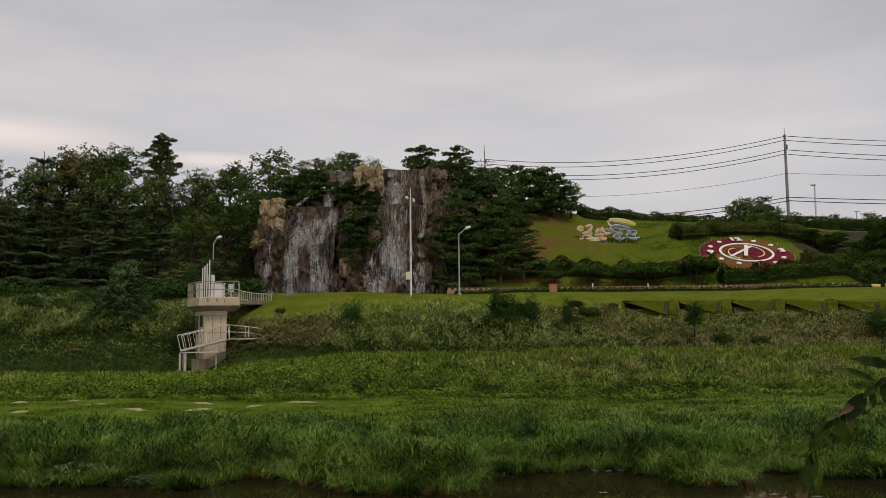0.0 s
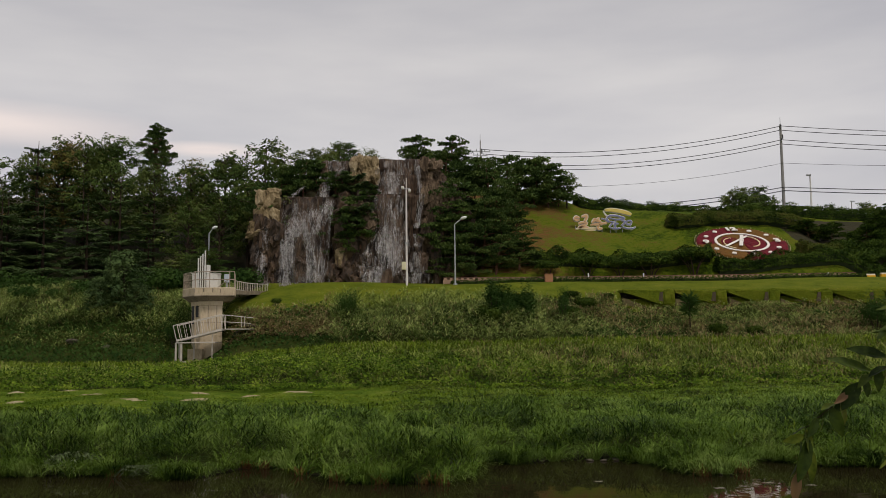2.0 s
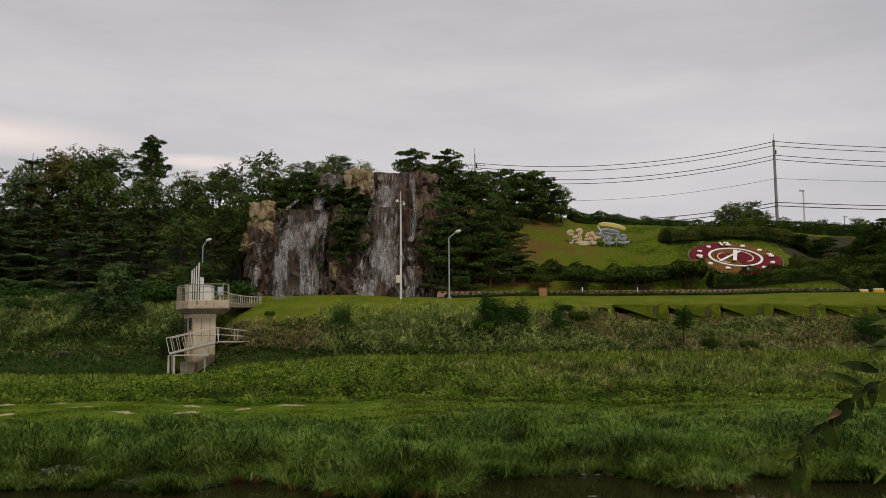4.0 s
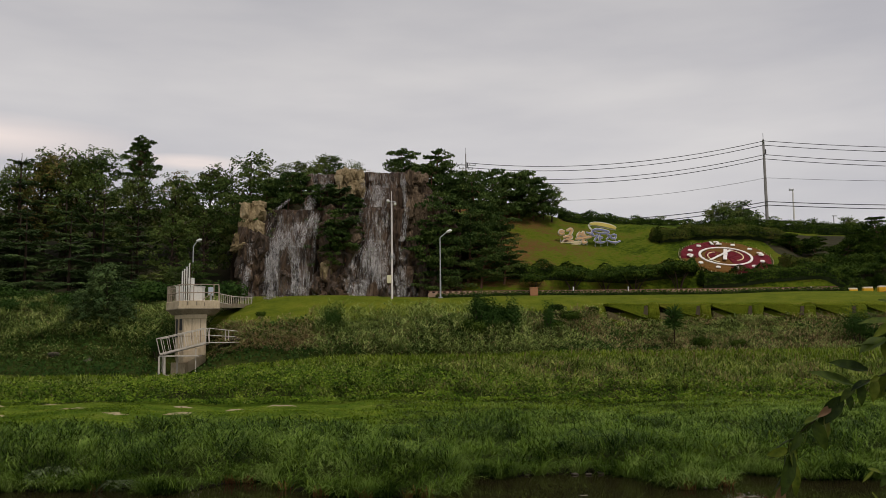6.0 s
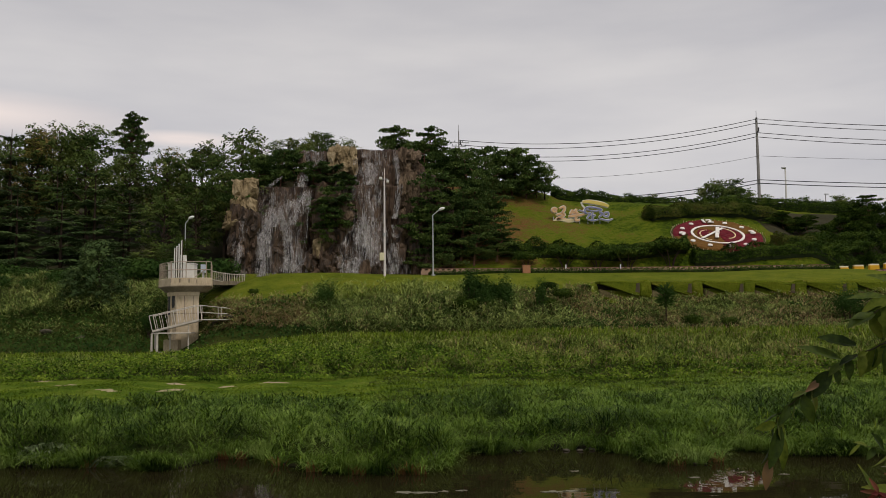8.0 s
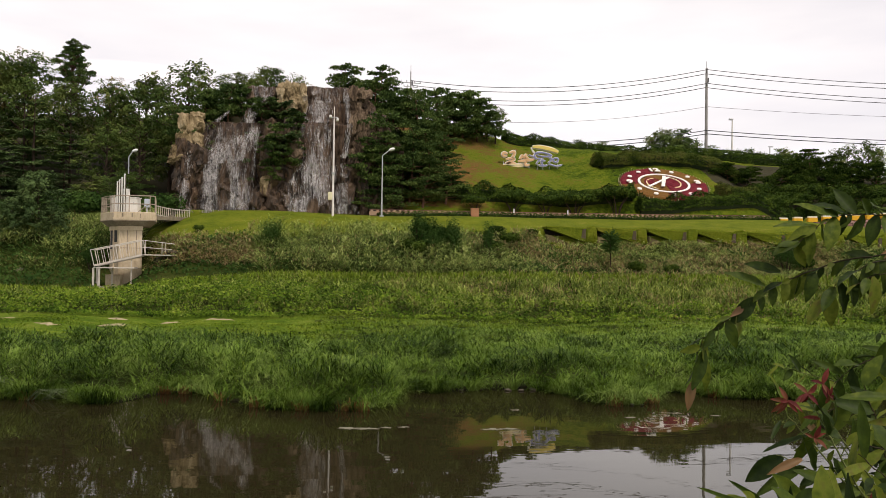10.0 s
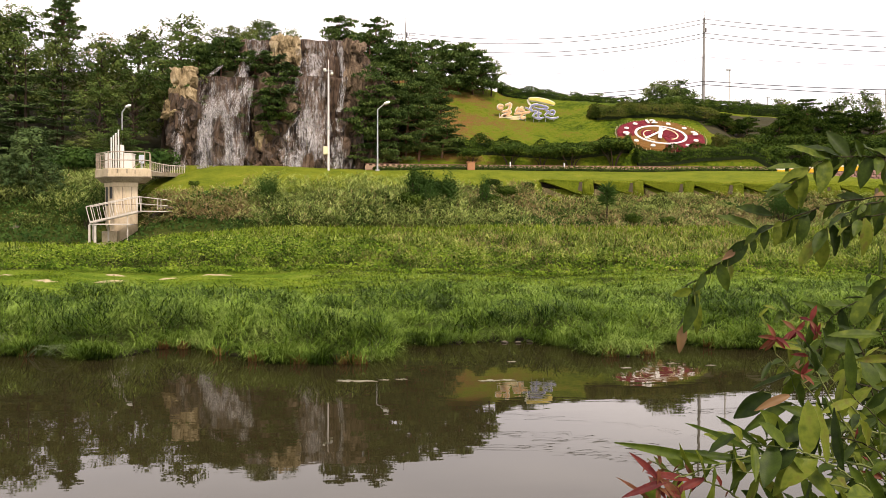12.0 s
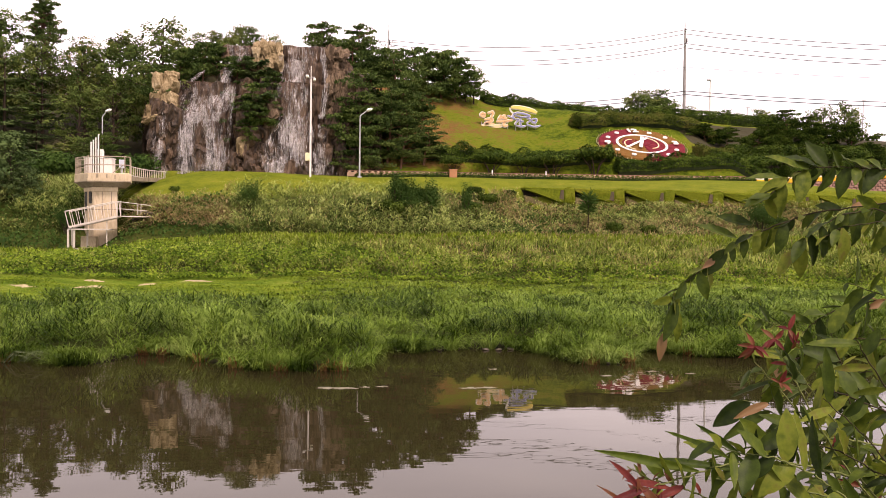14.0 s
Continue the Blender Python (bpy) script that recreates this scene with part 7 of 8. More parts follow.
    def cable(a, b, sag, r=0.028, label="dark overhead cable slung between power poles"):
        s = np.linspace(0, 1, 40)
        p = np.array(a)[None] * (1 - s)[:, None] + np.array(b)[None] * s[:, None]
        p[:, 2] -= sag * 4 * s * (1 - s)
        c = part("cable", tubes("cable", [(p, np.full(40, 1.4 * r))], 5), M_WIRE)
        tagged(c, label, "cable", "overhead cables")

    A, B, C = (39.1, 100.0), (5.3, 110.0), (92.0, 88.0)
    for dy, z1, z2, z3, sag in ((-0.2, 26.2, 25.95, 24.7, 1.45), (0.2, 25.8, 25.45, 24.2, 1.45), (-0.2, 24.6, 24.4, 22.9, 1.5), (0.2, 24.2, 23.95, 22.4, 1.5)):
        cable((A[0], A[1] + dy, z1), (B[0], B[1] + dy, z2), sag)
        cable((A[0], A[1] + dy, z1), (C[0], C[1] + dy, z3), 1.5)
    for z1, z2, z3, r in ((21.9, 21.6, 20.5, 0.014), (19.15, 19.3, 17.9, 0.034), (18.75, 18.6, 17.3, 0.036)):
        cable((A[0], A[1] - 0.2, z1), (B[0], B[1] - 0.2, z2), 1.3, r)
        cable((A[0], A[1] - 0.2, z1), (C[0], C[1] - 0.2, z3), 0.9, r)


build_poles()


# ---- flower clock ----
def build_clock():
    C = Vector((27.28, 80.0, 10.70))
    u = Vector((4.06, 0.05, 0.055))
    v = Vector((-0.08, 3.66, 1.79))
    R = 4.05
    u.normalize()
    v = (v - u * v.dot(u)).normalized()
    n = u.cross(v).normalized()
    m = Matrix((u, v, n)).transposed().to_4x4()
    m.translation = C + n * 0.12
    t = thing("flower_clock", m, "large round flower clock of crimson and amber bedding plants", "clock")

    def polar_bed(name, a0, a1, r0, r1, mat, z=0.0, seed=0, label=""):
        """A bed of low plants between two angles (from twelve o'clock, clockwise) and two radii."""
        na, nr = max(6, int(abs(a1 - a0) / 4)), max(4, int((r1 - r0) / 0.12))
        A, Rr = np.meshgrid(np.radians(np.linspace(a0, a1, na)), np.linspace(r0, r1, nr))
        x, y = Rr * np.sin(A), Rr * np.cos(A)
        h = z + 0.14 * vnoise(x * 6, y * 6, seed) + 0.05
        h[0, :] = h[-1, :] = z - 0.25
        h[:, 0] = h[:, -1] = z - 0.02
        V = np.stack([x, y, h], -1).reshape(-1, 3)
        i = np.arange(nr - 1)[:, None] * na + np.arange(na - 1)[None]
        return part(name, mesh_np(name, V, np.stack([i, i + 1, i + na + 1, i + na], -1).reshape(-1, 4)), mat, t, label)

    part("bed_base", beam(bmesh.new(), (0, 0, -0.9), (0, 0, -0.02), 2 * R + 0.1, sides=64), M_EARTH, t)
    ri = 0.56 * R
    for a0, a1, mat in ((-90, 2, M_FLOWER_RED), (2, 84, M_FLOWER_ORANGE), (84, 186, M_FLOWER_RED), (186, 270, M_FLOWER_ORANGE)):
        polar_bed("flower_bed", a0, a1, ri, R, mat, 0, a0 + 200)
    for a0, a1, mat in ((-95, 20, M_FLOWER_ORANGE), (20, 175, M_FLOWER_RED), (175, 265, M_FLOWER_ORANGE)):
        polar_bed("flower_bed", a0, a1, 0.02, ri - 0.05, mat, 0, a0 + 300)
    polar_bed("flower_bed", -100, -20, 0.5, ri - 0.35, M_FLOWER_RED, 0.05, 77)

    def flat_tube(name, pts, w, z, mat, h=0.06):
        bm = bmesh.new()
        pts = [Vector(p) for p in pts]
        rows = []
        for i, p in enumerate(pts):
            d = (pts[min(i + 1, len(pts) - 1)] - pts[max(i - 1, 0)]).normalized()
            s = Vector((-d.y, d.x)) * w / 2
            rows.append([bm.verts.new((p.x - s.x, p.y - s.y, z)), bm.verts.new((p.x + s.x, p.y + s.y, z)), bm.verts.new((p.x + s.x, p.y + s.y, z + h)), bm.verts.new((p.x - s.x, p.y - s.y, z + h))])
        for a, b in zip(rows, rows[1:]):
            for i in range(4):
                bm.faces.new((a[i], a[(i + 1) % 4], b[(i + 1) % 4], b[i]))
        for e in (rows[0], rows[-1]):
            if (pts[0] - pts[-1]).length > 0.05:
                bm.faces.new(e)
        return part(name, bm, mat, t)

    ring = [(ri * math.sin(a), ri * math.cos(a)) for a in np.linspace(0, 2 * math.pi, 73)]
    flat_tube("ring", ring, 0.22, 0.12, M_CLOCKWHITE)["label"] = "white painted ring"
    arc = [(0.55 + 1.0 * math.cos(a), 0.10 + 1.35 * math.sin(a)) for a in np.linspace(1.6, -1.5, 16)]
    flat_tube("swirl", arc, 0.10, 0.14, M_CREAM)
    arc = [(-0.75 + 0.9 * math.cos(a), -0.3 + 1.3 * math.sin(a)) for a in np.linspace(1.5, 4.4, 16)]
    flat_tube("swirl", arc, 0.10, 0.14, M_CREAM)
    flat_tube("minute_hand", [(-0.44 * R, -0.29 * R), (0.22 * R, 0.32 * R)], 0.22, 0.22, M_CLOCKWHITE)
    flat_tube("hour_hand", [(-0.13 * R, -0.33 * R), (0.10 * R, 0.33 * R)], 0.32, 0.30, M_CLOCKWHITE)
    part("hub", beam(bmesh.new(), (0, 0, 0.2), (0, 0, 0.40), 0.30, sides=12), M_CLOCKWHITE, t)
    for hour in range(12):
        a = hour * math.pi / 6
        x, y = 0.79 * R * math.sin(a), 0.79 * R * math.cos(a)
        if hour % 3:
            bm = bmesh.new()
            bmesh.ops.create_cone(bm, cap_ends=True, segments=16, radius1=0.23, radius2=0.20, depth=0.08, matrix=Matrix.Translation((x, y, 0.20)))
            part("hour_dot", bm, M_CLOCKWHITE, t)
        else:
            cu = bpy.data.curves.new("numeral", "FONT")
            cu.body = str(hour or 12)
            cu.size, cu.extrude, cu.offset = 1.12, 0.03, 0.05
            cu.align_x, cu.align_y = "CENTER", "CENTER"
            tmp = bpy.data.objects.new("numeral", cu)
            me = bpy.data.meshes.new_from_object(tmp)
            bpy.data.objects.remove(tmp)
            ob = part("numeral", me, M_CLOCKWHITE, t, "white numeral")
            ob.matrix_basis = Matrix.Translation((x, y, 0.26))
    bm = bmesh.new()
    stick = box(bm, (0, 0, 0.05), (0.035, 0.035, 0.34))
    me = bpy.data.meshes.new("stake")
    stick.to_mesh(me)
    stick.free()
    me.materials.append(M_CREAM)
    for i in range(72):
        a = i * math.pi / 36
        ob = new("stake", me)
        ob.parent = t
        ob.matrix_basis = Matrix.LocRotScale(((R + 0.08) * math.sin(a), (R + 0.08) * math.cos(a), 0.0), None, (1, 1, 1.0 if i % 6 == 0 else 0.45))


build_clock()


# ---- the sign on the hill ----
def build_sign():
    K = 0.0183
    base = Vector((16.15, 86.6, 13.74))
    t = thing("hillside_sign", (base.x, base.y, base.z - 1.0), "free-standing sign of peach, lilac and yellow bars on the turf", "sign")

    def P(p, out):
        return Vector(((p[0] - 200) * K, out, (110 - p[1]) * K + 1.0))

    def stroke(name, pts, w, mat, parent, out):
        pts = [P(p, out) for p in pts]
        ends = [pts[0] * 2 - pts[1]] + pts + [pts[-1] * 2 - pts[-2]]
        fine = []
        for a, b, c, e in zip(ends, ends[1:], ends[2:], ends[3:]):
            for k in range(6):
                f = k / 6
                fine.append(0.5 * (2 * b + (c - a) * f + (2 * a - 5 * b + 4 * c - e) * f ** 2 + (3 * b - a - 3 * c + e) * f ** 3))
        fine.append(pts[-1])
        bm = bmesh.new()
        rows = []
        for i, p in enumerate(fine):
            d = fine[min(i + 1, len(fine) - 1)] - fine[max(i - 1, 0)]
            d.normalize()
            f = i / (len(fine) - 1)
            s = Vector((-d.z, 0, d.x)) * w / 2 * (0.35 + 0.75 * math.sin(math.pi * (0.08 + 0.84 * f)) ** 0.7)
            q = Vector((0, 0.09, 0))
            rows.append([bm.verts.new(p - s - q), bm.verts.new(p + s - q), bm.verts.new(p + s + q), bm.verts.new(p - s + q)])
        for a, b in zip(rows, rows[1:]):
            for i in range(4):
                bm.faces.new((a[i], a[(i + 1) % 4], b[(i + 1) % 4], b[i]))
        bm.faces.new(rows[0][::-1])
        bm.faces.new(rows[-1])
        return part(name, bm, mat, parent)

    peach = ([(70, 88), (52, 83), (44, 92), (52, 101), (68, 97)], [(80, 83), (104, 76), (106, 90), (94, 112)], [(62, 119), (84, 113), (106, 116), (90, 129), (66, 140), (92, 138), (116, 140)], [(152, 90), (146, 104), (136, 116)], [(152, 98), (166, 110)], [(172, 86), (168, 102), (184, 112)], [(128, 127), (170, 122), (214, 117)], [(176, 124), (166, 140), (172, 149), (190, 144)])
    cream = ([(44, 152), (70, 145), (110, 147), (150, 146), (140, 154), (96, 160), (58, 160), (44, 153)],)
    lilac = ([(186, 92), (206, 100), (226, 112), (216, 92), (240, 76), (290, 84), (308, 94), (270, 99), (232, 92)], [(232, 110), (248, 112), (238, 124), (226, 140)], [(262, 104), (256, 128), (264, 148)], [(256, 124), (276, 121)], [(234, 144), (262, 150), (288, 144)], [(294, 106), (312, 110), (304, 122), (292, 132)], [(322, 106), (344, 108), (340, 126), (322, 124), (320, 110)], [(294, 138), (326, 148), (350, 147), (368, 140)])
    gold = ([(206, 48), (240, 48), (290, 56), (326, 66), (346, 74)],)
    white = ([(198, 50), (212, 74), (250, 98)],)
    for group, mat, w in ((peach, M_PEACH, 0.23), (cream, M_CREAM, 0.19), (lilac, M_BLUE, 0.12), (gold, M_GOLD, 0.36)):
        for s in group:
            o = stroke("bar_backing", s, w + 0.10, M_CLOCKWHITE, t, 0.0)
            stroke("bar_face", s, w * 0.85, mat, o, -0.12)
    for s in white:
        stroke("bar_backing", s, 0.14, M_CLOCKWHITE, t, 0.0)
    for x in (50, 100, 145, 190, 235, 265, 300, 345):
        gx = base.x + (x - 200) * K
        foot = float(land(gx, 86.75)) - (base.z - 1.0) - 0.1
        part("support_post", beam(bmesh.new(), ((x - 200) * K, 0.15, foot), ((x - 200) * K, 0.15, max(foot + 0.4, (110 - 130) * K + 1.0)), 0.06), M_GALV, t)


build_sign()


# ---- path rail, barrier and terraced edge ----
def build_path_edge():
    line = [(0.3, 72.2), (8, 72.6), (16, 73.2), (24, 74.0), (31, 74.8), (35.4, 75.6)]
    pts = np.array(line)
    seg = np.r_[0, np.cumsum(np.hypot(*np.diff(pts, axis=0).T))]
    t = thing("path_rail", (0.3, 72.2, 7.1), "long low pale rail on short posts over a salmon kerb", "rail")

    def at(s):
        x, y = float(np.interp(s, seg, pts[:, 0])), float(np.interp(s, seg, pts[:, 1]))
        return Vector((x - 0.3, y - 72.2, float(np.interp(s, seg, [7.2, 7.22, 7.26, 7.34, 7.44, 7.52])) - 7.1))
    step = 2.4
    s = 0.0
    while s < seg[-1] - 0.1:
        a, b = at(s), at(min(s + step, seg[-1]))
        part("kerb", beam(bmesh.new(), a + Vector((0, 0, -0.02)), b + Vector((0, 0, -0.02)), 0.30, 0.34), M_KERB, t)
        part("top_rail", beam(bmesh.new(), a + Vector((0, 0.1, 0.29)), b + Vector((0, 0.1, 0.29)), 0.11, 0.07), M_RAILTOP, t)
        s += step
    bm = bmesh.new()
    box(bm, (0, 0, 0.19), (0.20, 0.14, 0.17), 0, 0.02)
    me = bpy.data.meshes.new("post")
    bm.to_mesh(me)
    bm.free()
    me.materials.append(M_KERB)
    n = int(seg[-1] / 0.46)
    for i in range(n):
        ob = new("post", me)
        ob.parent = t
        ob.matrix_basis = Matrix.Translation(at(i * 0.46 + 0.2) + Vector((0, 0.1, 0)))
    # the paved path and its back kerb
    bm = bmesh.new()
    rows = []
    for k in np.linspace(0, seg[-1], 40):
        p = at(k) + Vector((0.3, 72.2, 7.1))
        rows.append([bm.verts.new((p.x, p.y + d, p.z + 0.06 + dz)) for d, dz in ((0.25, 0), (1.9, 0.02), (1.95, 0.14), (2.15, 0.14), (2.2, -0.5))])
    for a, b in zip(rows, rows[1:]):
        for j in range(4):
            bm.faces.new((a[j], b[j], b[j + 1], a[j + 1]))
    tagged(part("pavement", bm, M_KERB), "narrow salmon paved path along the hill foot", "pavement", kind="structure")
    b = thing("block_pillar", (8.8, 71.75, float(land(8.8, 71.75)) - 0.05), "squat terracotta brick pillar standing in the low hedge", "pillar")
    bm = bmesh.new()
    box(bm, (0, 0, 0.32), (0.62, 0.5, 0.62), 0, 0.03)
    part("body", bm, M_BRICKRED, b)
    part("cap", box(bmesh.new(), (0, 0, 0.66), (0.68, 0.56, 0.07), 0, 0.01), M_BRICKRED, b)
    for x in (16.8, 32.8, 12.2):
        y = float(np.interp(x, pts[:, 0], pts[:, 1]))
        q = thing("marker_post", (x, y - 0.05, 7.3), "small white marker post at the path rail", "post", "marker posts")
        part("post", box(bmesh.new(), (0, 0, 0.25), (0.10, 0.10, 0.5), 0, 0.02), M_WHITE, q)
    # yellow and white barrier blocks on a wall of pink blocks
    a0, a1 = Vector((34.8, 75.96, 7.05)), Vector((53.0, 74.6, 8.15))
    w = thing("block_wall", a0, "retaining wall of pinkish interlocking blocks below the barrier", "wall")
    d = a1 - a0
    hd = Vector((d.x, d.y, 0)).normalized()
    rz = math.atan2(hd.y, hd.x)
    nb = 42
    bm = bmesh.new()
    for i in range(8):
        f = i / 8
        p = d * f
        q = d * (i + 1) / 8
        mid = (p + q) / 2
        box(bm, (mid.x - math.sin(rz) * 0.25, mid.y + math.cos(rz) * 0.25, mid.z - 1.2), ((q - p).length, 0.5, 2.35), rz)
    part("backing", bm, M_MORTAR, w)
    bm = bmesh.new()
    box(bm, (0, 0, 0), (0.36, 0.16, 0.19), 0, 0.03)
    me = bpy.data.meshes.new("block")
    bm.to_mesh(me)
    bm.free()
    me.materials.append(M_PINKBLOCK)
    for r in range(6):
        for i in range(nb):
            f = (i + 0.5 + 0.5 * (r % 2)) / nb
            if f < 0.02 or f > 0.99:
                continue
            p = d * f
            ob = new("block", me)
            ob.parent = w
            ob.matrix_basis = Matrix.LocRotScale((p.x + math.sin(rz) * 0.03, p.y - math.cos(rz) * 0.03, p.z - 0.14 - 0.225 * r), Euler((0, 0, rz)), None)
    bm = bmesh.new()
    box(bm, (0, 0, 0.2), (0.86, 0.4, 0.42), 0, 0.05)
    me = bpy.data.meshes.new("body")
    bm.to_mesh(me)
    bm.free()
    me.materials.append(M_YELLOW)
    bm = bmesh.new()
    box(bm, (0, 0, 0.47), (0.82, 0.36, 0.13), 0, 0.03)
    me2 = bpy.data.meshes.new("top_band")
    bm.to_mesh(me2)
    bm.free()
    me2.materials.append(M_YWHITE)
    for i in range(14):
        p = a0 + d * ((i + 0.5) / 14)
        k = thing("barrier_block", Matrix.LocRotScale((p.x - math.sin(rz) * 0.2, p.y + math.cos(rz) * 0.2, p.z), Euler((0, 0, rz)), None), "yellow barrier block with a white top on the wall", "barrier", "barrier blocks along the road")
        part("body", me, None, k)
        part("top_band", me2, None, k, "white top")
    # saw-toothed lower edge of the lawn
    rng = np.random.default_rng(3)
    for i in range(9):
        x0 = 13.4 + 3.85 * i
        zt = 5.86 - 0.045 * i
        g = thing("terrace_notch", (x0, 65.6, zt), "saw-toothed turf terrace with a wall face coloured dark for shade", "terrace", "turf terraces")

        def wedge(name, quad, y0, y1, mat, round_by=0.0):
            bm = bmesh.new()
            f = [bm.verts.new((x, y0, z)) for x, z in quad]
            k = [bm.verts.new((x, y1, z)) for x, z in quad]
            bm.faces.new(f)
            bm.faces.new(k[::-1])
            m = len(quad)
            for j in range(m):
                bm.faces.new((f[j], k[j], k[(j + 1) % m], f[(j + 1) % m]))
            if round_by:
                bmesh.ops.bevel(bm, geom=bm.edges[:], offset=round_by, segments=3, affect="EDGES", profile=0.5)
                bmesh.ops.triangulate(bm, faces=[q for q in bm.faces if len(q.verts) > 4])
                bmesh.ops.subdivide_edges(bm, edges=[q for q in bm.edges if q.calc_length() > 0.5], cuts=3)
                for q in bm.verts:
                    n3 = Vector((q.co.x * 1.6 + x0, q.co.y * 1.6, q.co.z * 1.6))
                    q.co += Vector((0.10 * noise.noise(n3), 0.12 * noise.noise(n3 + Vector((9, 0, 0))), 0.10 * noise.noise(n3 + Vector((0, 9, 0)))))
            return part(name, bm, mat, g)
        wedge("turf_step", [(0, 0.0), (2.95, -1.0), (2.95, 0.06), (0, 0.18)], -0.38, 1.2, M_LAWN, 0.04)
        # recessed wall, coloured near black for the shade under the turf step
        wedge("wall_face", [(0, -0.46), (2.9, -1.45), (2.95, -0.99), (0, 0.0)], 0.15, 0.8, M_WALLSHADE)
        wedge("grass_foot", [(-0.1, -1.6), (2.9, -2.2), (2.9, -1.42), (0.3, -1.0), (0, -0.95)], -0.42, 0.6, M_LAWN, 0.05)
        wedge("clay_face", [(0.0, -1.5), (2.6, -2.0), (2.4, -1.28), (0.25, -0.54), (0, -0.40)], -0.36, 0.6, M_CLAY, 0.04)
        wedge("turf_cheek", [(2.95, -1.05), (3.85, -1.1), (3.85, 0.08), (3.5, 0.2), (2.95, 0.08)], -0.40, 1.0, M_LAWN, 0.16)
        wedge("marker_stub", [(2.60, -0.62), (2.93, -0.70), (2.93, 0.0), (2.72, 0.0)], -0.42, 0.3, M_POST)
    # blades on the terraces
    n = 9000
    x = rng.uniform(13.4, 46, n)
    f = np.mod(x - 13.4, 3.85)
    k = np.floor((x - 13.4) / 3.85)
    zt = 5.86 - 0.045 * k
    z = zt + np.where(f < 2.95, np.interp(f, [0, 2.95], [0.17, 0.05]), np.interp(f, [2.95, 3.5, 3.85], [0.08, 0.22, 0.1]))
    y = 65.6 + rng.uniform(-0.45, 0.9, n)
    base = np.stack([x, y, z - 0.02], 1)
    stuff("terrace_blades", blades("terrace_blades", base, rng.uniform(0.06, 0.16, n), rng.uniform(0.03, 0.06, n), rng.uniform(0, 6.28, n), rng.uniform(0.3, 1.1, n), rng), M_LAWNBLADE, "short green turf on the terrace edges", "grass")


build_path_edge()


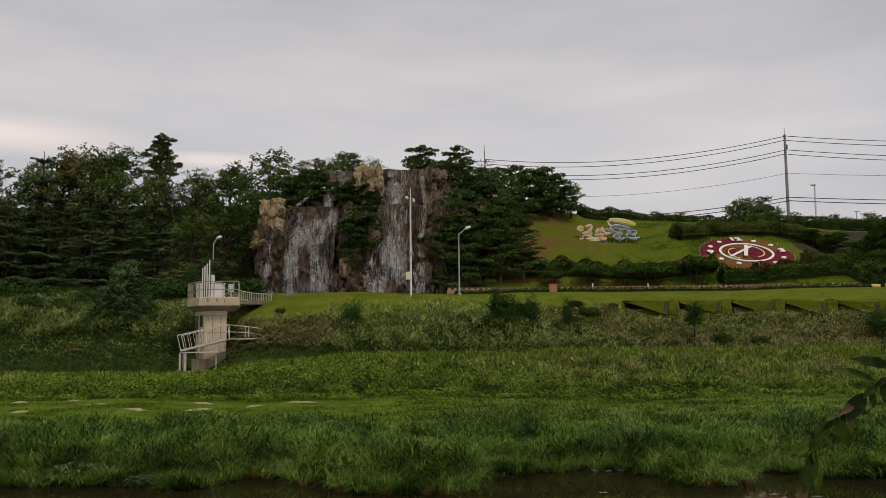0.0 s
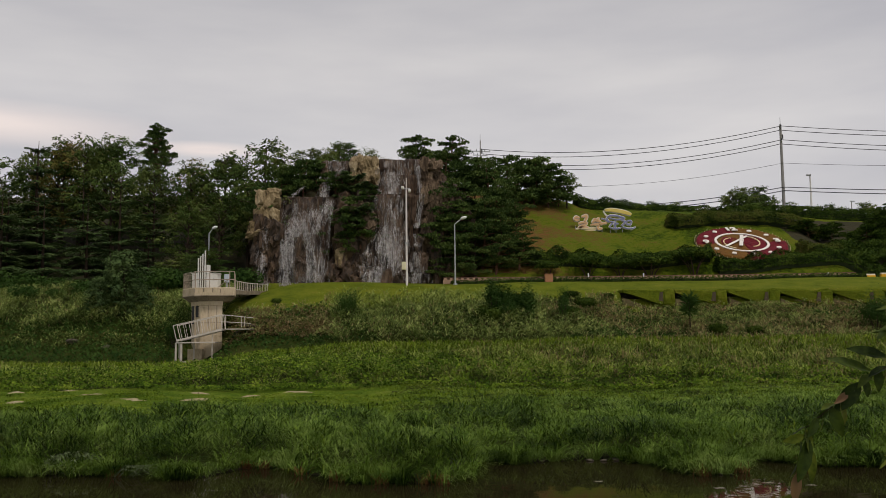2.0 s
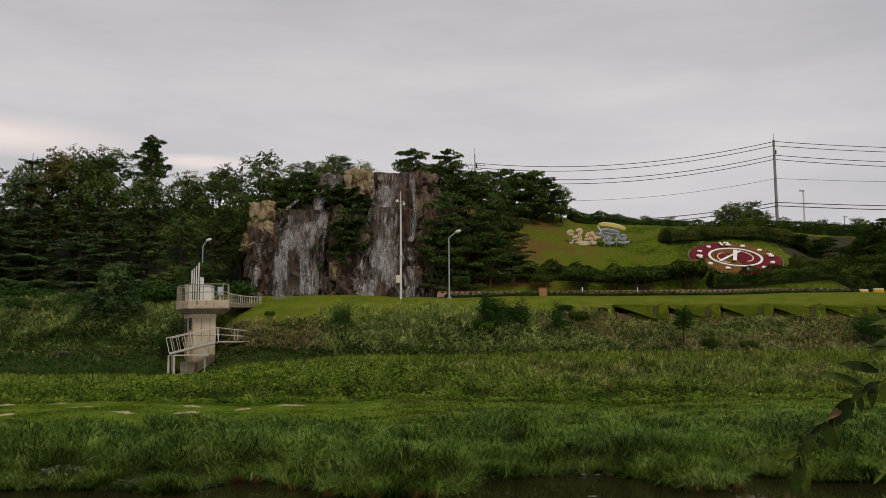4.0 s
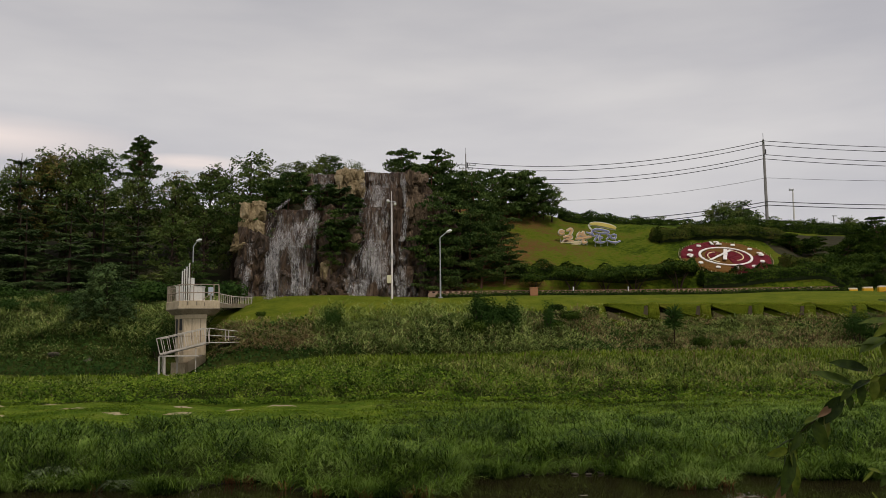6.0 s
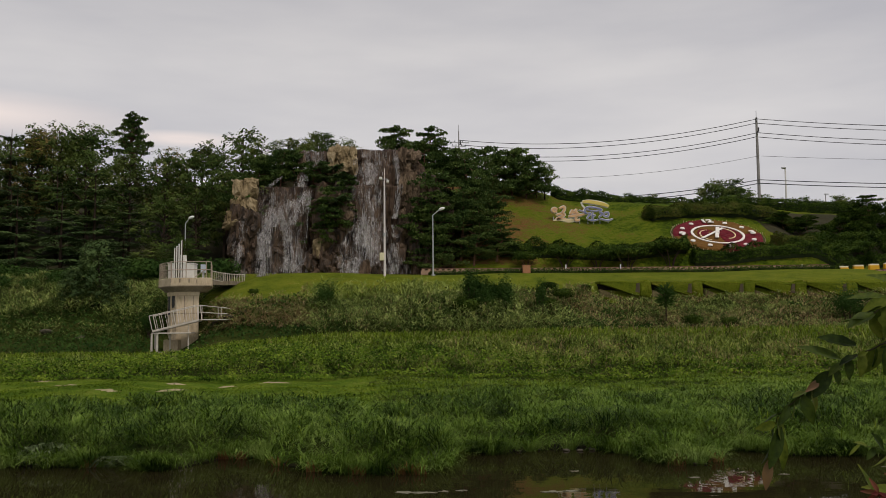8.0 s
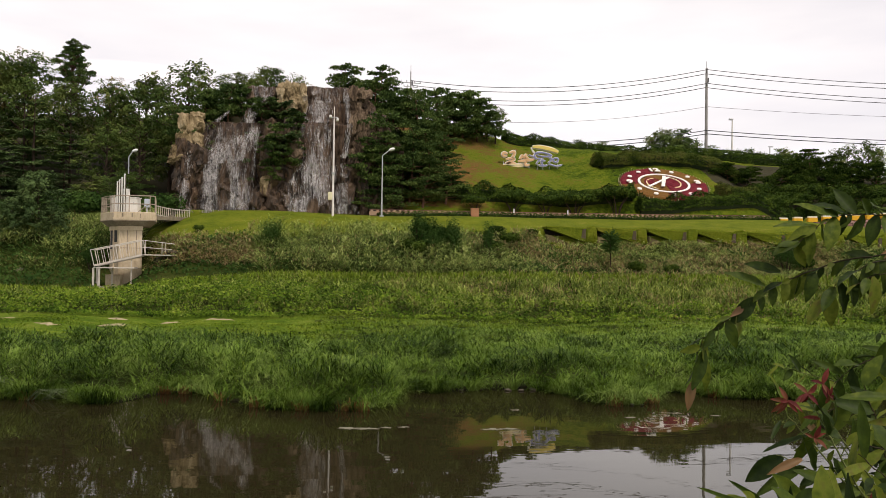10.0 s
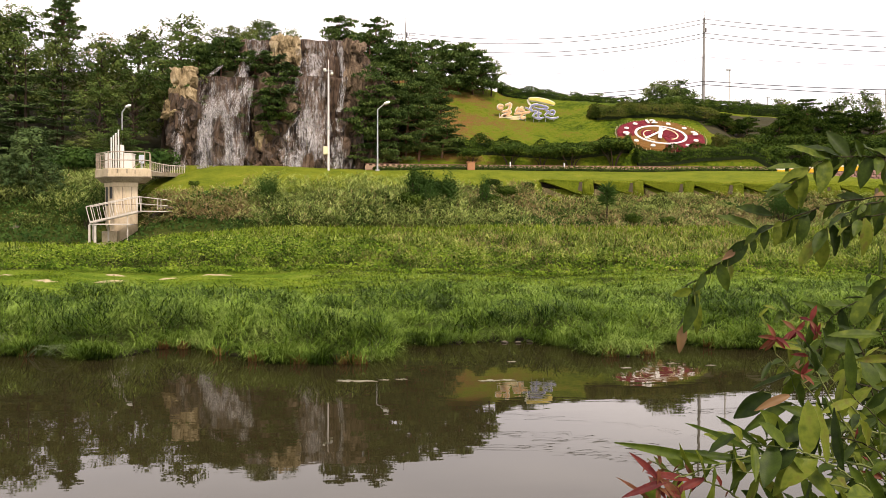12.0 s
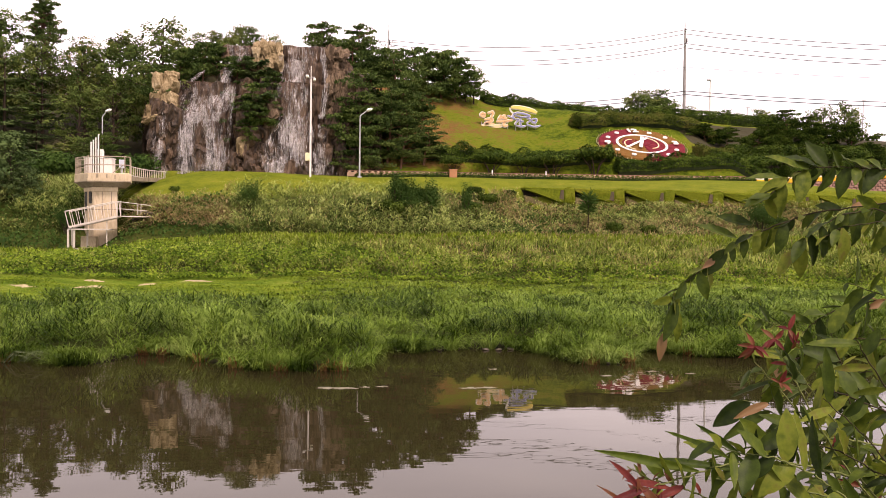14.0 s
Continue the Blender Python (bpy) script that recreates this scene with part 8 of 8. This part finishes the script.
# ---- small things on the banks and the water ----
def build_bank_bits():
    rng = random.Random(9)
    bm = bmesh.new()
    bmesh.ops.create_icosphere(bm, subdivisions=2, radius=0.5)
    for v in bm.verts:
        v.co *= 1 + 0.35 * noise.noise(v.co * 2.3)
        v.co.z *= 0.55
    me = bpy.data.meshes.new("stone")
    bm.to_mesh(me)
    bm.free()
    me.materials.append(M_STONE)
    for x, y, s in ((2.0, 20.8, 0.16), (2.3, 20.7, 0.22), (2.5, 20.85, 0.14), (1.7, 20.9, 0.18), (3.4, 20.75, 0.3), (3.7, 20.7, 0.26), (4.0, 20.8, 0.3), (2.8, 20.9, 0.15), (8.3, 19.7, 0.25), (8.6, 19.8, 0.2), (5.7, 18.55, 0.16), (5.9, 18.5, 0.12)):
        ob = new("stone", me)
        ob.matrix_basis = Matrix.LocRotScale((x, y, max(0.0, float(land(x, y))) + 0.02), Euler((0, 0, rng.uniform(0, 6))), (s * 0.6, s * 0.45, s * 0.4))
        tagged(ob, "pale worn stone at the waterline", "stone", "stones at the waterline")
    for x, y, s in ((-13.3, 59.6, 0.9), (-12.5, 59.9, 0.75), (-11.7, 60.6, 0.6), (-13.0, 60.5, 0.7), (-10.2, 60.4, 0.55), (-9.4, 61.0, 0.5), (-24.8, 60.6, 0.7), (-22.4, 60.2, 0.5)):
        ob = new("boulder", me)
        ob.matrix_basis = Matrix.LocRotScale((x, y, float(land(x, y)) + 0.18 * s), Euler((0.3, 0.1, rng.uniform(0, 6))), (s * 1.3, s, s * 0.9))
        tagged(ob, "pale weathered rock slab on the bank slope", "rock", "rocks on the bank slope")
    # bare sand showing along the track at the foot of the bank: low worn mounds with broken rims
    for x, y, w, d in ((-17.4, 42.2, 0.9, 0.7), (-11.1, 41.5, 1.1, 0.7), (-8.5, 40.6, 1.5, 0.8), (-6.6, 41.0, 1.6, 0.6), (-15.1, 32.6, 1.1, 0.9), (-12.5, 36.8, 1.7, 0.7), (-14.8, 38.4, 1.4, 0.8), (-10.2, 37.4, 1.3, 0.7), (-16.6, 35.2, 1.2, 0.7), (-19.0, 40.5, 1.4, 0.8), (17.5, 36.5, 1.7, 0.6), (20.5, 38.2, 1.5, 0.6)):
        rings, seg = 6, 26
        bm = bmesh.new()
        rows = []
        for a in range(rings + 1):
            q = a / rings
            row = []
            for b in range(seg):
                th = b * 2 * math.pi / seg
                k = 0.58 + 0.95 * noise.noise(Vector((math.cos(th) * 2.4 + x, math.sin(th) * 1.7, y)))
                px, py = x + math.cos(th) * w * 0.62 * k * q, y + math.sin(th) * d * 0.62 * k * q
                rise = 0.09 * (1 - q * q) + 0.05 * noise.noise(Vector((px * 3, py * 3, 1.0)))
                row.append(bm.verts.new((px, py, float(land(px, py)) + rise - 0.03)))
            rows.append(row)
        for ra, rb in zip(rows, rows[1:]):
            for b in range(seg):
                bm.faces.new((ra[b], ra[(b + 1) % seg], rb[(b + 1) % seg], rb[b]))
        bmesh.ops.remove_doubles(bm, verts=bm.verts[:], dist=0.001)
        tagged(part("sand_patch", bm, M_SAND, soft=True), "bare pale sand showing through the grass", "sand", "sand patches on the track")
    # scum rafts afloat on the river
    for x, y, w, d in ((-0.2, 15.9, 0.36, 0.10), (0.1, 15.85, 0.30, 0.08), (0.45, 15.95, 0.16, 0.06), (0.75, 16.0, 0.14, 0.05), (2.35, 15.75, 0.30, 0.09), (2.65, 15.8, 0.24, 0.07), (5.2, 17.0, 0.16, 0.05), (6.3, 17.5, 0.18, 0.05), (7.0, 17.2, 0.14, 0.05), (3.1, 17.9, 0.15, 0.05), (9.4, 17.9, 0.24, 0.06)):
        bm = bmesh.new()
        bmesh.ops.create_circle(bm, cap_ends=True, segments=24, radius=1)
        for v in bm.verts:
            k = 0.62 + 0.9 * noise.noise(Vector((v.co.x * 2.2 + 3 * x, v.co.y * 2.2, y)))
            v.co = Vector((x + v.co.x * w * 0.85 * k, y + v.co.y * d * 1.5 * k, 0.006))
        geo = bmesh.ops.extrude_face_region(bm, geom=bm.faces[:])
        for v in geo["geom"]:
            if isinstance(v, bmesh.types.BMVert):
                v.co.z = -0.004
        tagged(part("floating_scum", bm, M_FLOAT), "thin pale raft of scum afloat on the river", "scum", "floating scum")


build_bank_bits()


# ---- the willow-like shrub beside the viewer ----
def leaf_mesh(length, width, curl, fold, seed, mat):
    """A leaf with a midrib, a pointed tip, rippled rims and a short stalk."""
    k = 9
    V, F = [], []
    for i in range(k):
        s = i / (k - 1)
        w = width * 0.5 * (math.sin(math.pi * min(1, s * 0.94 + 0.045)) ** 0.8) * (1 - 0.22 * s)
        z = -curl * length * s * s
        rip = 0.04 * width * math.sin(s * 17 + seed)
        for j, q in enumerate((-1, -0.5, 0, 0.5, 1)):
            V.append((w * q, length * s, z + fold * w * abs(q) + (rip * q if abs(q) == 1 else 0) - (0.0006 if q == 0 else 0)))
    for i in range(k - 1):
        for j in range(4):
            a = i * 5 + j
            F.append((a, a + 1, a + 6, a + 5))
    me = mesh_np("leaf", np.array(V), np.array(F))
    me.materials.append(mat)
    me.polygons.foreach_set("use_smooth", [True] * len(F))
    return me


def build_near_shrub():
    t = thing("willow_shrub", (1.15, 1.45, 1.2), "leafy shrub with drooping green leaves and red young tips", "shrub")
    o = Vector((1.15, 1.45, 1.2))
    green = [leaf_mesh(0.056, 0.027, c, f, i, M_WILLOW) for i, (c, f) in enumerate(((0.15, 0.25), (0.3, 0.15), (0.05, 0.4), (0.22, 0.3)))]
    long_green = [leaf_mesh(0.074, 0.019, c, f, i + 10, M_WILLOW) for i, (c, f) in enumerate(((0.12, 0.3), (0.25, 0.2), (0.04, 0.35)))]
    red = [leaf_mesh(0.024, 0.0085, c, f, i + 20, M_REDLEAF) for i, (c, f) in enumerate(((0.2, 0.4), (0.35, 0.2), (0.5, 0.5)))]
    broad = [leaf_mesh(0.050, 0.025, c, f, i + 40, M_WILLOW) for i, (c, f) in enumerate(((0.25, 0.2), (0.1, 0.32), (0.4, 0.15)))]
    brown = [leaf_mesh(0.045, 0.018, 0.3, 0.4, 31, M_WILTLEAF)]
    rng = random.Random(17)

    def stem(pts, r, mat, kinds, gap, hang, size=1.0, skip=0.0):
        pts = [Vector(p) for p in pts]
        r *= 0.52
        gap *= 0.50
        fine = []
        for i in range(len(pts) - 1):
            for k in range(8):
                fine.append(pts[i].lerp(pts[i + 1], k / 8))
        fine.append(pts[-1])
        for p in fine[1:-1]:
            p += Vector((rng.uniform(-1, 1), rng.uniform(-1, 1), rng.uniform(-1, 1))) * 0.0012
        n = len(fine)
        part("twig", tubes("twig", [(np.array([p - o for p in fine]), np.linspace(r, r * 0.45, n))], 6), mat, t)
        run, side = 0.0, 1
        for a, b in zip(fine, fine[1:]):
            run += (b - a).length
            if run < gap:
                continue
            run = rng.uniform(-0.3, 0.2) * gap
            side = -side
            if rng.random() < skip:
                continue
            d = (b - a).normalized()
            lat = d.cross(Vector((0, 1, 0)))
            if lat.length < 0.2:
                lat = Vector((1, 0, 0))
            lat = lat.normalized() * side
            way = (d * rng.uniform(0.2, 0.9) + lat * rng.uniform(0.4, 0.9) + Vector((rng.uniform(-0.3, 0.3), rng.uniform(-0.6, 0.4), -hang * rng.uniform(0.3, 1.3)))).normalized()
            nrm = Vector((rng.uniform(-0.6, 0.6), rng.uniform(-1.0, 0.1), rng.uniform(0.1, 1.0)))
            x = way.cross(nrm).normalized()
            nrm = x.cross(way)
            m = Matrix((x, way, nrm)).transposed().to_4x4()
            s = size * rng.uniform(0.38, 1.12)
            ob = new("leaf", rng.choice(kinds))
            ob.parent = t
            ob.matrix_basis = Matrix.Translation(b - o) @ m @ Matrix.Scale(s, 4)

    G, LG, RD, BR = green + broad[:1], long_green, red, brown
    stem([(1.30, 1.72, 2.80), (1.127, 1.70, 2.899), (0.973, 1.70, 2.878), (0.89, 1.70, 2.85), (0.82, 1.70, 2.821), (0.774, 1.70, 2.787), (0.722, 1.70, 2.747), (0.688, 1.70, 2.719), (0.675, 1.70, 2.690)], 0.0035, M_TWIG, G * 3 + BR, 0.019, 0.9, 1.15)
    stem([(1.30, 1.66, 2.86), (1.094, 1.65, 2.963), (1.013, 1.65, 2.966), (0.944, 1.65, 2.964), (0.909, 1.65, 2.954), (0.869, 1.65, 2.921), (0.836, 1.65, 2.893)], 0.003, M_TWIG, G, 0.017, 0.3, 1.15)
    stem([(1.127, 1.62, 2.86), (1.05, 1.62, 2.885), (0.98, 1.62, 2.87), (0.93, 1.63, 2.84), (0.90, 1.64, 2.80)], 0.003, M_TWIG, G, 0.018, 0.9, 1.2)
    stem([(1.20, 1.55, 2.62), (1.003, 1.50, 2.719), (0.93, 1.50, 2.709), (0.877, 1.50, 2.684), (0.846, 1.50, 2.658)], 0.003, M_TWIG, G + LG + BR, 0.026, 0.2)
    stem([(1.20, 1.45, 2.55), (0.908, 1.35, 2.667), (0.842, 1.35, 2.667), (0.785, 1.35, 2.649), (0.747, 1.35, 2.631)], 0.003, M_TWIG, LG + G, 0.024, 0.2)
    stem([(0.95, 1.30, 1.9), (0.80, 1.16, 2.36), (0.729, 1.10, 2.487), (0.672, 1.10, 2.557), (0.632, 1.10, 2.624), (0.607, 1.10, 2.669), (0.596, 1.10, 2.688)], 0.0035, M_TWIGGREEN, G + LG + RD, 0.024, 0.0)
    stem([(1.10, 1.35, 2.3), (0.782, 1.15, 2.543), (0.709, 1.15, 2.556), (0.644, 1.15, 2.545), (0.588, 1.15, 2.546), (0.524, 1.15, 2.528), (0.469, 1.15, 2.51), (0.43, 1.15, 2.495)], 0.0035, M_TWIGGREEN, LG + G, 0.020, 0.1)
    stem([(1.10, 1.40, 2.35), (0.846, 1.25, 2.569), (0.784, 1.25, 2.595), (0.739, 1.25, 2.604), (0.69, 1.25, 2.629)], 0.003, M_TWIG, LG + G, 0.024, 0.1)
    stem([(0.80, 1.10, 2.25), (0.637, 1.0, 2.519), (0.594, 1.0, 2.549), (0.544, 1.0, 2.57), (0.495, 1.0, 2.577), (0.470, 1.0, 2.588)], 0.003, M_TWIGGREEN, LG + G, 0.022, 0.1)
    stem([(1.00, 1.40, 2.0), (0.88, 1.3, 2.461), (0.834, 1.3, 2.532), (0.814, 1.3, 2.585), (0.804, 1.3, 2.629), (0.784, 1.3, 2.682)], 0.003, M_TWIG, G + LG, 0.022, 0.1)
    stem([(0.62, 1.12, 2.3), (0.56, 1.08, 2.45), (0.483, 1.05, 2.508), (0.446, 1.05, 2.524), (0.41, 1.05, 2.532), (0.381, 1.05, 2.549)], 0.003, M_TWIGGREEN, RD + RD + LG, 0.016, 0.0)
    stem([(0.95, 1.2, 2.2), (0.86, 1.15, 2.42), (0.78, 1.12, 2.46), (0.70, 1.10, 2.46), (0.62, 1.08, 2.45)], 0.003, M_TWIG, LG + G, 0.020, 0.0, 1.1)
    stem([(1.00, 1.2, 2.2), (0.90, 1.2, 2.46), (0.83, 1.18, 2.50), (0.76, 1.16, 2.50), (0.70, 1.14, 2.50)], 0.003, M_TWIG, G + LG, 0.020, 0.2, 1.1)
    stem([(1.05, 1.3, 2.2), (0.95, 1.3, 2.52), (0.90, 1.3, 2.56), (0.86, 1.3, 2.57), (0.80, 1.3, 2.56)], 0.003, M_TWIG, G + LG, 0.022, 0.2, 1.1)
    stem([(1.25, 1.62, 2.70), (1.15, 1.60, 2.84), (1.06, 1.60, 2.86), (0.98, 1.60, 2.85), (0.94, 1.60, 2.83)], 0.003, M_TWIG, G, 0.022, 1.1, 1.15)
    stem([(1.00, 1.25, 2.1), (0.84, 1.2, 2.40), (0.76, 1.2, 2.43), (0.68, 1.2, 2.43), (0.60, 1.2, 2.44)], 0.003, M_TWIG, G + LG, 0.018, 0.1, 1.15)
    stem([(1.05, 1.3, 2.1), (0.93, 1.25, 2.45), (0.88, 1.25, 2.48), (0.82, 1.25, 2.47), (0.75, 1.25, 2.46)], 0.003, M_TWIG, G + LG, 0.018, 0.2, 1.15)
    stem([(1.05, 1.3, 2.0), (0.86, 1.1, 2.38), (0.78, 1.1, 2.41), (0.70, 1.1, 2.40), (0.63, 1.1, 2.39)], 0.003, M_TWIG, G + LG, 0.018, 0.0, 1.15)
    stem([(1.10, 1.3, 2.2), (0.98, 1.35, 2.58), (0.92, 1.35, 2.62), (0.86, 1.35, 2.61), (0.82, 1.35, 2.60)], 0.003, M_TWIG, G + LG, 0.020, 0.1, 1.1)
    # low growth in front, towards the water
    for a, b, c, e in (((0.95, 1.2, 2.1), (0.66, 1.06, 2.50), (0.58, 1.05, 2.52), (0.49, 1.04, 2.535)),
                       ((0.95, 1.2, 2.1), (0.70, 1.06, 2.47), (0.60, 1.04, 2.495), (0.52, 1.03, 2.48)),
                       ((1.0, 1.2, 2.1), (0.74, 1.08, 2.52), (0.66, 1.06, 2.56), (0.58, 1.05, 2.585)),
                       ((1.0, 1.2, 2.1), (0.78, 1.10, 2.50), (0.72, 1.10, 2.57), (0.66, 1.10, 2.62)),
                       ((0.9, 1.1, 2.1), (0.62, 1.00, 2.44), (0.54, 0.99, 2.455), (0.46, 0.98, 2.45)),
                       ((1.0, 1.2, 2.2), (0.84, 1.16, 2.56), (0.78, 1.16, 2.63), (0.74, 1.16, 2.69)),
                       ((0.9, 1.2, 2.2), (0.68, 1.13, 2.54), (0.62, 1.12, 2.59), (0.56, 1.12, 2.615)),
                       ((0.9, 1.2, 2.2), (0.67, 1.13, 2.56), (0.61, 1.12, 2.63), (0.575, 1.12, 2.665)),
                       ((0.95, 1.2, 2.2), (0.70, 1.14, 2.58), (0.65, 1.13, 2.64), (0.62, 1.13, 2.68))):
        stem([a, b, c, e], 0.003, M_TWIGGREEN if a[0] < 0.96 else M_TWIG, LG + G + LG, 0.024, 0.1, 0.92)
    # thick small-leaved growth behind
    for k in range(13):
        f = k / 12
        y = 1.34 + 0.22 * rng.random()
        e = Vector((0.76 + 0.30 * rng.random() * (0.4 + f), y, 2.45 + 0.30 * f + rng.uniform(-0.03, 0.03)))
        s = Vector((e.x + 0.26, y + 0.05, e.z - 0.20 + 0.05 * rng.random()))
        mid = s.lerp(e, 0.55) + Vector((0, 0, 0.03 + 0.03 * rng.random()))
        stem([(1.2, 1.5, 2.1), s, mid, e], 0.003, M_TWIG if k % 2 else M_TWIGGREEN, G + LG + (RD if k % 4 == 0 else []) + (BR if k % 3 == 0 else []), 0.022, 0.4, 0.8)
    # long slender leaves reaching out over the water, ovals on the drooping twig, and red tips
    stem([(0.95, 1.2, 2.3), (0.70, 1.08, 2.52), (0.58, 1.06, 2.552), (0.50, 1.05, 2.548), (0.44, 1.035, 2.536), (0.385, 1.02, 2.528)], 0.0035, M_TWIGGREEN, LG, 0.05, 0.0, 0.7)
    single = [("lg", (0.468, 1.040, 2.544), (0.338, 1.030, 2.575), 0.0134), ("lg", (0.521, 1.050, 2.542), (0.383, 1.040, 2.568), 0.0126),
              ("lg", (0.517, 1.060, 2.553), (0.430, 1.050, 2.593), 0.0100), ("lg", (0.535, 1.070, 2.554), (0.473, 1.060, 2.598), 0.0101),
              ("lg", (0.541, 1.000, 2.560), (0.601, 0.990, 2.506), 0.0240), ("lg", (0.560, 1.020, 2.560), (0.522, 1.010, 2.512), 0.0236),
              ("g", (0.577, 1.080, 2.554), (0.534, 1.070, 2.602), 0.030), ("g", (0.635, 1.100, 2.577), (0.580, 1.090, 2.605), 0.0189),
              ("g", (0.690, 1.700, 2.698), (0.663, 1.690, 2.620), 0.0306), ("g", (0.697, 1.710, 2.680), (0.697, 1.700, 2.616), 0.0205)]
    tips = [("g", (0.885, 1.600, 2.959), (0.824, 1.590, 2.986), 0.0206), ("g", (0.853, 1.600, 2.940), (0.782, 1.590, 2.945), 0.0178),
            ("g", (0.824, 1.660, 2.852), (0.748, 1.650, 2.868), 0.0256), ("g", (0.794, 1.660, 2.825), (0.716, 1.650, 2.856), 0.0242),
            ("r", (0.385, 1.020, 2.532), (0.355, 1.010, 2.566), 0.0096), ("r", (0.398, 1.020, 2.531), (0.339, 1.010, 2.516), 0.0105),
            ("r", (0.428, 1.030, 2.527), (0.372, 1.020, 2.542), 0.0106), ("r", (0.382, 1.030, 2.502), (0.341, 1.020, 2.537), 0.0062),
            ("r", (0.413, 1.020, 2.505), (0.390, 1.010, 2.536), 0.0131), ("r", (0.445, 1.030, 2.529), (0.408, 1.020, 2.519), 0.0115),
            ("w", (0.575, 1.080, 2.618), (0.530, 1.070, 2.606), 0.0125), ("w", (0.668, 1.700, 2.637), (0.652, 1.690, 2.583), 0.0218)]
    sorts = dict(lg=(long_green, 0.074, 0.019), g=(green, 0.056, 0.027), r=(red, 0.024, 0.0085), w=(brown, 0.045, 0.018))
    for k, a, b, w in single + tips:
        a, b = Vector(a), Vector(b)
        way = (b - a).normalized()
        x = way.cross(Vector((rng.uniform(-0.4, 0.4), -0.8, rng.uniform(0.3, 0.9)))).normalized()
        m = Matrix((x, way, x.cross(way))).transposed().to_4x4()
        ob = new("leaf", rng.choice(sorts[k][0]))
        ob.parent = t
        ob.matrix_basis = Matrix.Translation(a - o) @ m @ Matrix.Diagonal((w / sorts[k][2], (b - a).length / sorts[k][1], 1.0, 1.0))
    # red rosettes at the tips
    for c, n, s in ((Vector((0.566, 1.05, 2.704)), 9, 0.85), (Vector((0.540, 1.05, 2.695)), 9, 0.85), (Vector((0.585, 1.05, 2.716)), 5, 0.8), (Vector((0.385, 1.02, 2.522)), 9, 0.8), (Vector((0.412, 1.02, 2.513)), 8, 0.8), (Vector((0.575, 1.05, 2.65)), 5, 0.7), (Vector((0.60, 1.06, 2.70)), 4, 0.7)):
        for i in range(n):
            way = Vector((rng.uniform(-1, 0.6), rng.uniform(-0.6, 0.6), rng.uniform(-0.7, 1))).normalized()
            nrm = Vector((rng.uniform(-0.5, 0.5), -1, rng.uniform(0, 1)))
            x = way.cross(nrm).normalized()
            m = Matrix((x, way, x.cross(way))).transposed().to_4x4()
            ob = new("leaf", rng.choice(red))
            ob.parent = t
            ob.matrix_basis = Matrix.Translation(c - o) @ m @ Matrix.Scale(s * rng.uniform(0.65, 1.2), 4)
    main = [((1.15, 1.45, 1.1), (1.2, 1.5, 1.9), (1.30, 1.68, 2.6), (1.30, 1.72, 2.80)), ((1.13, 1.42, 1.1), (1.08, 1.40, 1.8), (1.10, 1.38, 2.33)), ((1.1, 1.40, 1.1), (1.0, 1.34, 1.7), (0.95, 1.30, 1.92)), ((1.17, 1.45, 1.1), (1.22, 1.5, 2.2), (1.20, 1.5, 2.6)), ((1.08, 1.38, 1.1), (0.90, 1.2, 1.8), (0.62, 1.12, 2.3)), ((1.1, 1.36, 1.1), (0.95, 1.2, 1.7), (0.80, 1.10, 2.25))]
    part("stem", tubes("stem", [(np.array([Vector(p) - o for p in s]), np.linspace(0.012, 0.005, len(s))) for s in main], 7), M_TWIG, t)
    # a few tall blades on the near bank
    g = np.random.default_rng(6)
    bx = np.array([0.15, 0.17, 0.12, 0.48, 0.51, 0.45, 0.2, -0.5, -0.9, 1.3, 0.9, -1.4])
    by = np.full(12, 2.55) + g.uniform(-0.1, 0.1, 12)
    h = np.array([1.05, 0.95, 0.7, 1.08, 0.9, 0.7, 0.8, 0.7, 0.75, 0.8, 0.7, 0.7])
    base = np.stack([bx, by, land(bx, by)], 1)
    stuff("bank_blades", blades("bank_blades", base, h * 1.45, np.full(12, 0.008), g.uniform(0, 6.28, 12), np.full(12, 0.3), g), M_GRASS, "single tall grass blades on the near bank", "grass")


build_near_shrub()
